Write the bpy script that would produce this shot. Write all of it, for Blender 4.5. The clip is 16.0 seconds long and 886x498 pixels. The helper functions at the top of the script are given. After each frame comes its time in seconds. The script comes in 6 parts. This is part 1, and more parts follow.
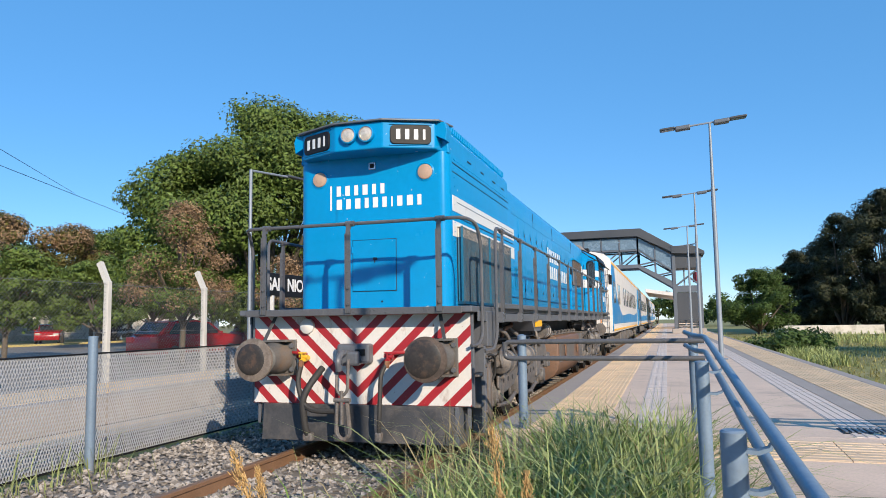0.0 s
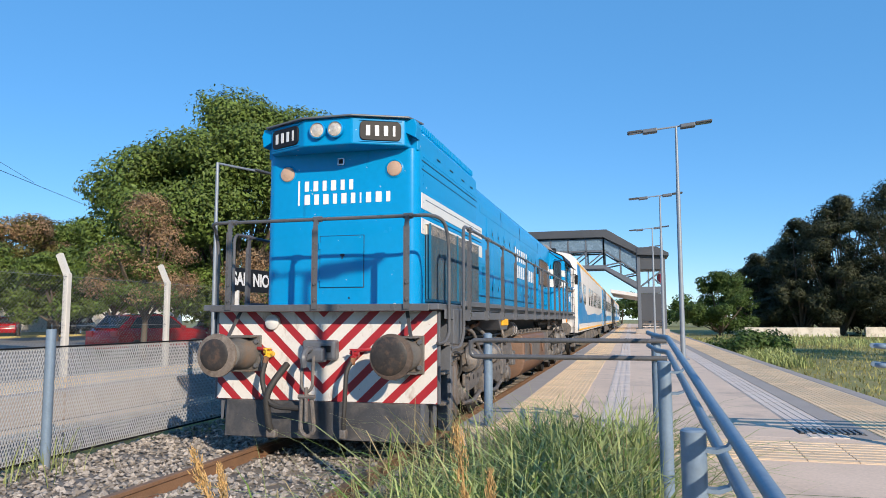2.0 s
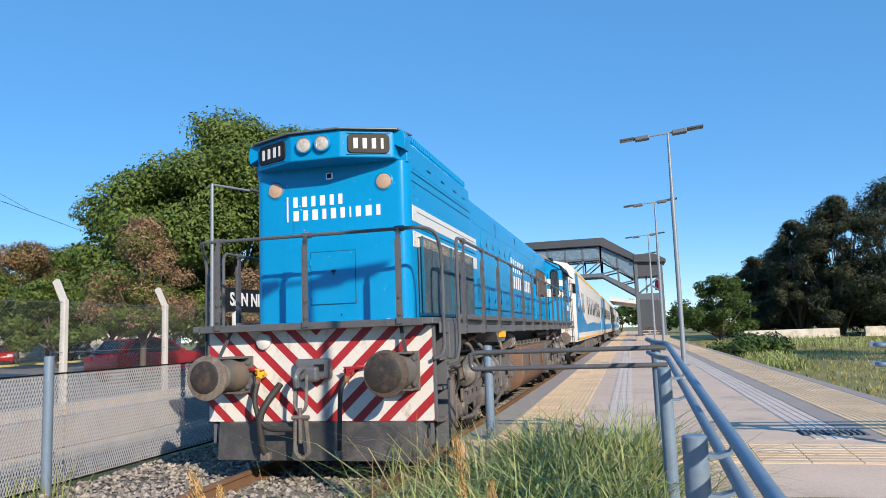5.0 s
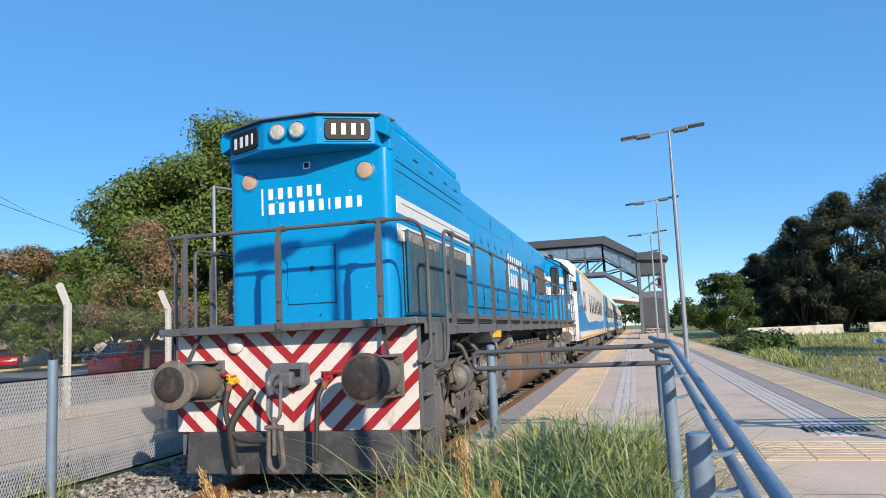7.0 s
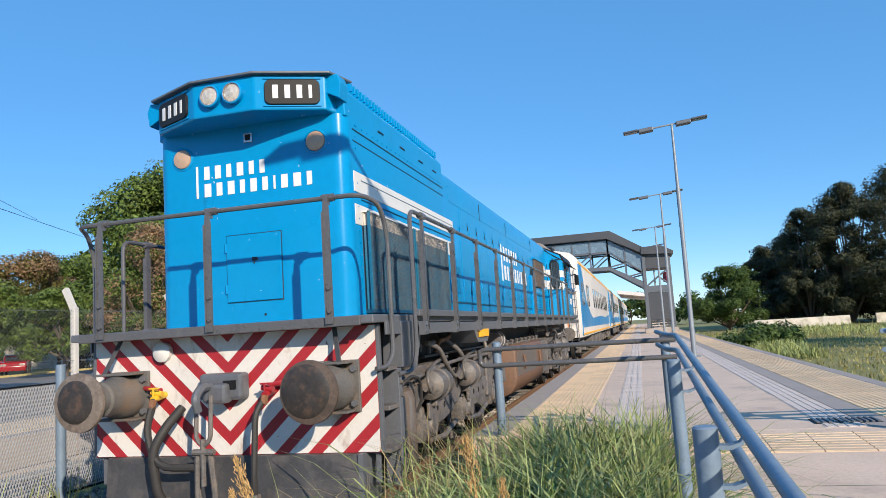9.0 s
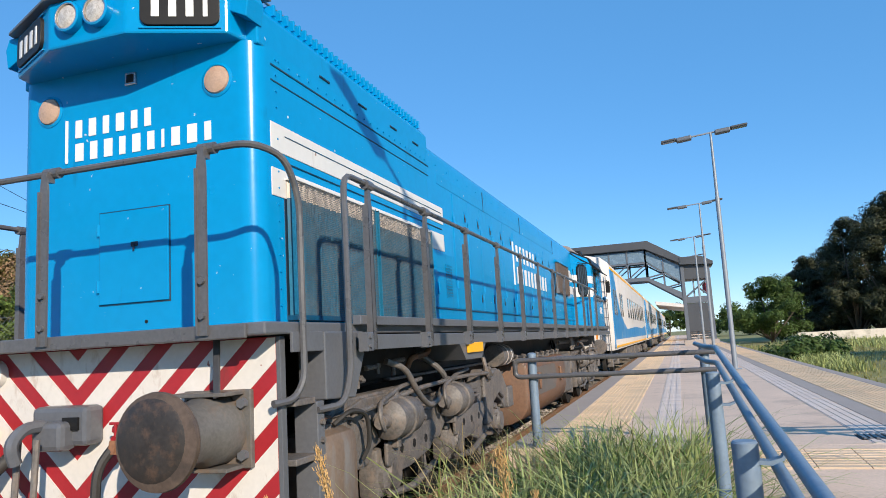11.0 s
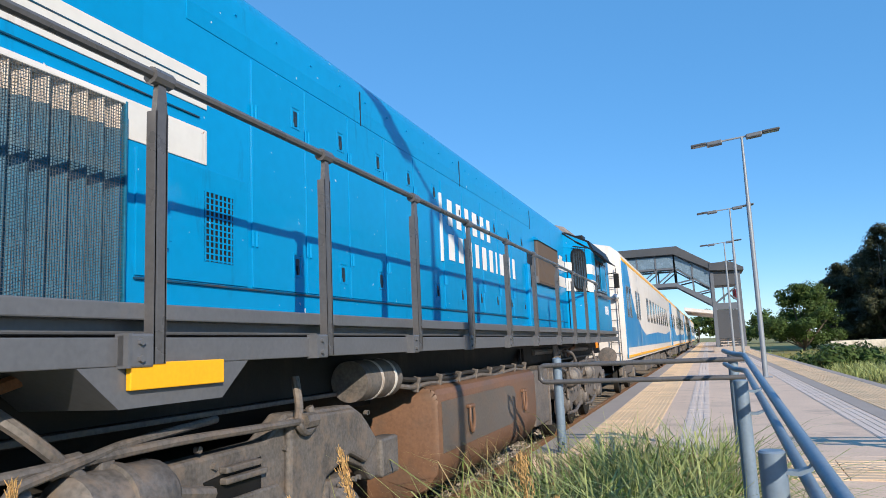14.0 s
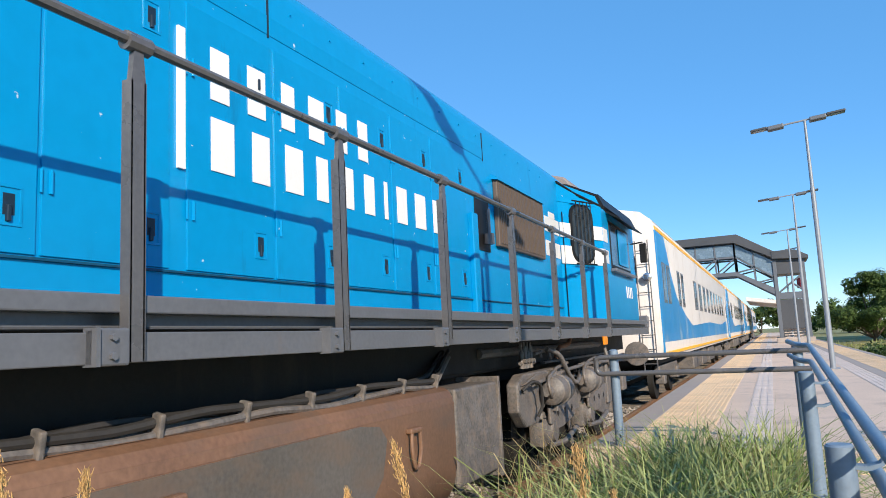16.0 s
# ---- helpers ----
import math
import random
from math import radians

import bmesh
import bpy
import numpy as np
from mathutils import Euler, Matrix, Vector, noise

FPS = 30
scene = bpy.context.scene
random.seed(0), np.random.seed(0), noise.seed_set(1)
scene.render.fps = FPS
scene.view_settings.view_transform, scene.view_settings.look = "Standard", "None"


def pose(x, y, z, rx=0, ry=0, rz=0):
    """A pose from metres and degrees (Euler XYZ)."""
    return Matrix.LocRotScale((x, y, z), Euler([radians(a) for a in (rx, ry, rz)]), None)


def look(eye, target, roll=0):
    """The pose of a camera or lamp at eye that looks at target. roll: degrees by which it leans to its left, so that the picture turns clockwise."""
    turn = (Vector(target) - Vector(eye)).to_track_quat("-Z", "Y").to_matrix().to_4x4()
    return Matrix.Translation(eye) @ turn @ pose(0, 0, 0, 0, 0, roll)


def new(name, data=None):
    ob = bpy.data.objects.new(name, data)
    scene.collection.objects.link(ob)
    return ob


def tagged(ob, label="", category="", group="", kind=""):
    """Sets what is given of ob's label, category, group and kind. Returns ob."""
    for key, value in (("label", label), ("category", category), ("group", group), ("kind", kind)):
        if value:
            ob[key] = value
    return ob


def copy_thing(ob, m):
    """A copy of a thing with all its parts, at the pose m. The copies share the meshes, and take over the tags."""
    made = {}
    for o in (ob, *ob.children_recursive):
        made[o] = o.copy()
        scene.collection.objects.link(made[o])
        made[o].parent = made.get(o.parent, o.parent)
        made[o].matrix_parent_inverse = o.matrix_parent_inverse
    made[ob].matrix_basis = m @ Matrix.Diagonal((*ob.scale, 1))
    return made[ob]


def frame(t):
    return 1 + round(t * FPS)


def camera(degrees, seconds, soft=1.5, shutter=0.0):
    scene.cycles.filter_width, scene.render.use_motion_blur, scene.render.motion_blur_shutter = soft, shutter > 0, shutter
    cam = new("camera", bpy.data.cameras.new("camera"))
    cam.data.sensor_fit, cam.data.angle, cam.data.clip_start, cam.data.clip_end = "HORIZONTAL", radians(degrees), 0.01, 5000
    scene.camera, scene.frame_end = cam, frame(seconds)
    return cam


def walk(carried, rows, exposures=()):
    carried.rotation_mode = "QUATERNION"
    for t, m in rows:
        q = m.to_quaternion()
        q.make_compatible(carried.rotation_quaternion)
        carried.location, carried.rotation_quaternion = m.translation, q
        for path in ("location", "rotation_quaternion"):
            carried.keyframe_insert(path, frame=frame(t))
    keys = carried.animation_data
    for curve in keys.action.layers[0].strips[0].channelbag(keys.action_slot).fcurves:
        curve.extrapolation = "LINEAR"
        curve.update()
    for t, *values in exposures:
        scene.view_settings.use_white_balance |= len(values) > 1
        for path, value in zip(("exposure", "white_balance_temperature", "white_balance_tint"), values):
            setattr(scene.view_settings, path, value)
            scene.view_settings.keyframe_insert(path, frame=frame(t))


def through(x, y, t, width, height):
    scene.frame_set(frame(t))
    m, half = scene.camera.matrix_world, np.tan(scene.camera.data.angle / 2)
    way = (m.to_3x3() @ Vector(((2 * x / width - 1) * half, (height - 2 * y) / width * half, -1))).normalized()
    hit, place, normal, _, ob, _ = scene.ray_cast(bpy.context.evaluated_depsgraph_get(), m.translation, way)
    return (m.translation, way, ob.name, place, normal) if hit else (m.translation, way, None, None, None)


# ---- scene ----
cam = camera(63.57, 16.0, soft=0.9)
EYE = (0.0, 0.0, 1.45)
# seconds, yaw, pitch, roll of the hand-held camera, which stands in one place
ROWS = [
    (0.0, 17.31, 5.8, 0.9), (0.5, 16.63, 6.12, 1.46), (1.0, 15.85, 6.43, 1.54), (1.5, 15.82, 6.72, 1.46),
    (2.0, 14.66, 5.59, 0.15), (2.5, 14.96, 5.37, 0.84), (3.0, 13.56, 4.71, 2.44), (3.5, 13.0, 5.15, 2.95),
    (4.0, 12.95, 6.44, 1.42), (4.2, 14.66, 6.48, 1.75), (6.5, 14.31, 6.9, 2.76), (7.0, 14.87, 6.68, 2.61),
    (7.5, 14.92, 6.44, 2.47), (8.0, 15.02, 6.77, 3.24), (8.2, 14.72, 6.23, 3.37), (10.3, 16.66, 7.24, 4.12),
    (10.5, 16.16, 7.13, 3.93), (11.0, 18.18, 7.54, 3.29), (11.5, 18.93, 7.5, 2.48), (12.0, 18.92, 8.0, 2.44),
    (12.5, 18.89, 8.44, 2.98), (13.0, 19.38, 7.84, 2.91), (13.5, 19.43, 7.88, 3.41), (14.0, 20.23, 7.92, 2.52),
    (14.5, 22.03, 7.52, 1.78), (15.0, 22.34, 7.52, 1.51), (15.5, 22.13, 7.07, 2.05), (16.0, 24.57, 7.52, 2.82),
]
# the hand drifts a few centimetres to the right
DRIFT = ((0.0, 2.0, 4.0, 8.0, 10.5, 13.5, 16.0), (0.0, 0.0, 0.008, 0.010, 0.020, 0.030, 0.034))
walk(cam, [(t, pose(EYE[0] + float(np.interp(t, *DRIFT)), EYE[1], EYE[2], 90 + pitch, roll, yaw)) for t, yaw, pitch, roll in ROWS], exposures=[(0.0, 0.28), (12.5, 0.29), (14.0, 0.30), (16.0, 0.40)])

# ---- light ----
SUN_TO = Vector((0.54, -0.60, 0.355)).normalized()
world = bpy.data.worlds.new("sky")
scene.world = world
world.use_nodes = True
wn = world.node_tree.nodes
sky = wn.new("ShaderNodeTexSky")
sky.sky_type = "NISHITA"
sky.sun_disc = False
sky.sun_elevation = math.asin(SUN_TO.z)
sky.sun_rotation = math.atan2(SUN_TO.x, SUN_TO.y)
sky.altitude = 50
sky.air_density, sky.dust_density, sky.ozone_density = 0.80, 0.0, 2.6
wn["Background"].inputs["Strength"].default_value = 0.182
hue = wn.new("ShaderNodeHueSaturation")
hue.inputs["Saturation"].default_value = 1.24
hue.inputs["Hue"].default_value = 0.499
world.node_tree.links.new(sky.outputs[0], hue.inputs["Color"])
# a dry clear sky keeps its blue down to the horizon
even = wn.new("ShaderNodeMixRGB")
even.inputs["Fac"].default_value = 0.60
even.inputs["Color2"].default_value = (0.55, 1.72, 3.56, 1.0)
world.node_tree.links.new(hue.outputs[0], even.inputs["Color1"])
world.node_tree.links.new(even.outputs[0], wn["Background"].inputs["Color"])
sun_data = bpy.data.lights.new("sun", "SUN")
sun_data.energy, sun_data.angle, sun_data.color = 5.0, radians(0.53), (1.0, 0.865, 0.69)
sun = new("sun", sun_data)
sun.matrix_basis = look(SUN_TO * 50, (0, 0, 0))


# ---- materials ----
def mat(name, color, rough=0.6, metal=0.0, vary=0.12, scale=6.0, fine=60.0, bump=0.05, dirt=None, dirt_amount=0.0,
        dirt_scale=(1.5, 1.5, 0.35), island=0.0, spec=0.5, per_object=0.0, distance=0.01, chips=None):
    """Painted or raw surface: base colour with coarse and fine variation, optional dirt or rust patches, relief."""
    m = bpy.data.materials.new(name)
    m.use_nodes = True
    nt = m.node_tree
    n, link = nt.nodes, nt.links.new
    bsdf = n["Principled BSDF"]
    co = n.new("ShaderNodeTexCoord")
    big, small = n.new("ShaderNodeTexNoise"), n.new("ShaderNodeTexNoise")
    big.inputs["Scale"].default_value, small.inputs["Scale"].default_value = scale, fine
    big.inputs["Detail"].default_value = 5
    link(co.outputs["Object"], big.inputs["Vector"])
    link(co.outputs["Object"], small.inputs["Vector"])
    add = n.new("ShaderNodeMath")
    add.operation = "ADD"
    link(big.outputs["Fac"], add.inputs[0])
    link(small.outputs["Fac"], add.inputs[1])
    span = n.new("ShaderNodeMapRange")
    span.inputs["From Min"].default_value, span.inputs["From Max"].default_value = 0.6, 1.4
    span.inputs["To Min"].default_value, span.inputs["To Max"].default_value = 1 - vary, 1 + vary
    link(add.outputs[0], span.inputs["Value"])
    value = span.outputs[0]
    extra = []
    if island:
        geo = n.new("ShaderNodeNewGeometry")
        extra.append((geo.outputs["Random Per Island"], island))
    if per_object:
        info = n.new("ShaderNodeObjectInfo")
        extra.append((info.outputs["Random"], per_object))
    for out, amount in extra:
        r = n.new("ShaderNodeMapRange")
        r.inputs["To Min"].default_value, r.inputs["To Max"].default_value = 1 - amount, 1 + amount
        link(out, r.inputs["Value"])
        mul = n.new("ShaderNodeMath")
        mul.operation = "MULTIPLY"
        link(value, mul.inputs[0])
        link(r.outputs[0], mul.inputs[1])
        value = mul.outputs[0]
    tint = n.new("ShaderNodeVectorMath")
    tint.operation = "SCALE"
    tint.inputs[0].default_value = color
    link(value, tint.inputs["Scale"])
    out = tint.outputs["Vector"]
    if dirt:
        mapping = n.new("ShaderNodeMapping")
        mapping.inputs["Scale"].default_value = dirt_scale
        link(co.outputs["Object"], mapping.inputs["Vector"])
        d = n.new("ShaderNodeTexNoise")
        d.inputs["Scale"].default_value, d.inputs["Detail"].default_value, d.inputs["Roughness"].default_value = 2.2, 9, 0.68
        link(mapping.outputs[0], d.inputs["Vector"])
        ramp = n.new("ShaderNodeMapRange")
        ramp.inputs["From Min"].default_value, ramp.inputs["From Max"].default_value = 0.66 - dirt_amount * 0.35, 0.8 - dirt_amount * 0.2
        link(d.outputs["Fac"], ramp.inputs["Value"])
        mix = n.new("ShaderNodeMix")
        mix.data_type = "RGBA"
        link(ramp.outputs[0], mix.inputs["Factor"])
        link(out, mix.inputs["A"])
        mix.inputs["B"].default_value = (*dirt, 1)
        out = mix.outputs["Result"]
    if chips:
        c = n.new("ShaderNodeTexNoise")
        c.inputs["Scale"].default_value, c.inputs["Detail"].default_value = 17, 3
        link(co.outputs["Object"], c.inputs["Vector"])
        cr = n.new("ShaderNodeMapRange")
        cr.inputs["From Min"].default_value, cr.inputs["From Max"].default_value = 0.735, 0.76
        link(c.outputs["Fac"], cr.inputs["Value"])
        cm = n.new("ShaderNodeMix")
        cm.data_type = "RGBA"
        link(cr.outputs[0], cm.inputs["Factor"])
        link(out, cm.inputs["A"])
        cm.inputs["B"].default_value = (*chips, 1)
        out = cm.outputs["Result"]
    link(out, bsdf.inputs["Base Color"])
    bsdf.inputs["Metallic"].default_value = metal
    bsdf.inputs["Specular IOR Level"].default_value = spec
    rr = n.new("ShaderNodeMapRange")
    rr.inputs["To Min"].default_value, rr.inputs["To Max"].default_value = max(rough - 0.1, 0.03), min(rough + 0.12, 1)
    link(big.outputs["Fac"], rr.inputs["Value"])
    link(rr.outputs[0], bsdf.inputs["Roughness"])
    if bump:
        b = n.new("ShaderNodeBump")
        b.inputs["Strength"].default_value, b.inputs["Distance"].default_value = bump, distance
        link(add.outputs[0], b.inputs["Height"])
        link(b.outputs[0], bsdf.inputs["Normal"])
    return m


def leaf_mat(name, color, island=0.45, through=0.35):
    m = mat(name, color, rough=0.55, vary=0.25, scale=0.7, fine=5, bump=0, island=island, spec=0.3)
    nt = m.node_tree
    n, link = nt.nodes, nt.links.new
    bsdf, out = n["Principled BSDF"], n["Material Output"]
    tr = n.new("ShaderNodeBsdfTranslucent")
    src = bsdf.inputs["Base Color"].links[0].from_socket
    link(src, tr.inputs["Color"])
    mix = n.new("ShaderNodeMixShader")
    mix.inputs[0].default_value = through
    link(bsdf.outputs[0], mix.inputs[1])
    link(tr.outputs[0], mix.inputs[2])
    link(mix.outputs[0], out.inputs["Surface"])
    return m


def glass_mat(name, tint=(0.03, 0.04, 0.05), rough=0.04):
    m = mat(name, tint, rough=rough, vary=0.2, scale=2, fine=8, bump=0.01, spec=0.9)
    return m


BLUE = mat("blue_gloss_paint", (0.0, 0.238, 0.525), rough=0.22, vary=0.06, scale=1.3, fine=14, bump=0.035, dirt=(0.004, 0.14, 0.30), dirt_amount=0.14, spec=0.38, chips=(0.45, 0.55, 0.62))
BLUE_DUSTY = mat("dusty_blue_paint", (0.003, 0.06, 0.125), rough=0.5, vary=0.3, scale=3, fine=40, bump=0.05, dirt=(0.055, 0.045, 0.04), dirt_amount=0.5, dirt_scale=(2, 2, 0.8), spec=0.3)
WHITE = mat("white_gloss_paint", (0.64, 0.63, 0.61), rough=0.35, vary=0.05, scale=2, fine=18, bump=0.03, dirt=(0.38, 0.30, 0.23), dirt_amount=0.16, chips=(0.28, 0.13, 0.07))
BEIGE = mat("dusty_white_paint", (0.68, 0.58, 0.50), rough=0.6, vary=0.2, scale=5, fine=30, bump=0.04, dirt=(0.16, 0.12, 0.09), dirt_amount=0.4)
LETTER = mat("white_lettering", (0.72, 0.72, 0.72), rough=0.4, vary=0.04, bump=0.0)
RED = mat("red_stripe_paint", (0.33, 0.018, 0.025), rough=0.45, vary=0.12, scale=4, fine=30, bump=0.04, dirt=(0.12, 0.04, 0.035), dirt_amount=0.15)
STRIPE_WHITE = mat("white_stripe_paint", (0.64, 0.61, 0.58), rough=0.45, vary=0.06, scale=4, fine=30, bump=0.04, dirt=(0.34, 0.24, 0.19), dirt_amount=0.30, dirt_scale=(3, 3, 1.2), chips=(0.28, 0.10, 0.07))
GREY = mat("dark_grey_enamel", (0.108, 0.114, 0.130), rough=0.36, vary=0.14, scale=4, fine=40, bump=0.05, dirt=(0.13, 0.115, 0.11), dirt_amount=0.22)
RAIL_GREY = mat("worn_grey_handrail", (0.09, 0.09, 0.097), rough=0.28, vary=0.2, scale=5, fine=50, bump=0.04, dirt=(0.2, 0.19, 0.18), dirt_amount=0.18)
FRAME = mat("oily_frame_paint", (0.115, 0.106, 0.102), rough=0.55, vary=0.5, scale=6, fine=45, bump=0.22, dirt=(0.19, 0.15, 0.122), dirt_amount=0.5, dirt_scale=(5, 5, 4))
# inner undergear: the shade under the deck is put into this near-black colour
FRAME_SHADE = mat("shaded_undergear", (0.012, 0.011, 0.010), rough=0.75, vary=0.3, scale=6, fine=50, bump=0.12, dirt=(0.035, 0.026, 0.02), dirt_amount=0.4)
TANK_SIDE = mat("scuffed_tank_side_paint", (0.10, 0.09, 0.084), rough=0.42, vary=0.3, scale=2, fine=40, bump=0.05, dirt=(0.15, 0.098, 0.068), dirt_amount=0.55, dirt_scale=(0.8, 0.5, 0.9))
TANK = mat("fuel_tank_paint", (0.165, 0.09, 0.055), rough=0.5, vary=0.25, scale=2, fine=40, bump=0.05, dirt=(0.10, 0.078, 0.064), dirt_amount=0.5, dirt_scale=(0.8, 0.45, 0.7))
RUST = mat("rusty_steel", (0.20, 0.09, 0.045), rough=0.75, vary=0.3, scale=9, fine=70, bump=0.12, dirt=(0.07, 0.045, 0.035), dirt_amount=0.5)
RAIL_TOP = mat("rail_steel", (0.26, 0.15, 0.09), rough=0.5, metal=0.3, vary=0.2, scale=6, fine=60, bump=0.05)
BUFFER_FACE = mat("greasy_buffer_steel", (0.23, 0.185, 0.15), rough=0.5, metal=0.3, vary=0.3, scale=5, fine=40, bump=0.08, dirt=(0.11, 0.075, 0.055), dirt_amount=0.5, dirt_scale=(2.2, 2.2, 2.2))
BUFFER_DARK = mat("oily_brown_buffer_steel", (0.105, 0.075, 0.058), rough=0.5, metal=0.2, vary=0.3, scale=5, fine=40, bump=0.08, dirt=(0.05, 0.04, 0.035), dirt_amount=0.5, dirt_scale=(3, 3, 3))
BUFFER = mat("buffer_paint", (0.11, 0.105, 0.10), rough=0.55, vary=0.25, scale=6, fine=50, bump=0.08, dirt=(0.17, 0.11, 0.07), dirt_amount=0.35)
BLACK = mat("black_paint", (0.012, 0.012, 0.013), rough=0.45, vary=0.2, bump=0.02, spec=0.2)
RUBBER = mat("black_rubber", (0.03, 0.028, 0.027), rough=0.65, vary=0.25, scale=10, bump=0.05)
YELLOW = mat("yellow_paint", (0.85, 0.42, 0.01), rough=0.4, vary=0.08, bump=0.02)
BRASS = mat("yellow_valve_paint", (0.70, 0.42, 0.03), rough=0.45, vary=0.2, bump=0.05, dirt=(0.2, 0.1, 0.04), dirt_amount=0.4)
LAMP_GLASS = mat("headlight_lens", (0.62, 0.55, 0.47), rough=0.2, metal=0.3, vary=0.4, scale=40, fine=110, bump=0.3, spec=0.9)
AMBER = mat("frosted_marker_lens", (0.44, 0.30, 0.22), rough=0.3, vary=0.15, scale=20, fine=80, bump=0.08)
CHROME = mat("worn_chrome", (0.6, 0.6, 0.6), rough=0.2, metal=0.9, vary=0.15)
GRILLE = mat("brown_radiator_core", (0.10, 0.075, 0.06), rough=0.6, vary=0.2, fine=120, bump=0.1)
MESHGREY = mat("galvanised_mesh", (0.40, 0.40, 0.41), rough=0.5, metal=0.2, vary=0.12, scale=3, fine=40, bump=0.03)
GALV = mat("galvanised_blue_grey_paint", (0.165, 0.225, 0.30), rough=0.42, metal=0.1, vary=0.14, scale=5, fine=50, bump=0.04, dirt=(0.26, 0.22, 0.18), dirt_amount=0.2)
POLE = mat("grey_pole_paint", (0.23, 0.26, 0.30), rough=0.45, metal=0.2, vary=0.1, bump=0.03)
CONCRETE = mat("platform_concrete", (0.62, 0.475, 0.375), rough=0.85, vary=0.14, scale=1.2, fine=45, bump=0.12, dirt=(0.38, 0.30, 0.25), dirt_amount=0.42, dirt_scale=(0.6, 0.6, 0.6))
CONCRETE_POST = mat("pale_concrete_post", (0.50, 0.48, 0.45), rough=0.85, vary=0.12, scale=4, fine=60, bump=0.12)
BORDER = mat("grey_paving_border", (0.33, 0.29, 0.265), rough=0.85, vary=0.12, scale=2, fine=50, bump=0.1)
TACTILE = mat("yellow_tactile_tile", (0.74, 0.535, 0.33), rough=0.8, vary=0.12, scale=3, fine=50, bump=0.08, dirt=(0.52, 0.41, 0.30), dirt_amount=0.4, dirt_scale=(0.8, 0.8, 0.8), per_object=0.1)
GUIDE = mat("pale_guide_tile", (0.60, 0.51, 0.455), rough=0.8, vary=0.1, scale=3, fine=50, bump=0.08, per_object=0.05)
BALLAST = mat("ballast_stone", (0.27, 0.24, 0.215), rough=0.9, vary=0.25, scale=10, fine=80, bump=0.15, island=0.5)
GRAVEL = mat("gravel_bed", (0.19, 0.175, 0.165), rough=0.95, vary=0.35, scale=14, fine=90, bump=0.5, dirt=(0.11, 0.09, 0.075), dirt_amount=0.5, dirt_scale=(1, 1, 1), distance=0.03)
ASPHALT = mat("sunlit_asphalt", (0.17, 0.165, 0.16), rough=0.9, vary=0.15, scale=0.6, fine=30, bump=0.1, dirt=(0.26, 0.24, 0.22), dirt_amount=0.4, dirt_scale=(0.3, 0.3, 0.3))
LAWN = mat("dry_lawn", (0.20, 0.20, 0.065), rough=0.95, vary=0.35, scale=0.5, fine=25, bump=0.3, dirt=(0.32, 0.27, 0.13), dirt_amount=0.55, dirt_scale=(0.25, 0.25, 0.25), distance=0.05)
SOIL = mat("trodden_soil", (0.16, 0.13, 0.095), rough=0.95, vary=0.3, scale=4, fine=50, bump=0.3, dirt=(0.1, 0.1, 0.05), dirt_amount=0.5, dirt_scale=(1, 1, 1))
SLEEPER = mat("weathered_sleeper", (0.16, 0.135, 0.11), rough=0.9, vary=0.25, scale=5, fine=60, bump=0.15, per_object=0.15)
BARK = mat("grey_brown_bark", (0.10, 0.08, 0.06), rough=0.9, vary=0.3, scale=8, fine=50, bump=0.3)
LEAF = leaf_mat("broad_green_leaves", (0.092, 0.135, 0.026), through=0.12)
LEAF_DARK = leaf_mat("dark_pine_leaves", (0.040, 0.046, 0.022), through=0.1)
LEAF_BROWN = leaf_mat("withered_leaves", (0.30, 0.195, 0.11), through=0.35)
LEAF_RUSSET = leaf_mat("russet_green_leaves", (0.115, 0.10, 0.028), through=0.15)
LEAF_BUSH = leaf_mat("bush_leaves", (0.07, 0.115, 0.028))
GRASS = leaf_mat("tall_green_grass", (0.31, 0.35, 0.135), through=0.25)
SEED = leaf_mat("straw_seed_heads", (0.54, 0.35, 0.15), through=0.3)
STATION = mat("charcoal_steel_cladding", (0.055, 0.06, 0.07), rough=0.5, vary=0.12, scale=1, fine=20, bump=0.03)
STATION_GREY = mat("grey_steelwork", (0.10, 0.115, 0.14), rough=0.5, vary=0.1, bump=0.03)
GLASS = glass_mat("dark_window_glass")
PALE_GLASS = glass_mat("blue_grey_polycarbonate", (0.13, 0.19, 0.25), 0.25)
PLASTER = mat("white_plaster", (0.60, 0.55, 0.48), rough=0.85, vary=0.12, scale=1, fine=20, bump=0.08, dirt=(0.30, 0.27, 0.2), dirt_amount=0.5, dirt_scale=(0.7, 0.7, 0.7))
CAR_RED = mat("red_car_paint", (0.27, 0.010, 0.016), rough=0.22, vary=0.05, bump=0.0)
CAR_DARK = mat("dark_car_paint", (0.03, 0.032, 0.038), rough=0.22, vary=0.05, bump=0.0)
# the pale patches in this blue paint in mottled reflections on the coach side
COACH_BLUE = mat("coach_blue_with_pale_reflections", (0.02, 0.22, 0.50), rough=0.35, vary=0.08, scale=0.8, fine=12, bump=0.03, dirt=(0.30, 0.40, 0.48), dirt_amount=0.4, dirt_scale=(0.8, 0.5, 0.3))
COACH_WHITE = mat("coach_white_paint", (0.60, 0.575, 0.56), rough=0.4, vary=0.06, scale=1, fine=14, bump=0.03, dirt=(0.50, 0.45, 0.41), dirt_amount=0.4)
KERB_YELLOW = mat("faded_yellow_kerb", (0.52, 0.40, 0.14), rough=0.85, vary=0.15, bump=0.05)
# dark joints, and the shade of recesses painted on flat plates
LATCH_DARK = mat("recess_shade_and_joint_blue", (0.006, 0.02, 0.04), rough=0.5, vary=0.3, bump=0.02)
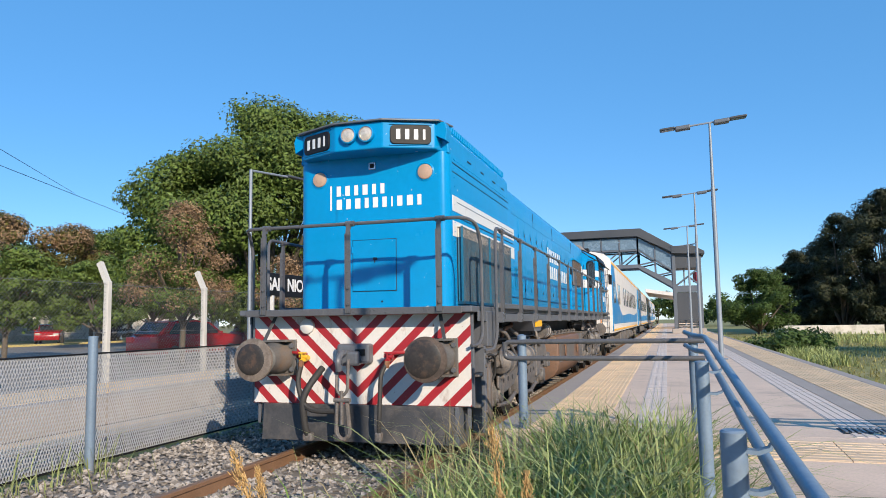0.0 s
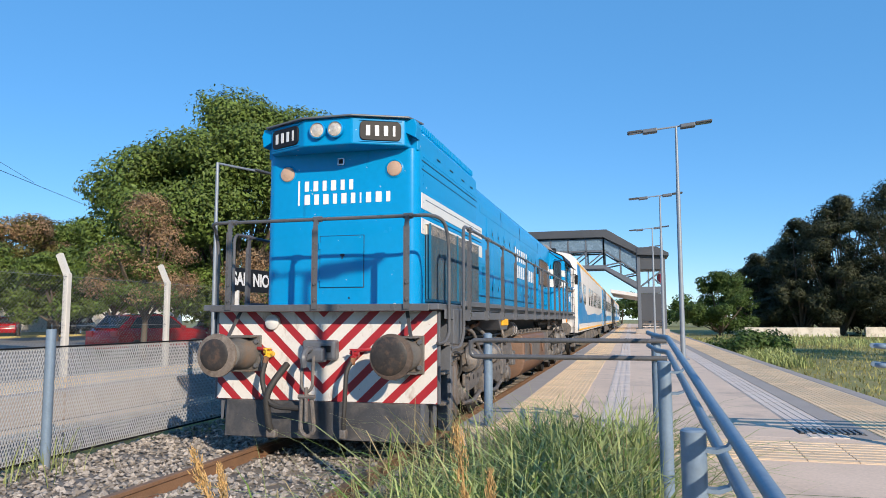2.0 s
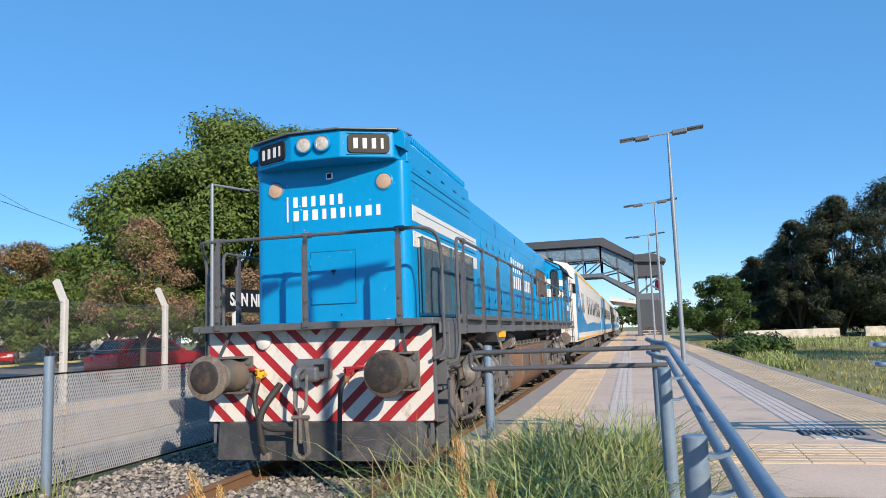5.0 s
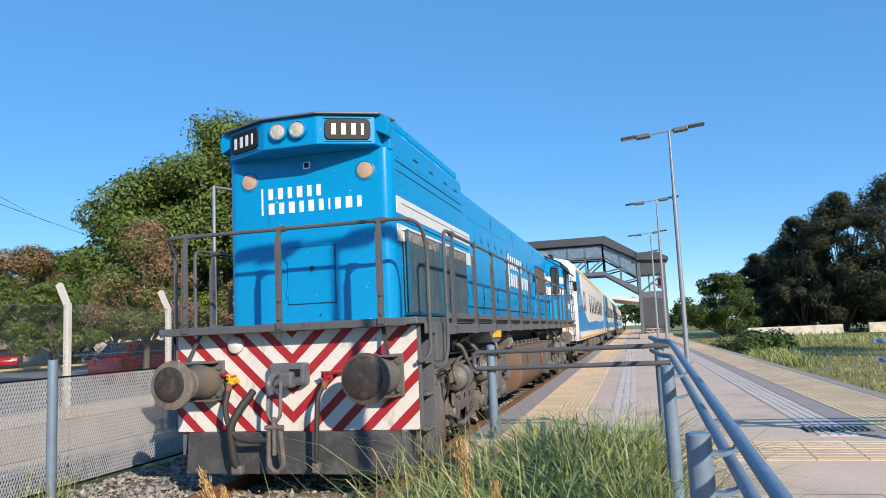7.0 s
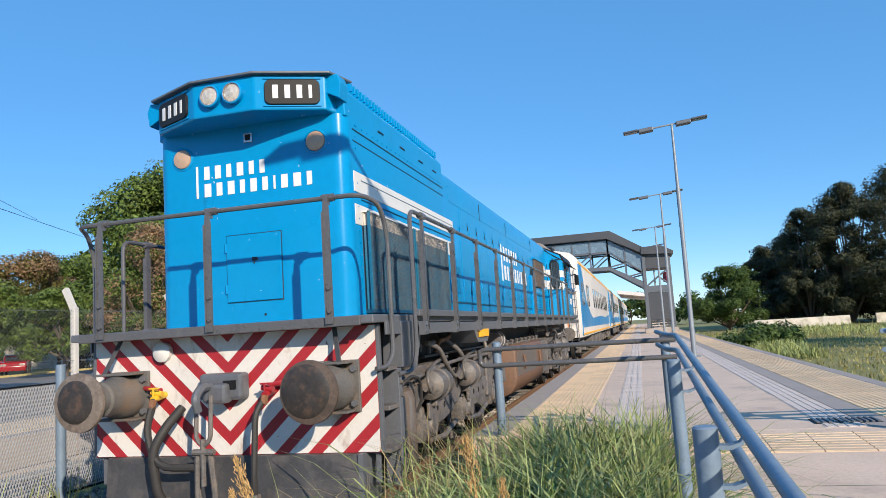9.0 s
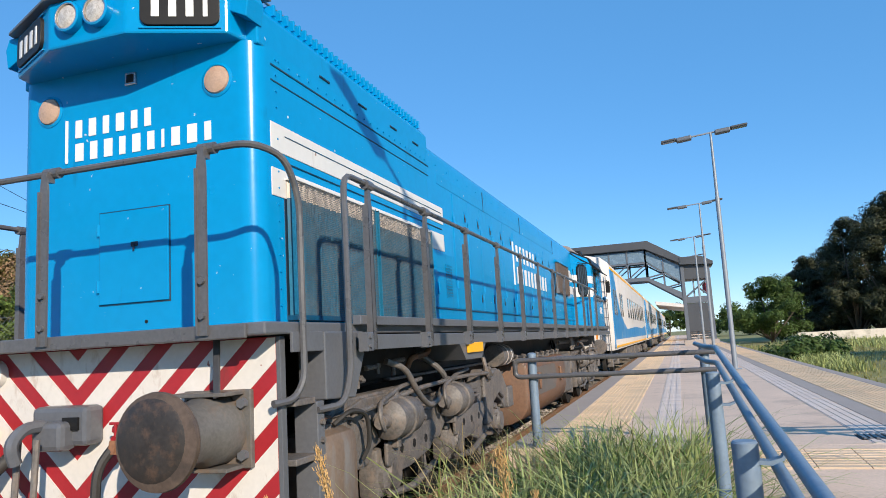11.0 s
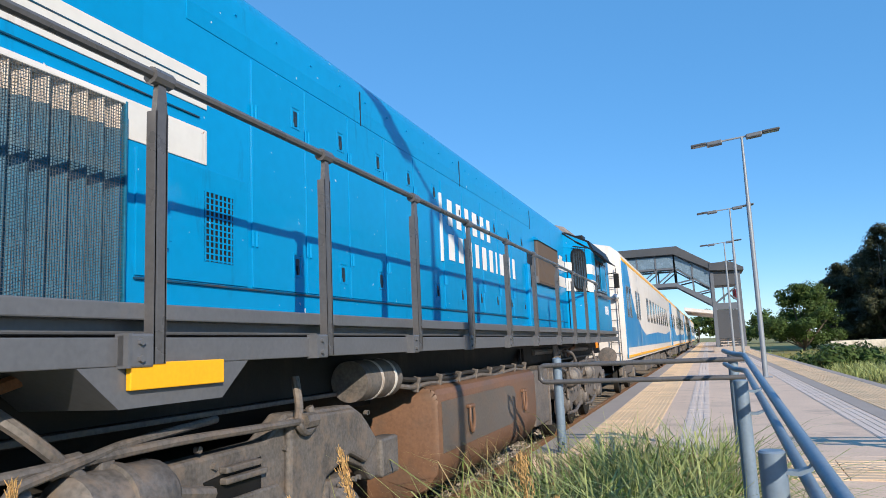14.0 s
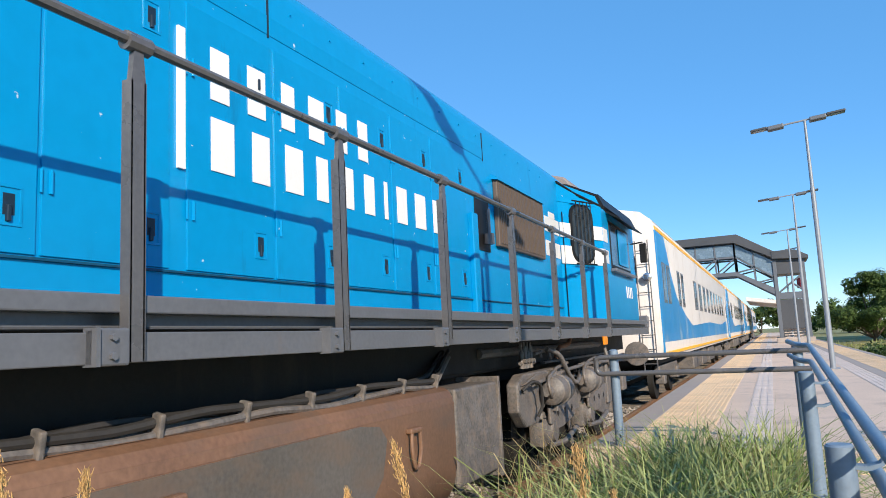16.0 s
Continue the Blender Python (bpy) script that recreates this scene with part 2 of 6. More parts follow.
PILOT = mat("scuffed_dark_steel", (0.05, 0.05, 0.054), rough=0.5, vary=0.25, scale=3, fine=40, bump=0.08, dirt=(0.11, 0.10, 0.095), dirt_amount=0.5, dirt_scale=(2, 2, 2))
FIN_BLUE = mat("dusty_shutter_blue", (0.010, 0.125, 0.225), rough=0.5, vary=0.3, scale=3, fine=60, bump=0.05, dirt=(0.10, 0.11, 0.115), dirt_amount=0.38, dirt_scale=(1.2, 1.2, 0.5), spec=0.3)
SCREEN = mat("dusty_wire_screen", (0.10, 0.115, 0.13), rough=0.6, metal=0.2, vary=0.4, scale=4, fine=30, bump=0.0, dirt=(0.05, 0.10, 0.15), dirt_amount=0.6, dirt_scale=(2, 2, 0.8))
GREASE = mat("black_grease", (0.03, 0.025, 0.022), rough=0.5, vary=0.4, scale=8, fine=40, bump=0.06, dirt=(0.10, 0.06, 0.04), dirt_amount=0.45, dirt_scale=(5, 5, 5))
SANDBOX = mat("rust_streaked_grey", (0.16, 0.115, 0.085), rough=0.5, vary=0.2, scale=3, fine=40, bump=0.05, dirt=(0.20, 0.20, 0.20), dirt_amount=0.4, dirt_scale=(2, 2, 0.5))
PALE_TACTILE = mat("worn_pale_tactile_tile", (0.60, 0.46, 0.33), rough=0.8, vary=0.12, scale=3, fine=50, bump=0.08, per_object=0.08)
ORANGE = mat("orange_reflector", (0.8, 0.25, 0.01), rough=0.3, vary=0.05, bump=0)


# ---- mesh helpers ----
def part(name, bm, material, parent=None, label="", smooth=False):
    me = bpy.data.meshes.new(name)
    bm.normal_update()
    bm.to_mesh(me)
    bm.free()
    me.materials.append(material)
    if smooth:
        me.shade_smooth()
        me.set_sharp_from_angle(angle=radians(38))
    ob = new(name, me)
    ob.parent = parent
    if label:
        ob["label"] = label
    return ob


def from_data(name, verts, faces, material, parent=None, label=""):
    me = bpy.data.meshes.new(name)
    me.from_pydata(verts, [], faces)
    me.materials.append(material)
    ob = new(name, me)
    ob.parent = parent
    if label:
        ob["label"] = label
    return ob


def again(name, ob, parent, m):
    """A further piece on the same mesh."""
    o = new(name, ob.data)
    o.parent = parent
    o.matrix_basis = m
    return o


def empty(name, x, y, z, label, category, group=""):
    ob = new(name)
    ob.matrix_basis = pose(x, y, z)
    return tagged(ob, label, category, group)


def B():
    return bmesh.new()


def bx(bm, x0, x1, y0, y1, z0, z1, bevel=0.0, m=None):
    """A box, with bevelled edges where asked."""
    r = bmesh.ops.create_cube(bm, size=1.0, matrix=Matrix.Translation(((x0 + x1) / 2, (y0 + y1) / 2, (z0 + z1) / 2)) @ Matrix.Diagonal((abs(x1 - x0), abs(y1 - y0), abs(z1 - z0), 1)))
    if bevel:
        edges = {e for v in r["verts"] for e in v.link_edges}
        out = bmesh.ops.bevel(bm, geom=list(edges), offset=bevel, segments=2, affect="EDGES", profile=0.5)
        vs = {v for f in out["faces"] for v in f.verts} | {v for v in r["verts"] if v.is_valid}
    else:
        vs = set(r["verts"])
    if m is not None:
        bmesh.ops.transform(bm, matrix=m, verts=list(vs))
    return bm


def cyl(bm, a, b, r, seg=12, r2=None, caps=True):
    a, b = Vector(a), Vector(b)
    d = b - a
    turn = d.to_track_quat("Z", "Y").to_matrix().to_4x4()
    bmesh.ops.create_cone(bm, cap_ends=caps, segments=seg, radius1=r, radius2=r if r2 is None else r2, depth=d.length,
                          matrix=Matrix.Translation((a + b) / 2) @ turn)
    return bm


def rounded(points, radius=0.08, steps=4):
    """A polyline with its corners rounded."""
    pts = [Vector(p) for p in points]
    out = [pts[0]]
    for p, q, r in zip(pts, pts[1:], pts[2:]):
        a, b = (p - q), (r - q)
        ra = min(radius, a.length * 0.45, b.length * 0.45)
        s, e = q + a.normalized() * ra, q + b.normalized() * ra
        for i in range(steps + 1):
            u = i / steps
            out.append(s * (1 - u) ** 2 + q * 2 * u * (1 - u) + e * u * u)
    out.append(pts[-1])
    return out


def tube(bm, points, r, seg=8, radius=0.08):
    """A round bar swept along a rounded polyline."""
    pts = rounded(points, radius) if len(points) > 2 else [Vector(p) for p in points]
    rings, side = [], None
    for i, p in enumerate(pts):
        d = (pts[min(i + 1, len(pts) - 1)] - pts[max(i - 1, 0)]).normalized()
        if side is None:
            side = d.orthogonal().normalized()
        side = (side - d * side.dot(d)).normalized()
        up = d.cross(side)
        rings.append([bm.verts.new(p + r * (math.cos(k * math.tau / seg) * side + math.sin(k * math.tau / seg) * up)) for k in range(seg)])
    for a, b in zip(rings, rings[1:]):
        for k in range(seg):
            bm.faces.new((a[k], a[(k + 1) % seg], b[(k + 1) % seg], b[k]))
    bm.faces.new(rings[0][::-1])
    bm.faces.new(rings[-1])
    return bm


def prism(bm, poly, axis, a, b, bevel=0.0):
    """A flat outline (two coordinates in axis order) drawn out along the axis from a to b."""
    def at(p, w):
        return {"x": (w, p[0], p[1]), "y": (p[0], w, p[1]), "z": (p[0], p[1], w)}[axis]
    n = len(poly)
    va, vb = [bm.verts.new(at(p, a)) for p in poly], [bm.verts.new(at(p, b)) for p in poly]
    fs = [bm.faces.new(va), bm.faces.new(vb[::-1])]
    for i in range(n):
        fs.append(bm.faces.new((va[i], vb[i], vb[(i + 1) % n], va[(i + 1) % n])))
    bmesh.ops.recalc_face_normals(bm, faces=fs)
    if bevel:
        edges = {e for f in fs for e in f.edges}
        bmesh.ops.bevel(bm, geom=list(edges), offset=bevel, segments=2, affect="EDGES", profile=0.5)
    return bm


def lathe(bm, profile, m, seg=20):
    """A turned body: (radius, height) pairs about local z."""
    rings = [[bm.verts.new(m @ Vector((r * math.cos(k * math.tau / seg), r * math.sin(k * math.tau / seg), h))) for k in range(seg)] for r, h in profile]
    for a, b in zip(rings, rings[1:]):
        for k in range(seg):
            bm.faces.new((a[k], a[(k + 1) % seg], b[(k + 1) % seg], b[k]))
    bm.faces.new(rings[0][::-1])
    bm.faces.new(rings[-1])
    bmesh.ops.recalc_face_normals(bm, faces=bm.faces[:])
    return bm


def clip(poly, nx, ny, c):
    """The part of a flat outline where nx * x + ny * y >= c."""
    out = []
    for i, p in enumerate(poly):
        q = poly[(i + 1) % len(poly)]
        a, b = nx * p[0] + ny * p[1] - c, nx * q[0] + ny * q[1] - c
        if a >= 0:
            out.append(p)
        if (a > 0 > b) or (a < 0 < b):
            u = a / (a - b)
            out.append((p[0] + (q[0] - p[0]) * u, p[1] + (q[1] - p[1]) * u))
    return out


def glyph_bars(widths, u0, u1, v0, v1, place, parent, gap=0.60):
    """A line of plain upright bars of the given relative widths: place(u, v, out) gives the point on the surface, or off it."""
    unit = (u1 - u0) / (sum(widths) + gap * (len(widths) - 1))
    ua = u0
    for w in widths:
        bm = B()
        ub = ua + w * unit
        lo = [bm.verts.new(place(u, v, 0.0)) for u, v in ((ua, v0), (ub, v0), (ub, v1), (ua, v1))]
        hi = [bm.verts.new(place(u, v, 0.004)) for u, v in ((ua, v0), (ub, v0), (ub, v1), (ua, v1))]
        fs = [bm.faces.new(hi), bm.faces.new(lo[::-1])]
        for k in range(4):
            fs.append(bm.faces.new((lo[k], lo[(k + 1) % 4], hi[(k + 1) % 4], hi[k])))
        bmesh.ops.recalc_face_normals(bm, faces=fs)
        part("white_bar", bm, LETTER, parent)
        ua = ub + gap * unit


UPPER, LOWER, FIGURES = (0.55, 0.6, 0.5, 0.65, 0.5, 0.5), (0.7, 0.6, 0.7, 0.5, 0.65, 0.55, 0.2, 0.65, 0.75, 0.5), (0.5, 0.5, 0.5, 0.3)


def rounded_rect(w, h, r, cz=0.0, steps=5):
    """A rectangle outline with rounded corners, in x and z."""
    out = []
    for cx, cy, a0 in ((w / 2 - r, h / 2 - r, 0), (-w / 2 + r, h / 2 - r, 90), (-w / 2 + r, -h / 2 + r, 180), (w / 2 - r, -h / 2 + r, 270)):
        for i in range(steps + 1):
            a = radians(a0 + 90 * i / steps)
            out.append((cx + r * math.cos(a), cz + cy + r * math.sin(a)))
    return out


# ---- the setting ----
TRACK = -3.352
PLAT = 0.40


def ground():
    """One sheet to the horizon, slightly uneven, on which the rest lies."""
    bm = B()
    xs = [-600, -120, -46, -30, -12, -8, -6, -4, -2, 0, 2, 4, 8, 14, 24, 40, 80, 200, 600]
    ys = [-300, -40, -8, -2, 2, 6, 10, 16, 24, 36, 50, 70, 100, 160, 300, 900]
    grid = [[bm.verts.new((x, y, -0.16 + 0.04 * noise.noise((x * 0.11, y * 0.13, 2.0)))) for y in ys] for x in xs]
    for i in range(len(xs) - 1):
        for j in range(len(ys) - 1):
            bm.faces.new((grid[i][j], grid[i + 1][j], grid[i + 1][j + 1], grid[i][j + 1]))
    tagged(part("ground", bm, LAWN, smooth=True), "dry green and straw lawn beside the railway", "ground", kind="structure")


def flat(name, x0, x1, y0, y1, z0, z1, material, label, category, bevel=0.0):
    return tagged(part(name, bx(B(), x0, x1, y0, y1, z0, z1, bevel), material), label, category, kind="structure")


ground()
# ballast bed with sloping shoulders
bed = prism(B(), [(-6.6, -0.3), (-6.3, -0.15), (-5.2, -0.14), (-1.9, -0.14), (-1.75, -0.3)], "y", -14, 150)
tagged(part("ballast_bed", bed, GRAVEL), "grey crushed stone ballast bed", "ballast", kind="structure")
flat("second_ballast_bed", -9.3, -6.62, -14, 150, -0.3, -0.09, GRAVEL, "stony strip behind the mesh fence", "ballast")


def rail_profile(cx):
    half = [(0.07, -0.165), (0.07, -0.15), (0.014, -0.135), (0.010, -0.05), (0.036, -0.036), (0.036, -0.006), (0.028, 0.0)]
    return [(cx + x, z) for x, z in half] + [(cx - x, z) for x, z in half[::-1]]


def track():
    base = empty("railway_track", TRACK, 0, 0, "rusty rails on weathered sleepers in grey ballast", "track")
    tagged(base, kind="structure")
    for side in (-1, 1):
        part("rail", prism(B(), rail_profile(side * 0.872), "y", -14, 150), RAIL_TOP, base)
    bm = bx(B(), -1.35, 1.35, -0.12, 0.12, -0.30, -0.118, 0.012)
    first = part("sleeper", bm, SLEEPER, base)
    first.matrix_basis = pose(0, -2, 0)
    for i in range(1, 95):
        again("sleeper", first, base, pose(random.uniform(-0.03, 0.03), -2 + 0.64 * i, random.uniform(-0.012, 0.006), 0, 0, random.uniform(-1, 1)))
    clipm = bx(bx(B(), -0.11, -0.04, -0.05, 0.05, -0.135, -0.10, 0.008), 0.04, 0.11, -0.05, 0.05, -0.135, -0.10, 0.008)
    one = part("rail_clip", clipm, RUST, base)
    one.matrix_basis = pose(-0.872, -2, -0.01)
    for i in range(1, 40):
        for side in (-1, 1):
            again("rail_clip", one, base, pose(side * 0.872, -2 + 0.64 * i, -0.01))


track()


def stones(count, x0, x1, y0, y1, z, lo, hi, name, label):
    """Crushed stone: uneven lumps, joined."""
    rng = np.random.default_rng(5)
    base = np.array([[1, 0, 0], [-1, 0, 0], [0, 1, 0], [0, -1, 0], [0, 0, 1], [0, 0, -1]], float)
    tris = np.array([[0, 2, 4], [2, 1, 4], [1, 3, 4], [3, 0, 4], [2, 0, 5], [1, 2, 5], [3, 1, 5], [0, 3, 5]])
    v = np.repeat(base[None], count, 0) * rng.uniform(0.6, 1.25, (count, 6, 1)) + rng.normal(0, 0.22, (count, 6, 3))
    size = rng.uniform(lo, hi, (count, 1, 1))
    v *= size * np.array([1.15, 1.0, 0.75])
    ang = rng.uniform(0, math.tau, count)
    c, s = np.cos(ang), np.sin(ang)
    v[:, :, 0], v[:, :, 1] = v[:, :, 0] * c[:, None] - v[:, :, 1] * s[:, None], v[:, :, 0] * s[:, None] + v[:, :, 1] * c[:, None]
    px = rng.uniform(x0, x1, count)
    for rail in (-0.872, 0.872):
        d = px - TRACK - rail
        px = np.where(np.abs(d) < 0.10, px + np.sign(d) * 0.14, px)
    v += np.stack([px, rng.uniform(y0, y1, count), z + rng.uniform(-0.012, 0.02, count)], -1)[:, None]
    f = (tris[None] + 6 * np.arange(count)[:, None, None]).reshape(-1, 3)
    tagged(from_data(name, v.reshape(-1, 3).tolist(), f.tolist(), BALLAST), label, "stones", kind="stuff")


stones(14000, -6.3, -1.9, 3.0, 16.0, -0.125, 0.012, 0.042, "ballast_stones", "loose grey crushed stones between and beside the rails")

# platform, its edge, and the ramp down towards the viewer
P_L, P_R, P_Y = -1.70, 3.10, 7.0
platform = flat("platform", P_L, P_R, P_Y, 150, -0.3, PLAT, CONCRETE, "pale concrete station platform with tactile strips", "platform", 0.015)
ramp = tagged(part("platform_ramp", prism(B(), [(-3.0, -0.3), (-3.0, -0.10), (P_Y - 0.004, PLAT), (P_Y - 0.004, -0.3)], "x", 0.12, 2.34), CONCRETE), "concrete ramp that leads down from the platform end", "ramp", kind="structure")
for x0, x1 in ((P_L + 0.02, -1.36), (2.90, P_R - 0.02), (1.86, 2.10)):
    flat("paving_border", x0, x1, P_Y + 0.01, 150, PLAT - 0.05, PLAT + 0.004, BORDER, "grey paving border along the platform", "paving")


def ribbed(size, ribs, z=0.007):
    bm = bx(B(), -size / 2 + 0.003, size / 2 - 0.003, -size / 2 + 0.003, size / 2 - 0.003, -0.03, z * 0.4)
    for i in range(ribs):
        c = -size / 2 + size * (i + 0.5) / ribs
        bx(bm, c - size / ribs * 0.28, c + size / ribs * 0.28, -size / 2 + 0.004, size / 2 - 0.004, z * 0.4 - 0.002, z)
    return bm


def strip(x0, columns, size, rows, material, label, name, ribs=6, far=150):
    """A run of ribbed tiles: the near ones are single pieces, those further off are joined."""
    base = empty(name, 0, 0, PLAT, label, "tactile paving")
    tagged(base, kind="structure")
    first = None
    for j in range(rows):
        for i in range(columns):
            m = pose(x0 + size * (i + 0.5), P_Y + 0.05 + size * (j + 0.5), random.uniform(-0.001, 0.002))
            if first is None:
                first = part("tile", ribbed(size, ribs), material, base)
                first.matrix_basis = m
            else:
                again("tile", first, base, m)
    bm = B()
    y = P_Y + 0.05 + size * rows
    while y < far:
        for i in range(columns * ribs):
            w = size / ribs
            bx(bm, x0 + w * i + 0.006, x0 + w * (i + 1) - 0.010, y + 0.004, min(y + size * 3, far) - 0.004, -0.03, 0.012)
        y += size * 3
    rest = part("tile_run", bm, material, base)
    rest["kind"] = "stuff"


strip(-1.35, 2, 0.36, 70, TACTILE, "yellowish ribbed tactile paving along the platform edge", "tactile_strip")
strip(2.11, 2, 0.38, 60, TACTILE, "yellowish ribbed tactile paving along the platform", "tactile_strip")
strip(-0.34, 1, 0.30, 60, GUIDE, "pale ribbed guide paving on the platform", "guide_strip", 3)
strip(1.50, 1, 0.34, 60, GUIDE, "pale ribbed guide paving on the platform", "guide_strip", 4)


def cross_strip():
    base = empty("tactile_strip", 0, 0, 0, "yellowish tactile paving across the head of the ramp", "tactile paving")
    tagged(base, kind="structure")
    slope = math.degrees(math.atan2(PLAT + 0.10, P_Y + 3.0))
    first = None
    for j in range(2):
        for i in range(5):
            y = P_Y - 0.6 + 0.36 * (j - 0.3)
            m = pose(0.38 + 0.36 * i, y, -0.10 + (y + 3.0) * (PLAT + 0.10) / (P_Y + 3.0) + 0.004, slope, 0, 0) @ pose(0, 0, 0, 0, 0, 90)
            if first is None:
                first = part("tile", ribbed(0.36, 4), PALE_TACTILE, base)
                first.matrix_basis = m
            else:
                again("tile", first, base, m)


cross_strip()
grate = empty("drain_grate", 1.74, P_Y + 0.42, PLAT, "dark steel drain grate set in the platform", "grate")
part("frame", bx(B(), -0.28, 0.28, -0.16, 0.16, -0.03, 0.006, 0.003), BLACK, grate)
bar0 = part("bar", bx(B(), -0.012, 0.012, -0.14, 0.14, 0.006, 0.018), GREY, grate)
bar0.matrix_basis = pose(-0.25, 0, 0)
for i in range(1, 11):
    again("bar", bar0, grate, pose(-0.25 + 0.05 * i, 0, 0))

# far side: low platform, road, kerb
flat("far_platform", -10.75, -8.6, -20, 90, -0.3, 0.36, BORDER, "grey low platform beyond the mesh fence", "platform", 0.01)
flat("far_tactile_strip", -10.45, -8.9, -20, 90, 0.3, 0.372, TACTILE, "faded yellow paving band on the low platform", "tactile paving")
flat("earth_strip", -8.45, -7.65, -14, 90, -0.2, -0.082, PALE_TACTILE, "bare tan earth along the low platform", "earth")
flat("road", -43.0, -11.0, -60, 160, -0.3, 0.16, ASPHALT, "sunlit grey asphalt street", "road")
flat("kerb", -43.3, -42.9, -60, 160, -0.3, 0.30, KERB_YELLOW, "yellow painted kerb along the street", "kerb", 0.02)
flat("verge", -60.0, -43.3, -60, 160, -0.3, 0.24, LAWN, "grass verge under street trees", "lawn")


# ---- railings at the platform end ----
def ramp_z(y):
    return -0.10 + (min(y, P_Y) + 3.0) * (PLAT + 0.10) / (P_Y + 3.0)


def end_rail():
    r = empty("platform_end_railing", -1.385, 7.06, PLAT, "blue-grey painted steel tube railing across the platform end", "railing")
    zt = 1.30 - PLAT
    part("post", cyl(cyl(B(), (0, 0, -0.1), (0, 0, zt), 0.044, 14), (0, 0, zt), (0, 0, zt + 0.012), 0.044, 14, 0.02), GALV, r, smooth=True)
    part("post", cyl(cyl(B(), (1.605, 0, -0.1), (1.605, 0, zt), 0.044, 14), (1.605, 0, zt), (1.605, 0, zt + 0.012), 0.044, 14, 0.02), GALV, r, smooth=True)
    part("rail", tube(B(), [(-0.16, -0.06, zt - 0.20), (-0.16, -0.06, zt - 0.06), (1.7, -0.06, zt - 0.06)], 0.024, 10, 0.06), RAIL_GREY, r, smooth=True)
    part("rail", tube(B(), [(-0.16, -0.06, zt - 0.06), (-0.16, -0.06, zt - 0.22), (1.7, -0.06, zt - 0.22)], 0.024, 10, 0.06), RAIL_GREY, r, smooth=True)


def ramp_rail(x, side, label, posts):
    r = empty("ramp_railing", x, 0, 0, label, "railing")
    for y in posts:
        z = ramp_z(y)
        top = z + 0.93
        part("post", cyl(cyl(B(), (0, y, z - 0.1), (0, y, top), 0.039, 18), (0, y, top), (0, y, top + 0.006), 0.039, 18, 0.033), GALV, r, smooth=True)
        for dz in (-0.02, 0.10):
            zz = top - dz - 0.03
            arm = [(0.0, zz - 0.05), (side * 0.07, zz - 0.055), (side * 0.105, zz - 0.04), (side * 0.125, zz), (side * 0.118, zz), (side * 0.098, zz - 0.032), (side * 0.065, zz - 0.042), (0.0, zz - 0.037)]
            part("bracket", prism(B(), arm, "y", y - 0.022, y + 0.022), GALV, r)
    y0, y1 = posts[0] - 1.1, 6.0
    for dz in (0.95, 0.833):
        pts = [(side * 0.098, y0, ramp_z(y0) + dz), (side * 0.098, y1, ramp_z(y1) + dz), (side * 0.03, y1 + 0.2, ramp_z(y1) + dz), (-side * 0.03, y1 + 0.9, ramp_z(y1) + dz + 0.02)]
        part("rail", tube(B(), pts, 0.020, 12, 0.12), GALV, r, smooth=True)


end_rail()
ramp_rail(0.178, 1, "worn blue-grey double tube handrail sloping along the ramp", (2.4, 4.37))
side_rail = empty("platform_side_railing", 2.20, 6.7, PLAT, "worn blue-grey railing with double tubes beside the platform", "railing")
part("post", cyl(B(), (0, 0, -0.2), (0, 0, 0.92), 0.044, 16), GALV, side_rail, smooth=True)
part("post", cyl(B(), (1.7, 0.1, -0.6), (1.7, 0.1, 0.90), 0.044, 16), GALV, side_rail, smooth=True)
for z in (0.82, 0.665):
    for y in (-0.10, 0.10):
        part("rail", tube(B(), [(-0.25, y * 0.4, z), (-0.24, y, z), (1.9, y + 0.1, z - 0.06)], 0.021, 10, 0.05), GALV, side_rail, smooth=True)
    part("bracket", prism(B(), [(-0.12, z - 0.05), (0.12, z - 0.05), (0.12, z - 0.035), (-0.12, z - 0.035)], "x", -0.02, 0.02), GALV, side_rail)


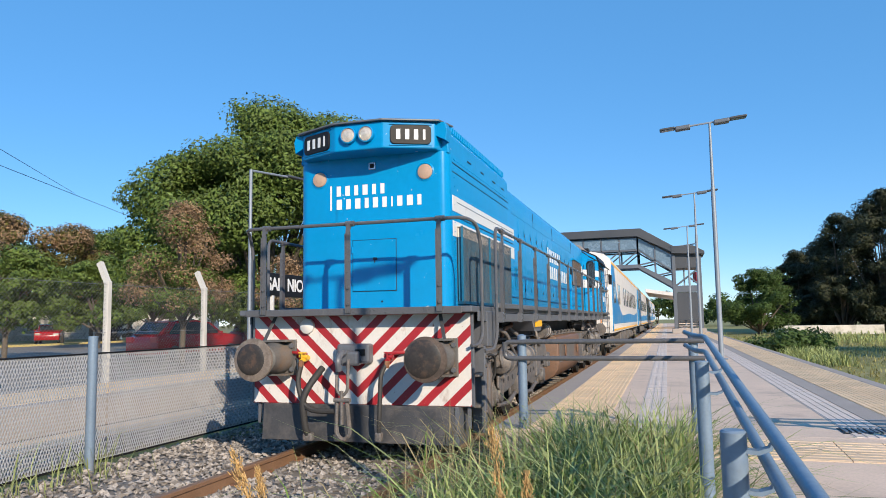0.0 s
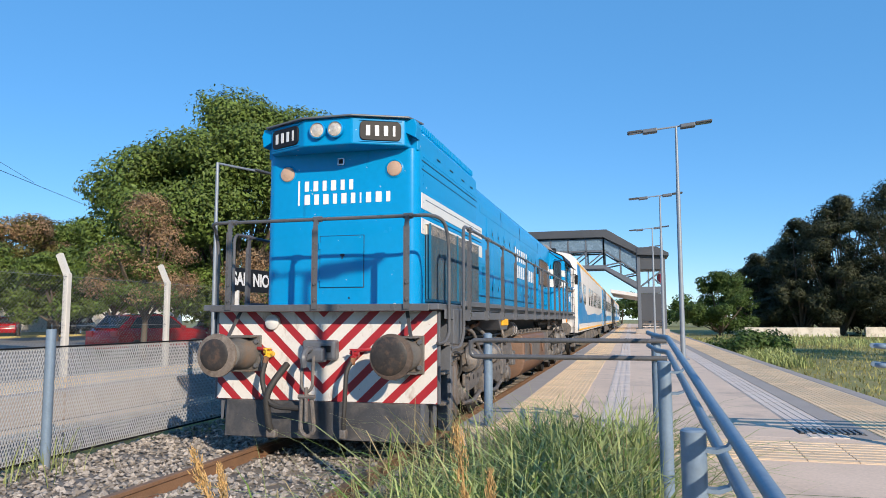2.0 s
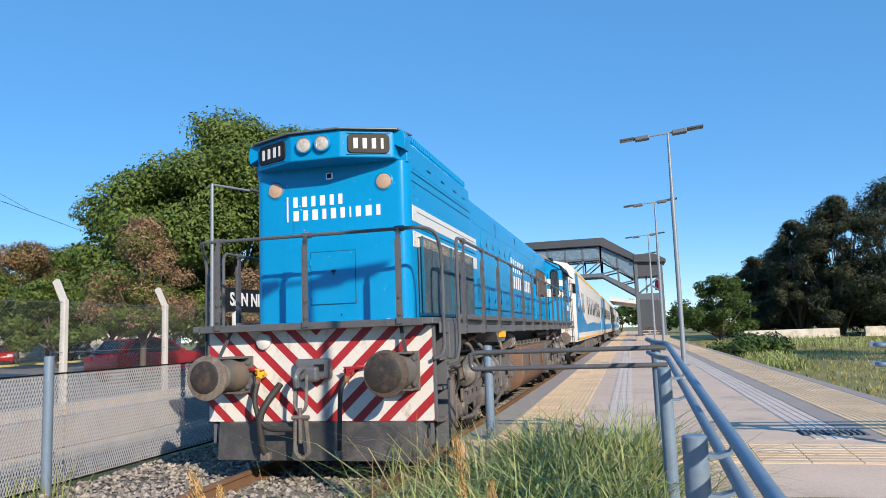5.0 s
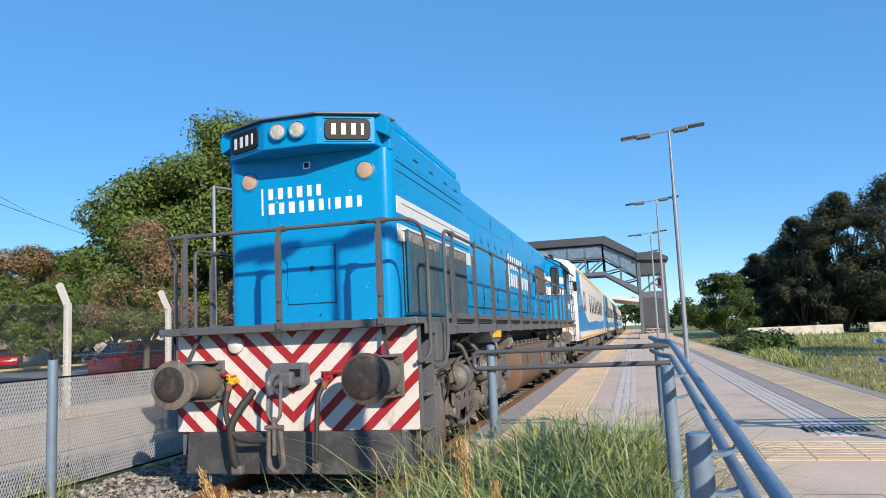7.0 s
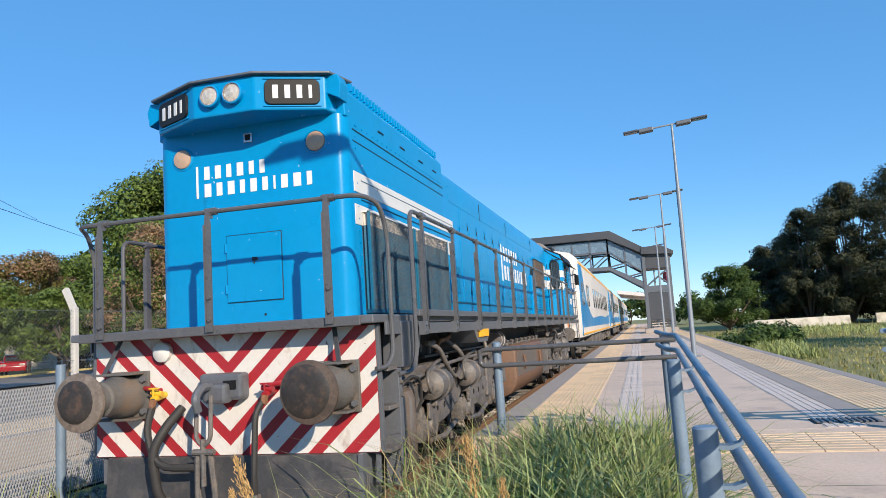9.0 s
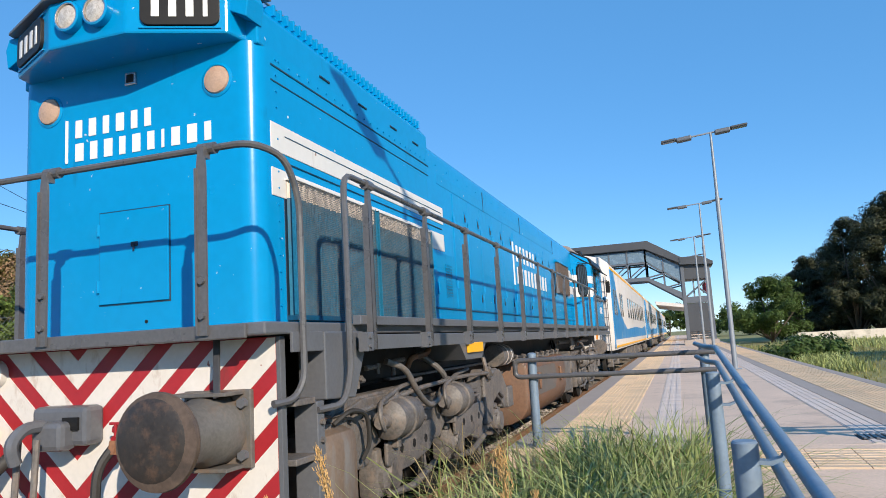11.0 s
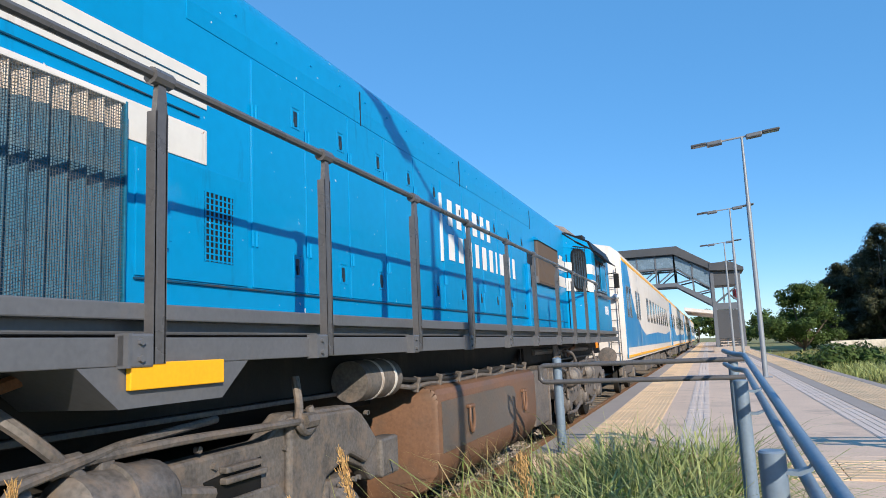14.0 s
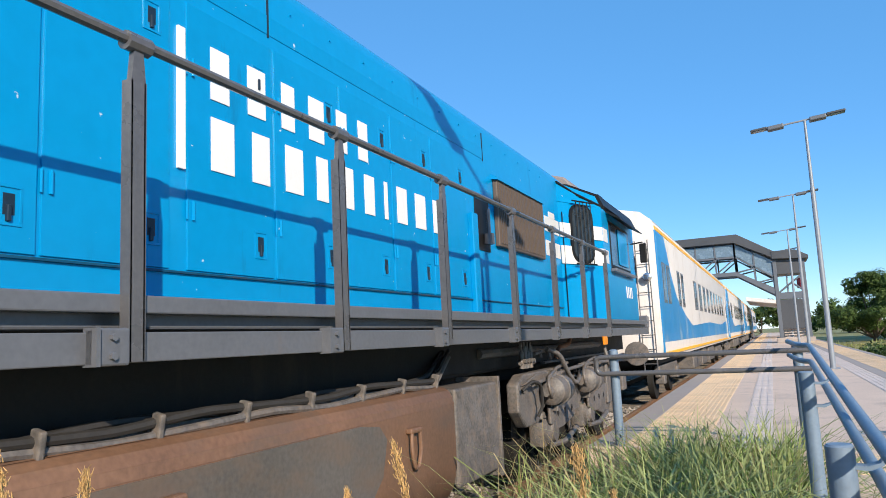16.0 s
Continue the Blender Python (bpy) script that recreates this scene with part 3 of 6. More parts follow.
# ---- mesh fence and chain-link fence ----
def mesh_fence():
    f = empty("mesh_fence", -6.2, 0, -0.08, "silvery expanded-metal fence panels on grey posts beside the track", "fence")
    z0, z1 = 0.04, 1.23
    h = z1 - z0
    for k in range(9):
        y0 = -2.0 + 2.95 * k
        verts, faces = [], []
        step = 0.036
        lean = 0.42
        y = y0 - h * lean
        while y < y0 + 2.93 + h * lean:
            for sgn in (-1, 1):
                # one strand from the bottom to the top, cut to the panel
                a = (y, z0)
                b = (y + sgn * h * lean, z1)
                ta = max(0.0, min(1.0, ((y0 if sgn > 0 else y0 + 2.93) - a[0]) / (b[0] - a[0])))
                tb = max(0.0, min(1.0, ((y0 + 2.93 if sgn > 0 else y0) - a[0]) / (b[0] - a[0])))
                if tb - ta > 0.01:
                    p = (a[0] + (b[0] - a[0]) * ta, z0 + h * ta)
                    q = (a[0] + (b[0] - a[0]) * tb, z0 + h * tb)
                    t, d = 0.0043, 0.003
                    o = 0.004 * sgn
                    i = len(verts)
                    for py, pz in (p, q):
                        verts += [(o - d, py - t, pz), (o + d, py - t, pz), (o + d, py + t, pz), (o - d, py + t, pz)]
                    faces += [(i, i + 1, i + 5, i + 4), (i + 1, i + 2, i + 6, i + 5), (i + 2, i + 3, i + 7, i + 6), (i + 3, i, i + 4, i + 7)]
            y += step
        from_data("mesh_panel", verts, faces, MESHGREY, f)
        part("top_rail", bx(bx(B(), -0.012, 0.012, y0, y0 + 2.93, z1 - 0.006, z1 + 0.012, 0.003), -0.012, 0.012, y0, y0 + 2.93, z0 - 0.02, z0 + 0.004, 0.003), BLACK, f)
    for y in (-2.0, 3.55, 6.55, 12.6, 15.6, 18.6, 21.6):
        part("post", cyl(B(), (0.045, y, -0.15), (0.045, y, 1.43 if y == 6.55 else 1.22), 0.052 if y == 6.55 else 0.02, 14), GALV, f, smooth=True)


def chain_link():
    f = empty("chain_link_fence", -10.6, 0, 0.34, "chain-link fence on pale bent-top concrete posts", "fence")
    zb, zt = 0.0, 2.0
    verts, faces = [], []
    step, y0, y1 = 0.085, 4.0, 34.0
    y = y0 - 2.0
    while y < y1:
        for sgn in (-1, 1):
            a, b = (y if sgn > 0 else y + 2.0, zb), (y + 2.0 if sgn > 0 else y, zt)
            t, i, o = 0.0014, len(verts), 0.004 * sgn
            for py, pz in (a, b):
                verts += [(o, py - t, pz - t), (o + t, py + t, pz - t), (o - t, py + t, pz + t)]
            faces += [(i, i + 1, i + 4, i + 3), (i + 1, i + 2, i + 5, i + 4), (i + 2, i, i + 3, i + 5)]
        y += step
    ob = from_data("wire_mesh", verts, faces, GREY, f)
    ob["kind"] = "stuff"
    for y in (8.5, 11.62, 14.74, 17.8, 20.6, 23.6, 26.6, 29.6):
        bm = bx(B(), -0.055, 0.055, y - 0.055, y + 0.055, -0.1, 2.02, 0.012)
        prism(bm, [(-0.055, 1.96), (0.055, 1.96), (-0.17, 2.42), (-0.26, 2.37)], "y", y - 0.05, y + 0.05)
        part("post", bm, CONCRETE_POST, f)
    for z in (0.25, 1.0, 1.95):
        part("strand", cyl(B(), (0.03, 4, z), (0.03, 34, z), 0.004, 5), GREY, f)
    part("brace", bx(B(), -0.07, 0.07, -1.1, 1.1, -0.07, 0.07, 0.012, pose(0, 7.6, 0.8, 48)), CONCRETE_POST, f)


mesh_fence()
chain_link()


# ---- the locomotive ----
loco = empty("locomotive", TRACK, 7.30, 0, "blue diesel locomotive with white stripes and red-white striped buffer beam", "locomotive")
HW = 0.974


def hood_section(half, top, shoulder):
    """Half outline of the hood, from the foot over the shoulder to the roof, mirrored."""
    side = [(half, 1.60), (half, shoulder), (half - 0.025, shoulder + 0.08), (half - 0.09, shoulder + 0.15), (half - 0.24, top - 0.02), (half - 0.40, top)]
    return side + [(-x, z) for x, z in side[::-1]]


def build_hood():
    bm = B()
    prism(bm, hood_section(HW, 3.70, 3.48), "y", 3.9, 14.62)
    hood = part("hood", bm, BLUE, loco, smooth=True)
    # front end of the hood with rounded upright corners
    bm = B()
    r = 0.13
    foot = [(-HW, 3.9), (HW, 3.9)] + [(HW - r + r * math.cos(a), 0.62 + r - r * math.sin(a)) for a in np.linspace(0, math.pi / 2, 7)] \
        + [(-HW + r - r * math.sin(a), 0.62 + r - r * math.cos(a)) for a in np.linspace(0, math.pi / 2, 7)]
    prism(bm, foot, "z", 1.60, 3.46)
    part("hood_front", bm, BLUE, loco, smooth=True)
    # raised radiator cowl on top
    bm = B()
    prism(bm, [(HW, 3.44), (HW - 0.006, 3.68), (HW - 0.14, 3.85), (-HW + 0.14, 3.85), (-HW + 0.006, 3.68), (-HW, 3.44)], "y", 0.66, 3.96, 0.012)
    cowl = part("radiator_cowl", bm, BLUE, loco)
    for s in (-1, 1):
        first = None
        for i in range(34):
            m = pose(s * (HW - 0.09), 0.95 + 0.088 * i, 3.785)
            if first is None:
                first = part("cowl_rib", bx(B(), -0.05, 0.05, -0.012, 0.012, -0.03, 0.05, 0.004), BLUE, cowl)
                first.matrix_basis = m
            else:
                again("cowl_rib", first, cowl, m)
        part("cowl_bar", cyl(B(), (s * (HW - 0.09), 0.9, 3.845), (s * (HW - 0.09), 3.95, 3.845), 0.010, 6), GREY, cowl)
    return hood


hood = build_hood()
part("roof_seam", bx(B(), HW - 0.004, HW + 0.006, 0.8, 3.94, 3.345, 3.356), BLUE_DUSTY, hood)
part("roof_seam", bx(B(), HW - 0.004, HW + 0.005, 0.8, 3.94, 3.240, 3.249), BLUE_DUSTY, hood)


def number_visor():
    """The overhanging box with headlights and two angled number boards."""
    v = part("headlight_visor", prism(B(), [(-0.90, 0.72), (-0.86, 0.50), (-0.30, 0.235), (0.30, 0.235), (0.86, 0.50), (0.90, 0.72)], "z", 3.46, 3.78, 0.015), BLUE, loco)
    part("visor_brow", prism(B(), [(-1.0, 0.80), (-0.92, 0.47), (-0.31, 0.19), (0.31, 0.19), (0.92, 0.47), (1.0, 0.80)], "z", 3.778, 3.80, 0.006), GREY, v)
    for s in (-1, 1):
        ang = math.degrees(math.atan2(0.285, 0.60))
        m = pose(s * 0.60, 0.3775, 3.62, 0, 0, s * ang)
        board = part("number_board", prism(B(), rounded_rect(0.48, 0.225, 0.055, 0.0), "y", -0.022, 0.03, 0.004), BLACK, v, "black number board with white bars")
        board.matrix_basis = m
        for rim_z in (-0.124, 0.124):
            part("board_rim", bx(B(), -0.25, 0.25, -0.012, 0.02, rim_z - 0.006, rim_z + 0.006, 0.004), BLUE, board)
        glyph_bars(FIGURES, -0.17, 0.17, -0.06, 0.06, lambda u, w, o: (u, -0.0225 - o, w), board)
        lamp = part("headlight", lathe(B(), [(0.10, 0.0), (0.10, 0.07), (0.088, 0.075), (0.084, 0.05)], pose(s * 0.112, 0.255, 3.635, 90), 24), BLUE, v, smooth=True)
        part("lens", lathe(B(), [(0.082, 0.0), (0.078, 0.012), (0.05, 0.024), (0.002, 0.028)], pose(s * 0.112, 0.205, 3.635, 90), 24), LAMP_GLASS, lamp, "round clear headlight lens", True)
        part("rim", lathe(B(), [(0.093, 0.0), (0.093, 0.018), (0.082, 0.02), (0.080, 0.0)], pose(s * 0.112, 0.20, 3.635, 90), 24), CHROME, lamp, smooth=True)
        horn = part("visor_ear", prism(B(), [(0.86 * s, 3.62), (0.98 * s, 3.56), (1.0 * s, 3.70), (0.97 * s, 3.78), (0.86 * s, 3.78)], "y", 0.52, 0.70, 0.006), BLUE, v)


number_visor()
for s in (-1, 1):
    mk = part("marker_light", lathe(B(), [(0.115, 0.0), (0.115, 0.012), (0.098, 0.02), (0.094, 0.012)], pose(s * 0.690, 0.628, 3.225, 90), 24), BLUE, loco, smooth=True)
    part("lens", lathe(B(), [(0.094, 0.0), (0.088, 0.018), (0.05, 0.03), (0.002, 0.033)], pose(s * 0.690, 0.62, 3.225, 90), 24), AMBER, mk, "frosted pinkish marker lens", True)
sq = part("vent_square", bx(B(), -0.03, 0.06, 0.60, 0.63, 3.30, 3.39, 0.006), CHROME, loco)
part("vent_hole", bx(B(), -0.012, 0.042, 0.596, 0.61, 3.318, 3.372), BLACK, sq)
hatch = part("nose_hatch", bx(B(), -0.24, 0.31, 0.606, 0.64, 1.83, 2.44, 0.003), BLUE, loco)
part("hatch_gap", bx(B(), -0.25, 0.32, 0.617, 0.63, 1.82, 2.45), BLUE_DUSTY, hatch)
part("latch", bx(bx(B(), 0.02, 0.075, 0.598, 0.615, 2.195, 2.228, 0.006), 0.04, 0.055, 0.592, 0.60, 2.165, 2.215, 0.004), LATCH_DARK, hatch)
for z in (1.95, 2.33):
    part("hinge", cyl(B(), (-0.25, 0.610, z - 0.04), (-0.25, 0.610, z + 0.04), 0.012, 8), BLUE, hatch)
part("drain_hole", cyl(B(), (0.13, 0.616, 1.70), (0.13, 0.625, 1.70), 0.012, 8), BLACK, loco)
word = part("divider_bar", bx(B(), -0.545, -0.527, 0.612, 0.63, 2.83, 3.135), LETTER, loco, "white upright bar beside two lines of white bars")
glyph_bars(UPPER, -0.46, 0.17, 3.0, 3.125, lambda u, w, o: (u, 0.6195 - o, w), word)
glyph_bars(LOWER, -0.46, 0.64, 2.835, 2.96, lambda u, w, o: (u, 0.6195 - o, w), word)
SIDE_OUT = HW + 0.010
word = part("divider_bar", bx(B(), HW - 0.01, HW + 0.014, 7.925, 7.97, 2.31, 3.0), LETTER, loco, "white upright bar beside two lines of white bars")
glyph_bars(UPPER, 8.14, 9.66, 2.70, 2.97, lambda u, w, o: (SIDE_OUT + o, u, w), word)
glyph_bars(LOWER, 8.14, 10.80, 2.34, 2.61, lambda u, w, o: (SIDE_OUT + o, u, w), word)
for z0, z1 in ((2.765, 2.956), (2.462, 2.65)):
    part("white_stripe", bx(B(), HW - 0.01, HW + 0.006, 0.78, 4.362, z0, z1, 0.002), WHITE, loco, "dirty white stripe along the hood")
part("stripe_seam", bx(B(), HW, HW + 0.009, 0.95, 4.3, 2.885, 2.892), BLUE_DUSTY, loco)
part("stripe_seam", bx(B(), HW, HW + 0.0095, 0.95, 4.3, 2.705, 2.712), BLUE_DUSTY, loco)


def radiator(y0, y1, fins):
    """A shutter of upright slanting fins behind a fine wire screen, their heads in the white stripe."""
    # the backing plate is near black: the shade between the fins is painted in
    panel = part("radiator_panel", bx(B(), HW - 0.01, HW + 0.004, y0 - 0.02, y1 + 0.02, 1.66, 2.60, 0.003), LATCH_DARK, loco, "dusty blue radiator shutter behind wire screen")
    step = (y1 - y0) / fins

    def fin(z0, z1):
        return prism(B(), [(HW + 0.006, -step * 0.50), (HW + 0.062, step * 0.28), (HW + 0.066, step * 0.22), (HW + 0.010, -step * 0.58)], "z", z0, z1)
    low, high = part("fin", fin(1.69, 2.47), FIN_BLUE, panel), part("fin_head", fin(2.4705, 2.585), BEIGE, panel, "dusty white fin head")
    low.matrix_basis = high.matrix_basis = pose(0, y0 + step * 0.6, 0)
    for i in range(1, fins):
        m = pose(0, y0 + step * (i + 0.6), 0)
        again("fin", low, panel, m)
        again("fin_head", high, panel, m)
    part("sill", bx(B(), HW, HW + 0.08, y0 - 0.02, y1 + 0.02, 1.655, 1.688, 0.003), BLUE_DUSTY, panel)
    for y in (y0 - 0.012, y1 + 0.004):
        part("screen_edge", bx(B(), HW + 0.05, HW + 0.078, y, y + 0.012, 1.69, 2.60, 0.002), FIN_BLUE, panel)
    part("screen_edge", bx(B(), HW + 0.004, HW + 0.074, y0 - 0.012, y1 + 0.016, 2.588, 2.60, 0.002), WHITE, panel)
    # the woven screen
    verts, faces, x, t = [], [], HW + 0.073, 0.0009
    bars = [(y0 + 0.0135 * i - t, y0 + 0.0135 * i + t, 1.69, 2.59) for i in range(int((y1 - y0) / 0.0135) + 1)]
    bars += [(y0, y1, 1.692 + 0.0135 * i - t, 1.692 + 0.0135 * i + t) for i in range(67)]
    for ya, yb, za, zb in bars:
        k = len(verts)
        verts += [(x + d, y, z) for d in (-t, t) for y, z in ((ya, za), (yb, za), (yb, zb), (ya, zb))]
        faces += [(k + 4, k + 5, k + 6, k + 7), (k + 3, k + 2, k + 1, k), (k, k + 1, k + 5, k + 4), (k + 1, k + 2, k + 6, k + 5), (k + 2, k + 3, k + 7, k + 6), (k + 3, k, k + 4, k + 7)]
    ob = from_data("wire_screen", verts, faces, SCREEN, panel, "fine grey wire screen")
    ob["kind"] = "stuff"


rivet0 = part("rivet", cyl(B(), (HW - 0.004, 0, 0), (HW + 0.010, 0, 0), 0.007, 6), BLUE, loco)
rivet0.matrix_basis = pose(0, 0.86, 1.75)
for i in range(1, 16):
    again("rivet", rivet0, loco, pose(0, 0.86, 1.75 + 0.11 * i))
for i in range(22):
    again("rivet", rivet0, loco, pose(0, 0.9 + 0.14 * i, 3.40))
for i in range(24):
    again("rivet", rivet0, loco, pose(0, 4.2 + 0.42 * i, 3.42))
for y in (1.5, 2.2, 2.9, 3.5):
    part("lifting_slot", bx(B(), HW - 0.002, HW + 0.008, y, y + 0.16, 3.50, 3.515, 0.002), LATCH_DARK, loco)
for y in (6.2, 8.6, 11.9):
    part("hood_joint", bx(B(), HW - 0.004, HW + 0.007, y, y + 0.012, 3.20, 3.48), LATCH_DARK, loco)
radiator(0.95, 2.28, 15)
radiator(2.36, 3.72, 15)

# side doors of the engine room: plates a little proud, with hinges and latches whose recess shade is painted dark
LATCH = None
RIM = None
HINGE = None


def side_door(y0, y1, z0, z1, latches=True):
    global LATCH, HINGE, RIM
    d = part("engine_door", bx(B(), HW - 0.01, HW + 0.0085, y0 + 0.004, y1 - 0.004, z0, z1, 0.003), BLUE, loco)
    if latches:
        for z in (z0 + 0.17, z1 - 0.22):
            m = pose(HW + 0.0085, y1 - 0.11, z)
            if LATCH is None:
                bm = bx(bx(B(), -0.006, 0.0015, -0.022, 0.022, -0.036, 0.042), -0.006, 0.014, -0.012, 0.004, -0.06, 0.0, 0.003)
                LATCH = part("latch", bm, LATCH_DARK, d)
                LATCH.matrix_basis = m
            else:
                again("latch", LATCH, d, m)
            if RIM is None:
                rb = bx(bx(B(), -0.004, 0.004, -0.05, 0.05, -0.075, -0.062, 0.001), -0.004, 0.004, -0.05, 0.05, 0.062, 0.075, 0.001)
                bx(bx(rb, -0.004, 0.004, -0.05, -0.04, -0.062, 0.062, 0.001), -0.004, 0.004, 0.04, 0.05, -0.062, 0.062, 0.001)
                RIM = part("latch_rim", rb, BLUE, d)
                RIM.matrix_basis = m
            else:
                again("latch_rim", RIM, d, m)
        for z in (z0 + 0.28, z1 - 0.32):
            m = pose(HW + 0.012, y0 + 0.02, z)
            if HINGE is None:
                HINGE = part("hinge", cyl(cyl(B(), (0, 0.02, -0.045), (0, 0.02, 0.045), 0.009, 8), (0, -0.02, -0.045), (0, -0.02, 0.045), 0.006, 8), BLUE, d)
                HINGE.matrix_basis = m
            else:
                again("hinge", HINGE, d, m)


for y0, y1 in ((3.86, 4.72), (4.76, 5.35), (5.36, 5.96), (5.97, 6.60), (6.61, 7.24), (7.25, 7.88)):
    side_door(y0, y1, 1.84, 3.20 if y0 > 4.4 else 2.44, y0 > 4.4)
for y0, y1 in ((7.98, 8.62), (8.64, 9.30), (9.32, 9.98), (10.0, 10.66), (10.68, 11.4)):
    side_door(y0, y1, 1.84, 3.14)
for y0, y1 in ((4.2, 6.2), (6.22, 8.6), (8.62, 11.9)):
    part("roof_hatch", bx(B(), HW - 0.008, HW + 0.004, y0, y1, 3.215, 3.33, 0.003), BLUE, loco)
part("sill_seam", bx(B(), HW - 0.004, HW + 0.014, 3.86, 14.55, 1.822, 1.832), BLUE_DUSTY, loco)
part("door_catch", bx(bx(B(), HW + 0.004, HW + 0.012, 4.02, 4.10, 2.02, 2.14, 0.004), HW + 0.008, HW + 0.03, 4.035, 4.06, 1.98, 2.10, 0.004), BLUE, loco)
g = part("door_grille", bx(B(), HW, HW + 0.0095, 4.34, 4.58, 1.95, 2.32), BLACK, loco, "small black wire grille")
for i in range(7):
    part("grille_wire", bx(B(), HW + 0.009, HW + 0.012, 4.34 + 0.036 * i, 4.352 + 0.036 * i, 1.95, 2.32), BLUE, g)
for i in range(12):
    part("grille_wire", bx(B(), HW + 0.009, HW + 0.0125, 4.34, 4.58, 1.955 + 0.033 * i, 1.963 + 0.033 * i), BLUE, g)
bg = part("brown_grille", bx(B(), HW, HW + 0.05, 12.15, 13.74, 2.38, 3.06, 0.01), GRILLE, loco, "brown ribbed air intake")
rib0 = part("rib", bx(B(), HW + 0.045, HW + 0.06, -0.012, 0.012, 2.41, 3.03), GRILLE, bg)
rib0.matrix_basis = pose(0, 12.2, 0)
for i in range(1, 30):
    again("rib", rib0, bg, pose(0, 12.2 + 0.0515 * i, 0))
part("intake_hood", prism(B(), [(HW, 3.06), (HW + 0.07, 3.05), (HW + 0.07, 3.075), (HW, 3.11)], "y", 12.12, 13.77), BLUE, bg)
niche = part("side_niche", bx(B(), HW, HW + 0.01, 11.62, 11.98, 2.30, 2.80, 0.004), BLACK, loco, "open dark niche with a lamp")
part("niche_lamp", cyl(cyl(B(), (HW + 0.06, 11.82, 2.36), (HW + 0.06, 11.82, 2.46), 0.05, 12), (HW + 0.06, 11.82, 2.46), (HW + 0.06, 11.82, 2.70), 0.02, 8), GREY, niche)
part("niche_bar", bx(B(), HW - 0.004, HW + 0.05, 11.45, 11.58, 1.66, 2.62, 0.01), BLUE, loco)


def loft(bm, rings):
    """A closed body through rings of equal count."""
    vs = [[bm.verts.new(p) for p in ring] for ring in rings]
    for a, b in zip(vs, vs[1:]):
        for k in range(len(a)):
            bm.faces.new((a[k], a[(k + 1) % len(a)], b[(k + 1) % len(a)], b[k]))
    bm.faces.new(vs[0][::-1])
    bm.faces.new(vs[-1])
    bmesh.ops.recalc_face_normals(bm, faces=bm.faces[:])
    return bm


def cab():
    plan = [(HW - 0.01, 14.6), (1.36, 15.5), (1.36, 18.0), (-1.36, 18.0), (-1.36, 15.5), (-HW + 0.01, 14.6)]
    c = part("cab", prism(B(), plan, "z", 1.60, 3.24), BLUE, loco, "blue cab flaring out from the hood")
    near = [(HW, 3.24), (HW - 0.01, 3.50), (HW - 0.08, 3.62), (0.5, 3.69), (-0.5, 3.69), (-HW + 0.08, 3.62), (-HW + 0.01, 3.50), (-HW, 3.24)]
    wide = [(1.36, 3.24), (1.29, 3.41), (0.87, 3.62), (0.5, 3.69), (-0.5, 3.69), (-0.87, 3.62), (-1.29, 3.41), (-1.36, 3.24)]
    part("cab_crown", loft(B(), [[(x, 14.6, z) for x, z in near], [(x, 15.5, z) for x, z in wide], [(x, 18.0, z) for x, z in wide]]), BLUE, loco)
    def eave(ring, y, lift):
        return [(x * 1.03, y, z + lift) for x, z in ring] + [(x * 1.0, y, z - 0.004) for x, z in ring[::-1]]
    part("cab_roof", loft(B(), [eave(wide, 15.52, 0.025), eave(wide, 18.12, 0.03)]), BLACK, loco, "thin dark cab roof edge")
    for s in (-1, 1):
        part("roof_rim", tube(B(), [(s * (HW + 0.005), 14.62, 3.50), (s * 1.10, 15.0, 3.40), (s * 1.37, 15.54, 3.255)], 0.018, 6, 0.05), BLACK, loco, "", True)
    part("roof_box", prism(B(), [(-0.95, 3.64), (0.95, 3.64), (0.82, 3.80), (0.55, 3.88), (-0.55, 3.88), (-0.82, 3.80)], "y", 15.7, 18.5, 0.03), mat("dusty_brown_roof_paint", (0.22, 0.19, 0.18), rough=0.7, vary=0.2), loco, "dusty brown rooftop box")
    part("roof_vent", bx(B(), 0.55, 0.85, 17.9, 18.3, 3.80, 3.92, 0.02), BLACK, loco)
    # oval windows in the slanting front walls, with guard bars
    for s in (-1, 1):
        m = pose(s * 1.167, 15.05, 0, 0, 0, s * 66.8)
        w = part("cab_front_window", prism(B(), rounded_rect(0.50, 0.80, 0.17, 2.83), "y", -0.022, 0.02), BLACK, c, "dark oval cab window with guard bars")
        w.matrix_basis = m
        part("pane", prism(B(), rounded_rect(0.43, 0.73, 0.14, 2.83), "y", -0.028, -0.02), GLASS, w)
        for i in range(5):
            part("guard_bar", cyl(B(), (-0.16 + 0.08 * i, -0.06, 2.42), (-0.16 + 0.08 * i, -0.06, 3.26), 0.007, 6), BLACK, w)
        part("guard_bar", cyl(B(), (-0.24, -0.06, 3.26), (0.24, -0.06, 3.26), 0.011, 6), BLACK, w)
        part("guard_bar", cyl(B(), (-0.22, -0.06, 2.41), (0.22, -0.06, 2.41), 0.011, 6), BLACK, w)
        for z0, z1 in ((2.765, 2.956), (2.41, 2.65)):
            st = part("white_stripe", bx(B(), -0.47, 0.47, -0.012, 0.0, z0, z1), WHITE, c)
            st.matrix_basis = m
        dr = part("cab_door", bx(B(), -0.40, 0.34, -0.014, 0.01, 1.66, 2.36, 0.006), BLUE, c)
        dr.matrix_basis = m
        part("door_handle", tube(B(), [(-0.34, -0.01, 2.26), (-0.34, -0.06, 2.26), (-0.22, -0.06, 2.26), (-0.22, -0.01, 2.26)], 0.012, 6, 0.02), BLUE, dr)
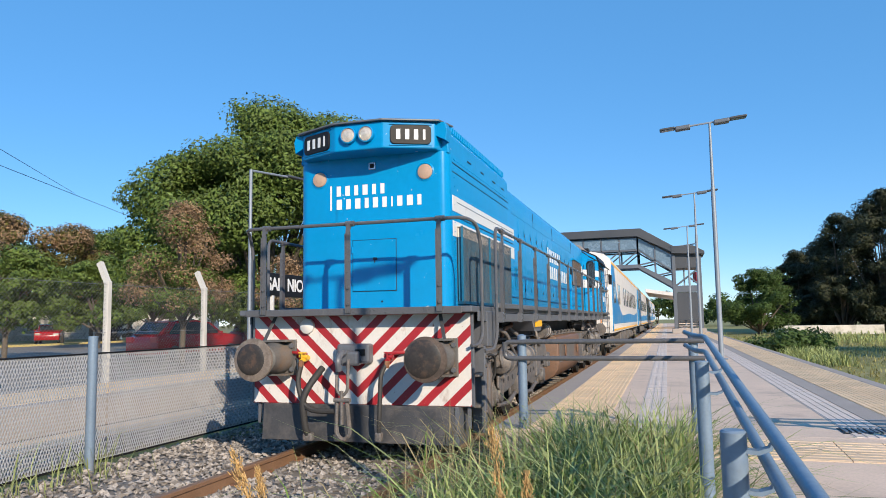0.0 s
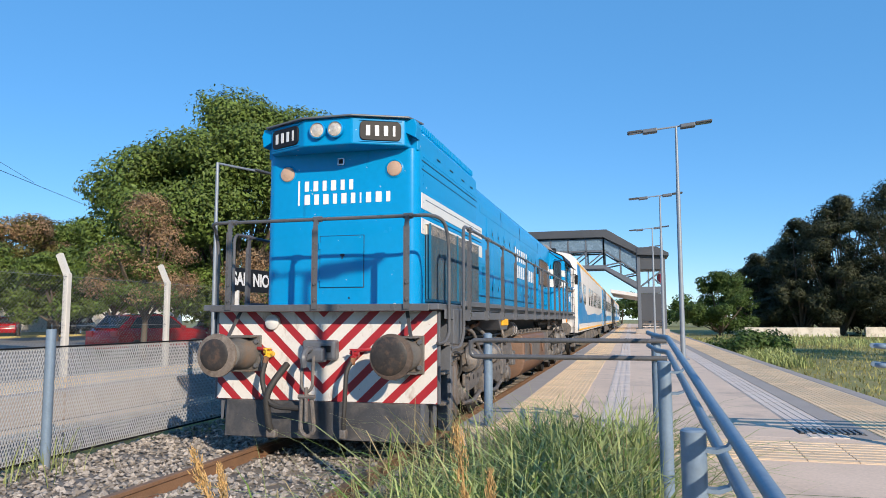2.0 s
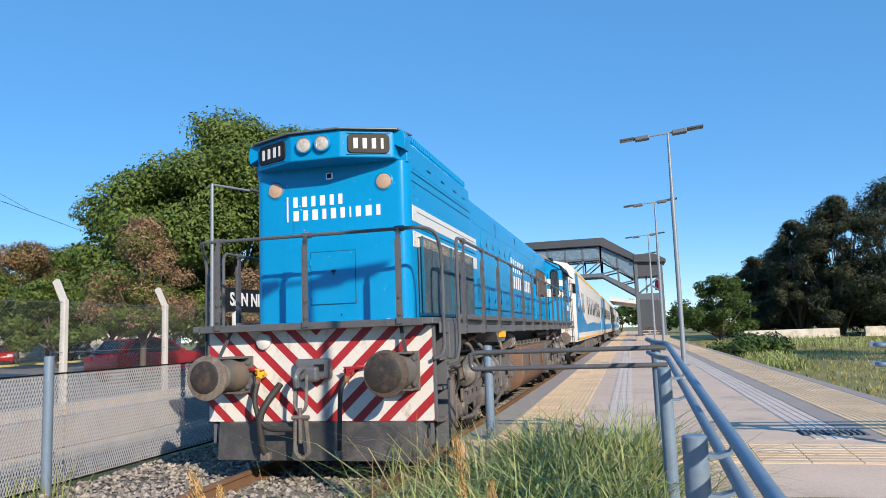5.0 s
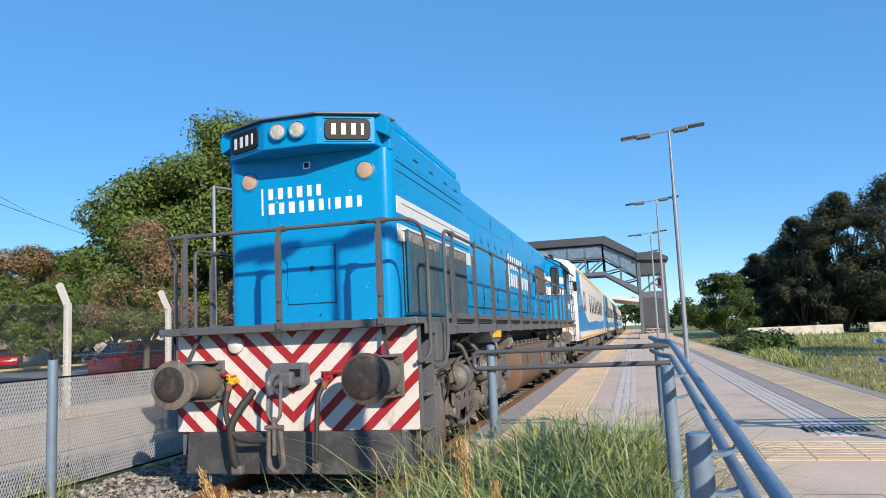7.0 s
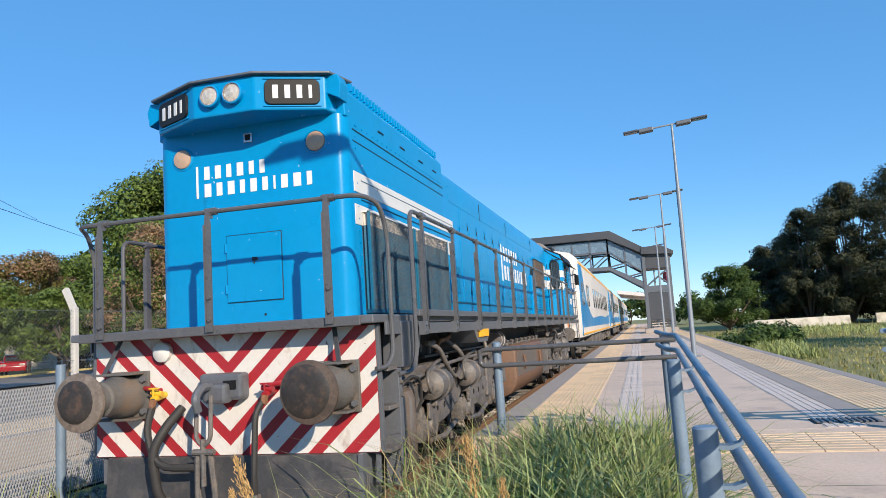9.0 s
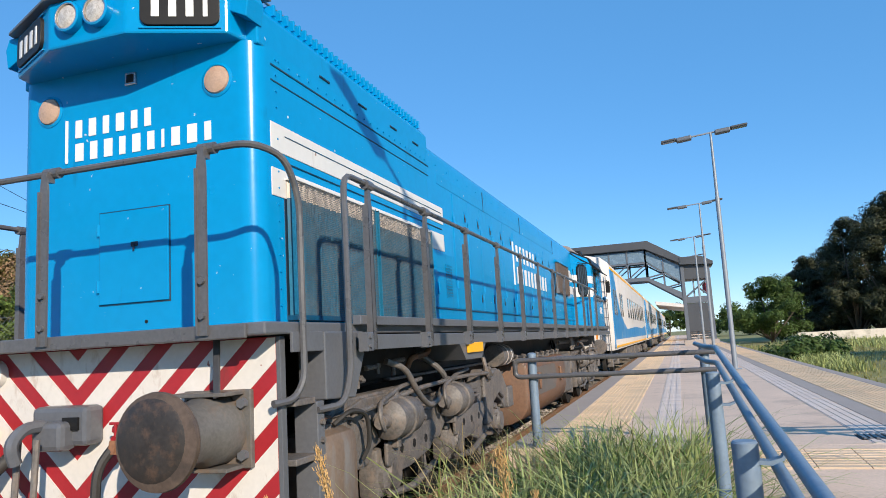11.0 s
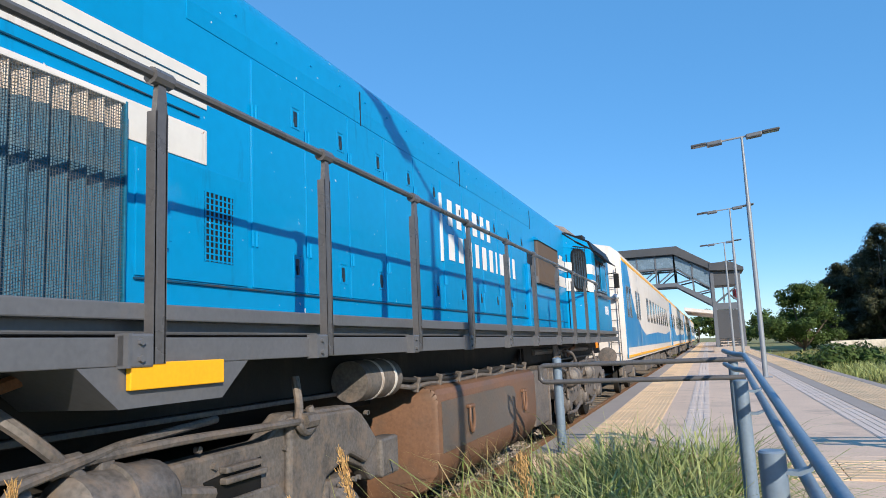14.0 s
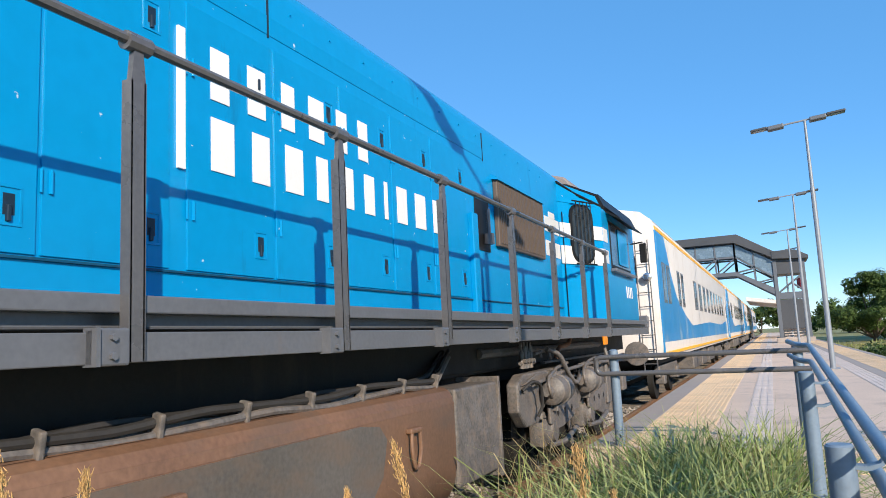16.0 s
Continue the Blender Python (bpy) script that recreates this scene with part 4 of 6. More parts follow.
        part("door_seam", bx(B(), -0.412, -0.404, -0.013, 0.0, 1.64, 3.1), LATCH_DARK, c).matrix_basis = m
    for z0, z1 in ((2.765, 2.956), (2.462, 2.65)):
        part("white_stripe", bx(B(), HW - 0.01, HW + 0.006, 13.95, 14.59, z0, z1), WHITE, loco)
        part("white_stripe", bx(B(), 1.35, 1.366, 15.52, 15.8, z0, z1), WHITE, c)
    part("stripe_step", bx(B(), HW, HW + 0.0075, 14.15, 14.4, 2.956, 3.03), WHITE, loco)
    part("side_grab", bx(B(), HW - 0.004, HW + 0.012, 13.95, 14.3, 1.70, 1.88, 0.003), BLUE, loco)
    sw = part("side_window", bx(B(), 1.345, 1.368, 15.95, 17.5, 2.42, 3.12, 0.01), BLACK, c)
    for y0, y1 in ((16.0, 16.7), (16.76, 17.45)):
        part("pane", bx(B(), 1.36, 1.372, y0, y1, 2.47, 3.07), GLASS, sw)
    part("sliding_panel", bx(B(), 1.374, 1.392, 16.5, 17.2, 2.50, 3.05, 0.01), BLUE, sw)
    part("sun_blind", prism(B(), [(1.36, 3.22), (1.56, 3.10), (1.56, 3.12), (1.36, 3.25)], "y", 15.8, 17.75), BLACK, c)
    part("arm_rest", bx(B(), 1.36, 1.44, 15.9, 17.6, 2.36, 2.41, 0.01), GREY, c)
    glyph_bars(FIGURES, 17.0, 17.5, 2.02, 2.2, lambda u, w, o: (1.361 + o, u, w), c)
    part("mirror", bx(B(), 1.50, 1.62, 17.72, 17.76, 2.62, 2.95, 0.02), BLACK, c)
    part("mirror_arm", cyl(B(), (1.36, 17.74, 2.95), (1.56, 17.74, 2.97), 0.012, 6), BLACK, c)
    part("short_end", bx(B(), -1.0, 1.0, 17.95, 18.35, 1.6, 2.6, 0.03), BLUE, loco)


cab()

# deck, side sills, brackets
deck = part("deck", bx(B(), -1.40, 1.40, -0.02, 18.3, 1.548, 1.614, 0.01), GREY, loco, "dark grey running board")
part("tread_edge", bx(B(), -1.30, 1.30, -0.045, -0.02, 1.535, 1.612, 0.008), RAIL_GREY, deck)
# spine and webs are coloured near black for the shade below the deck
part("frame_spine", bx(B(), -0.72, 0.72, 0.4, 18.0, 1.02, 1.56, 0.01), FRAME_SHADE, loco)
for s in (-1, 1):
    part("side_sill", bx(B(), s * 1.46 - 0.012, s * 1.46 + 0.012, 1.0, 18.2, 1.437, 1.537, 0.004), GREY, loco)
    part("deck_edge", bx(B(), s * 1.40, s * 1.462, 1.0, 18.25, 1.60, 1.662, 0.006), GREY, deck)
    part("sill_shelf", bx(B(), s * 1.18, s * 1.45, 1.02, 18.2, 1.437, 1.452), GREY, loco)
    part("sill_web", bx(B(), s * 1.0 - 0.01, s * 1.0 + 0.01, 1.0, 18.2, 1.2, 1.56), FRAME_SHADE, loco)
    plate = part("rerail_plate", bx(B(), s * 1.475, s * 1.498, 3.306, 3.82, 1.352, 1.447, 0.004), YELLOW, loco, "yellow jacking-point plate")
    part("jacking_pad", prism(B(), [(3.10, 1.436), (4.02, 1.436), (3.84, 1.29), (3.28, 1.29)], "x", s * 0.9, s * 1.472), GREY, plate)
    part("reflector", bx(B(), s * 1.47, s * 1.49, 14.45, 14.66, 1.335, 1.437, 0.004), ORANGE, loco)
POSTS = (1.125, 2.26, 3.44, 4.71, 5.99, 7.225, 8.50, 9.75, 11.15, 12.40, 13.62, 14.90)


def side_rails(s):
    first = None
    for y in POSTS:
        if first is None:
            bm = prism(B(), [(-0.03, 1.44), (0.03, 1.44), (0.03, 2.39), (0.018, 2.51), (-0.018, 2.51), (-0.03, 2.39)], "x", -0.012, 0.012)
            bx(bm, -0.03, 0.012, -0.034, -0.024, 1.44, 2.39)
            bx(bm, -0.03, 0.012, 0.024, 0.034, 1.44, 2.39)
            cyl(bm, (0, -0.05, 2.525), (0, 0.05, 2.525), 0.034, 10)
            first = part("stanchion", bm, RAIL_GREY, loco)
            first.matrix_basis = pose(s * 1.49, y, 0)
            cl = bx(bx(B(), -0.025, 0.016, -0.17, -0.03, 1.43, 1.55, 0.008), -0.03, 0.03, -0.17, -0.155, 1.43, 1.55)
            for z in (1.46, 1.52):
                cyl(cl, (0.01, -0.10, z), (0.03, -0.10, z), 0.013, 6)
            bracket = part("sill_bracket", cl, GREY, loco)
            bracket.matrix_basis = first.matrix_basis.copy()
        else:
            again("stanchion", first, loco, pose(s * 1.49, y, 0))
            again("sill_bracket", bracket, loco, pose(s * 1.49, y, 0))
    pts = [(s * 1.40, 0.50, 1.12), (s * 1.46, 0.72, 1.13), (s * 1.49, 0.76, 1.30), (s * 1.49, 0.76, 2.53), (s * 1.49, 15.0, 2.53)]
    part("handrail", tube(B(), pts, 0.020, 8, 0.11), RAIL_GREY, loco, smooth=True)


for s in (1, -1):
    side_rails(s)
    part("corner_handrail", tube(B(), [(s * 1.06, 0.0, 2.56), (s * 1.33, 0.0, 2.56), (s * 1.41, 0.20, 2.52), (s * 1.43, 0.31, 2.3), (s * 1.43, 0.31, 1.30), (s * 1.40, 0.25, 1.20), (s * 1.35, 0.12, 1.19)], 0.020, 8, 0.13), RAIL_GREY, loco, smooth=True)
part("front_handrail", tube(B(), [(-1.07, 0.0, 2.56), (1.07, 0.0, 2.56)], 0.020, 8), RAIL_GREY, loco)
for x in (-1.06, 0.0, 1.06):
    bm = prism(B(), [(x - 0.028, 1.56), (x + 0.028, 1.56), (x + 0.028, 2.44), (x + 0.018, 2.54), (x - 0.018, 2.54), (x - 0.028, 2.44)], "y", -0.064, -0.049)
    bx(bm, x - 0.034, x - 0.022, -0.075, -0.047, 1.56, 2.44)
    bx(bm, x - 0.015, x + 0.015, -0.055, 0.0, 2.50, 2.56)
    cyl(bm, (x - 0.05, 0, 2.56), (x + 0.05, 0, 2.56), 0.033, 10)
    for z in (1.66, 1.84):
        cyl(bm, (x + 0.004, -0.085, z), (x + 0.004, -0.06, z), 0.018, 8)
    part("front_stanchion", bm, RAIL_GREY, loco)


def buffer_beam():
    beam = part("buffer_beam", bx(B(), -1.325, 1.325, 0.20, 0.235, 0.54, 1.54, 0.004), RED, loco, "red buffer beam with white chevron stripes")
    p, slope = 0.285, 0.945
    for s in (-1, 1):
        half = [(0.0, 0.545), (s * 1.323, 0.545), (s * 1.323, 1.535), (0.0, 1.535)]
        if s < 0:
            half = half[::-1]
        for k in range(-8, 2):
            lo = 1.305 + k * p
            poly = clip(clip(half, -s * slope, 1.0, lo), s * slope, -1.0, -(lo + 0.165))
            if len(poly) >= 3:
                part("white_band", prism(B(), poly, "y", 0.1955, 0.21), STRIPE_WHITE, beam)
    for s in (-1, 1):
        part("end_plate", bx(B(), s * 1.3255, s * 1.352, 0.198, 0.25, 0.54, 1.54, 0.003), GREY, beam)
    part("pilot", prism(B(), [(0.10, 0.14), (0.14, 0.54), (0.22, 0.54), (0.18, 0.14)], "x", -1.16, 1.16, 0.006), PILOT, loco, "scuffed dark grey pilot plate")
    part("pilot_wing", prism(B(), [(1.16, 0.14), (1.16, 0.54), (1.20, 0.54), (1.20, 0.14)], "y", 0.12, 0.5), GREY, loco)
    for s in (-1, 1):
        x = s * 0.975
        out = 0.0 if s > 0 else 0.09
        bm = bx(B(), x - 0.21, x + 0.21, 0.165, 0.20, 0.86, 1.27, 0.006)
        bx(bm, x - 0.20, x + 0.17, 0.0, 0.17, 1.245, 1.265, 0.004)
        bx(bm, x - 0.20, x + 0.17, 0.0, 0.17, 0.865, 0.885, 0.004)
        b = part("buffer", bm, BUFFER, loco, "greasy round side buffer on a bolted bracket")
        part("barrel", lathe(B(), [(0.185, 0.0), (0.178, 0.16), (0.15, 0.20), (0.145, 0.34), (0.12, 0.35), (0.12, 0.42 + out)], pose(x, 0.17, 1.065, 90), 28), BUFFER, b, smooth=True)
        part("buffer_head", lathe(B(), [(0.13, 0.0), (0.225, 0.03), (0.236, 0.05), (0.232, 0.07), (0.15, 0.084), (0.004, 0.09)], pose(x, -0.245 - out, 1.065, 90), 40), BUFFER_FACE if x < 0 else BUFFER_DARK, b, "dark greasy buffer face", True)
        part("grease_patch", lathe(B(), [(0.172 if x < 0 else 0.20, 0.0815 if x < 0 else 0.076), (0.165 if x < 0 else 0.192, 0.0865 if x < 0 else 0.081), (0.12, 0.0925), (0.004, 0.0955)], pose(x - 0.018, -0.245 - out, 1.072, 90), 26), GREASE, b, "black grease on the buffer face", True)
        for dx in (-0.17, 0.17):
            for z in (0.93, 1.20):
                part("bolt", cyl(B(), (x + dx, 0.13, z), (x + dx, 0.168, z), 0.028, 6), GREY, b)
    c = part("coupling", bx(bx(B(), -0.20, 0.20, 0.06, 0.20, 1.00, 1.22, 0.03), -0.12, 0.10, -0.02, 0.10, 0.98, 1.14, 0.03), GREY, loco, "grey draw hook and screw coupling")
    part("slot", bx(B(), 0.04, 0.15, 0.045, 0.08, 1.09, 1.16), BLACK, c)
    part("hook", tube(B(), [(-0.06, 0.02, 1.12), (-0.06, -0.12, 1.12), (-0.06, -0.20, 1.04), (-0.06, -0.16, 0.94)], 0.035, 8, 0.05), GREY, c, smooth=True)
    part("link", tube(B(), [(-0.11, -0.10, 1.06), (-0.11, -0.12, 0.72), (-0.04, -0.12, 0.66), (0.02, -0.12, 0.72), (0.02, -0.10, 1.06)], 0.018, 8, 0.05), FRAME, c, smooth=True)
    part("screw", cyl(cyl(B(), (-0.05, -0.12, 0.36), (-0.05, -0.12, 0.72), 0.022, 8), (-0.14, -0.12, 0.62), (0.05, -0.12, 0.62), 0.025, 8), FRAME, c)
    part("shackle", tube(B(), [(-0.11, -0.10, 0.62), (-0.13, -0.08, 0.25), (-0.05, -0.08, 0.18), (0.03, -0.08, 0.25), (0.0, -0.10, 0.62)], 0.026, 8, 0.07), FRAME, c, smooth=True)
    for x, sgn, mtl, lab in ((-0.62, 1, BRASS, "yellow brake cock"), (0.42, -1, RED, "red brake cock")):
        v = part("brake_cock", cyl(cyl(B(), (x, 0.20, 1.06), (x, 0.03, 1.03), 0.028, 12), (x - 0.05, 0.09, 1.09), (x + 0.05, 0.09, 1.07), 0.026, 12), mtl, loco, lab)
        part("union_nut", cyl(B(), (x, 0.035, 1.03), (x - 0.004, 0.02, 0.96), 0.032, 6), RUST, v)
        part("pipe_stub", tube(B(), [(x + 0.02 * sgn, 0.12, 1.10), (x - 0.12 * sgn, 0.13, 1.12), (x - 0.22 * sgn, 0.19, 1.12)], 0.02, 8, 0.05), RED, v, "", True)
        part("lever", bx(B(), x - 0.007, x + 0.007, 0.03, 0.045, 0.98, 1.12, 0.003), mtl, v)
        part("handle", bx(B(), x - 0.04, x + 0.06, 0.03, 0.045, 1.115, 1.13, 0.004), mtl, v)
    part("air_hose", tube(B(), [(-0.62, 0.05, 1.03), (-0.63, -0.05, 0.80), (-0.50, -0.10, 0.50), (-0.12, -0.06, 0.49)], 0.030, 8, 0.16), RUBBER, loco, "black rubber air hose", True)
    part("air_hose", tube(B(), [(-0.40, 0.12, 0.95), (-0.46, -0.04, 0.80), (-0.54, -0.10, 0.62), (-0.52, -0.06, 0.30), (-0.50, -0.02, 0.22)], 0.038, 10, 0.14), RUBBER, loco, "black rubber air hose", True)
    part("air_hose", tube(B(), [(0.42, 0.05, 1.02), (0.38, -0.05, 0.90), (0.37, -0.08, 0.40), (0.35, -0.04, 0.24)], 0.026, 8, 0.1), RUBBER, loco, "black rubber air hose", True)
    part("hose_head", bx(B(), -0.56, -0.44, -0.06, 0.02, 0.16, 0.25, 0.02), FRAME, loco)
    part("hose_head", bx(B(), 0.31, 0.39, -0.08, 0.0, 0.18, 0.28, 0.02), FRAME, loco)
    part("rail_brace", bx(B(), -0.02, 0.02, -0.006, 0.006, -0.20, 0.16, 0.003, pose(1.04, 0.08, 1.42, -22, -16, 0)), PILOT, loco)
    part("rail_brace", bx(B(), -0.02, 0.02, -0.006, 0.006, -0.20, 0.16, 0.003, pose(-1.04, 0.08, 1.42, -22, 16, 0)), PILOT, loco)
    part("white_boss", lathe(B(), [(0.085, 0.0), (0.085, 0.05), (0.05, 0.07), (0.004, 0.075)], pose(-0.62, 0.20, 1.42, 90), 16), WHITE, beam, smooth=True)


buffer_beam()

# corner steps and equipment box behind the beam
for s in (-1, 1):
    st = part("corner_steps", prism(B(), [(0.58, 1.56), (1.12, 1.56), (1.12, 1.41), (0.97, 1.15), (0.58, 1.17)], "x", s * 1.24, s * 1.42, 0.008), GREY, loco, "dark grey step well and box")
    part("top_panel", bx(B(), s * 1.395, s * 1.415, 0.225, 0.575, 1.45, 1.56, 0.004), GREY, st)
    part("stringer", bx(B(), s * 1.25, s * 1.40, 0.50, 0.585, 0.22, 1.168, 0.006), GREY, st)
    part("stringer", bx(B(), s * 1.26, s * 1.30, 0.245, 0.27, 0.30, 1.52, 0.004), GREY, st)
    # black sheet that stands in for the shade inside the open step well
    part("well_shade", bx(B(), s * 0.98, s * 1.0, 0.24, 0.72, 0.25, 1.54), BLACK, st)
    for z in (0.52, 0.85, 1.16):
        part("tread", bx(B(), s * 1.04, s * 1.39, 0.27, 0.50, z, z + 0.035, 0.005), FRAME, st)
    for z in (0.45, 0.95, 1.05):
        part("bolt", cyl(B(), (s * 1.395, 0.54, z), (s * 1.42, 0.54, z), 0.018, 6), FRAME, st)
    sb = part("sand_box", bx(B(), s * 0.98, s * 1.32, 0.72, 1.24, 0.22, 0.96, 0.09), SANDBOX, loco, "rust-streaked grey metal sand box", True)
    part("cap", cyl(B(), (s * 1.15, 0.95, 0.955), (s * 1.15, 0.95, 0.99), 0.09, 14), FRAME, sb)
    part("cap_handle", tube(B(), [(s * 1.15, 0.82, 0.98), (s * 1.20, 0.86, 1.03), (s * 1.20, 1.04, 1.03), (s * 1.15, 1.10, 0.98)], 0.012, 6, 0.03), RUST, sb)


def truck(o, name_label):
    """A three-axle truck; o shifts it along the frame."""
    rng = random.Random(int(o * 10) + 3)
    t = part("truck", bx(B(), -0.95, 0.95, o + 1.1, o + 6.0, 0.74, 0.90, 0.02), FRAME_SHADE, loco, name_label)
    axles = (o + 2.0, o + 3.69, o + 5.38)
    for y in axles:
        part("axle", cyl(B(), (-0.9, y, 0.508), (0.9, y, 0.508), 0.085, 14), FRAME_SHADE, t, smooth=True)
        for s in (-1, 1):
            part("wheel", lathe(B(), [(0.53, 0.0), (0.535, 0.03), (0.51, 0.035), (0.508, 0.13), (0.44, 0.132), (0.42, 0.09), (0.17, 0.08), (0.15, 0.15), (0.004, 0.15)], pose(s * 0.80, y, 0.508, 0, s * 90), 28), FRAME_SHADE, t, smooth=True)
            ab = bx(B(), s * 1.0, s * 1.17, y - 0.17, y + 0.17, 0.34, 0.70, 0.03)
            lathe(ab, [(0.165, 0.0), (0.16, 0.05), (0.12, 0.07), (0.11, 0.10), (0.004, 0.10)], pose(s * 1.15, y, 0.50, 0, s * 90), 18)
            for a in range(5):
                u = a * math.tau / 5
                cyl(ab, (s * 1.20, y + 0.135 * math.cos(u), 0.50 + 0.135 * math.sin(u)), (s * 1.225, y + 0.135 * math.cos(u), 0.50 + 0.135 * math.sin(u)), 0.022, 6)
            part("axle_box", ab, FRAME, t, smooth=True)
    for s in (-1, 1):
        poly = [(1.0, 0.78), (1.0, 1.04), (1.2, 1.12), (2.5, 1.13), (2.75, 1.03), (2.95, 1.0), (4.55, 1.02), (4.75, 1.14), (5.5, 1.12), (5.66, 1.05), (5.86, 0.87), (6.12, 0.85),
                (6.12, 0.64), (5.78, 0.60), (5.66, 0.70), (5.40, 0.79), (5.12, 0.70), (5.0, 0.46), (4.6, 0.38), (4.25, 0.46), (4.05, 0.70), (3.69, 0.79), (3.35, 0.70), (3.2, 0.60), (2.45, 0.60),
                (2.3, 0.72), (2.0, 0.79), (1.7, 0.72), (1.6, 0.62), (1.2, 0.62)]
        sf = part("side_frame", prism(B(), [(o + a, b) for a, b in poly], "x", s * 1.08, s * 1.20, 0.02), FRAME, t)
        part("frame_pad", prism(B(), [(o + 4.72, 1.12), (o + 5.48, 1.10), (o + 5.62, 1.02), (o + 5.80, 0.86), (o + 5.62, 0.74), (o + 5.40, 0.83), (o + 5.1, 0.74), (o + 4.98, 0.52), (o + 4.7, 0.52)], "x", s * 1.195, s * 1.245, 0.02), FRAME, t)
        part("end_lug", bx(B(), s * 1.1, s * 1.24, o + 5.86, o + 6.14, 0.60, 0.86, 0.02), FRAME, t)
        part("frame_window", prism(B(), [(o + 4.06, 0.90), (o + 4.5, 0.95), (o + 4.5, 0.76), (o + 4.12, 0.74)], "x", s * 1.195, s * 1.206), BLACK, t)
        part("frame_web", prism(B(), [(o + 1.05, 1.02), (o + 1.5, 1.10), (o + 2.45, 1.10), (o + 2.2, 1.02)], "x", s * 1.195, s * 1.225, 0.008), FRAME, t)
        for y, z in ((1.95, 0.915), (3.40, 0.925)):
            y += o
            c = B()
            lathe(c, [(0.05, -0.30), (0.055, -0.20), (0.10, -0.185), (0.145, -0.15), (0.15, 0.02), (0.165, 0.025), (0.165, 0.06), (0.15, 0.065), (0.145, 0.25), (0.11, 0.30), (0.06, 0.31)], pose(s * 1.28, y, z, -90, 0, 0), 24)
            part("brake_cylinder", c, FRAME, t, "grey brake cylinder", True)
            part("brake_hose", tube(B(), [(s * 1.29, y - 0.26, z - 0.04), (s * 1.36, y - 0.40, z - 0.05), (s * 1.36, y - 0.48, z + 0.05), (s * 1.34, y - 0.42, z + 0.15), (s * 1.28, y + 0.1, z + 0.22), (s * 1.24, y + 0.7, z + 0.25)], 0.018, 8, 0.08), FRAME, t, "", True)
            part("push_rod", tube(B(), [(s * 1.28, y + 0.30, z), (s * 1.28, y + 0.62, z - 0.06)], 0.03, 8), FRAME, t)
            part("cylinder_bracket", bx(B(), s * 1.18, s * 1.30, y - 0.02, y + 0.05, z - 0.22, z + 0.2, 0.01), FRAME, t)
        for y in (o + 1.85, o + 3.55):
            h = prism(B(), [(y, 0.74), (y + 0.15, 0.80), (y + 1.05, 0.80), (y + 1.15, 0.70), (y + 0.95, 0.56), (y + 0.45, 0.50), (y + 0.2, 0.50), (y, 0.58)], "x", s * 1.21, s * 1.245, 0.012)
            hg = part("brake_hanger", h, FRAME, t)
            for k in range(3):
                part("slot", cyl(B(), (s * 1.24, y + 0.28 + 0.28 * k, 0.665), (s * 1.2475, y + 0.28 + 0.28 * k, 0.665), 0.036, 10), BLACK, hg)
            part("shoe", bx(B(), s * 0.86, s * 1.02, y + 0.72, y + 0.80, 0.30, 0.66, 0.02), RUST, t)
            part("hanger_rod", tube(B(), [(s * 1.18, y + 0.9, 0.60), (s * 1.18, y + 1.0, 0.24)], 0.022, 8), FRAME, t)
            part("brake_beam", tube(B(), [(s * 1.2, y + 0.1, 0.36), (s * 1.24, y + 0.5, 0.34), (s * 1.22, y + 1.1, 0.42)], 0.03, 8), FRAME, t)
            for dz in (0.0, 0.05):
                part("leaf_bar", bx(B(), s * 1.20, s * 1.25, y + 0.62, y + 0.95 - dz, 0.87 + dz, 0.90 + dz, 0.008), FRAME, t)
        part("pull_rod", tube(B(), [(s * 1.28, o + 1.2, 1.02), (s * 1.29, o + 2.5, 1.10), (s * 1.29, o + 3.75, 1.12), (s * 1.27, o + 4.86, 1.09)], 0.020, 8, 0.2), FRAME, t, "", True)
        part("rod_joint", cyl(B(), (s * 1.28, o + 3.2, 1.11), (s * 1.28, o + 3.3, 1.115), 0.034, 8), FRAME, t)
        part("rod_joint", cyl(B(), (s * 1.28, o + 4.78, 1.09), (s * 1.28, o + 4.9, 1.09), 0.045, 8), FRAME, t)
        part("swing_link", tube(B(), [(s * 1.20, o + 4.84, 1.33), (s * 1.24, o + 4.82, 1.16), (s * 1.27, o + 4.74, 1.08), (s * 1.28, o + 4.82, 1.02), (s * 1.27, o + 4.93, 1.07), (s * 1.25, o + 4.90, 1.16)], 0.024, 8, 0.06), FRAME, t, "", True)
        part("sand_hose", tube(B(), [(s * 1.22, o + 1.95, 1.34), (s * 1.30, o + 2.15, 1.28), (s * 1.33, o + 2.35, 1.05), (s * 1.33, o + 2.62, 0.93), (s * 1.30, o + 2.95, 0.98), (s * 1.27, o + 3.1, 1.04)], 0.025, 10, 0.14), FRAME, t, "", True)
        part("loop_hose", tube(B(), [(s * 1.24, o + 1.0, 0.98), (s * 1.30, o + 1.12, 1.06), (s * 1.32, o + 1.35, 1.02), (s * 1.30, o + 1.42, 0.80), (s * 1.25, o + 1.40, 0.7)], 0.016, 7, 0.1), RUBBER, t, "", True)
        v = tube(B(), [(s * 1.18, o + 1.16, 1.22), (s * 1.18, o + 1.62, 1.22)], 0.018, 6)
        for k in range(4):
            y = o + 1.22 + 0.09 * k
            cyl(v, (s * 1.18, y, 1.17), (s * 1.18, y, 1.33 + 0.05 * (k % 2)), 0.026, 8)
            cyl(v, (s * 1.18, y, 1.33 + 0.05 * (k % 2)), (s * 1.18, y + rng.uniform(-0.03, 0.03), 1.42), 0.014, 6)
            cyl(v, (s * 1.14, y, 1.24), (s * 1.23, y, 1.24), 0.022, 6)
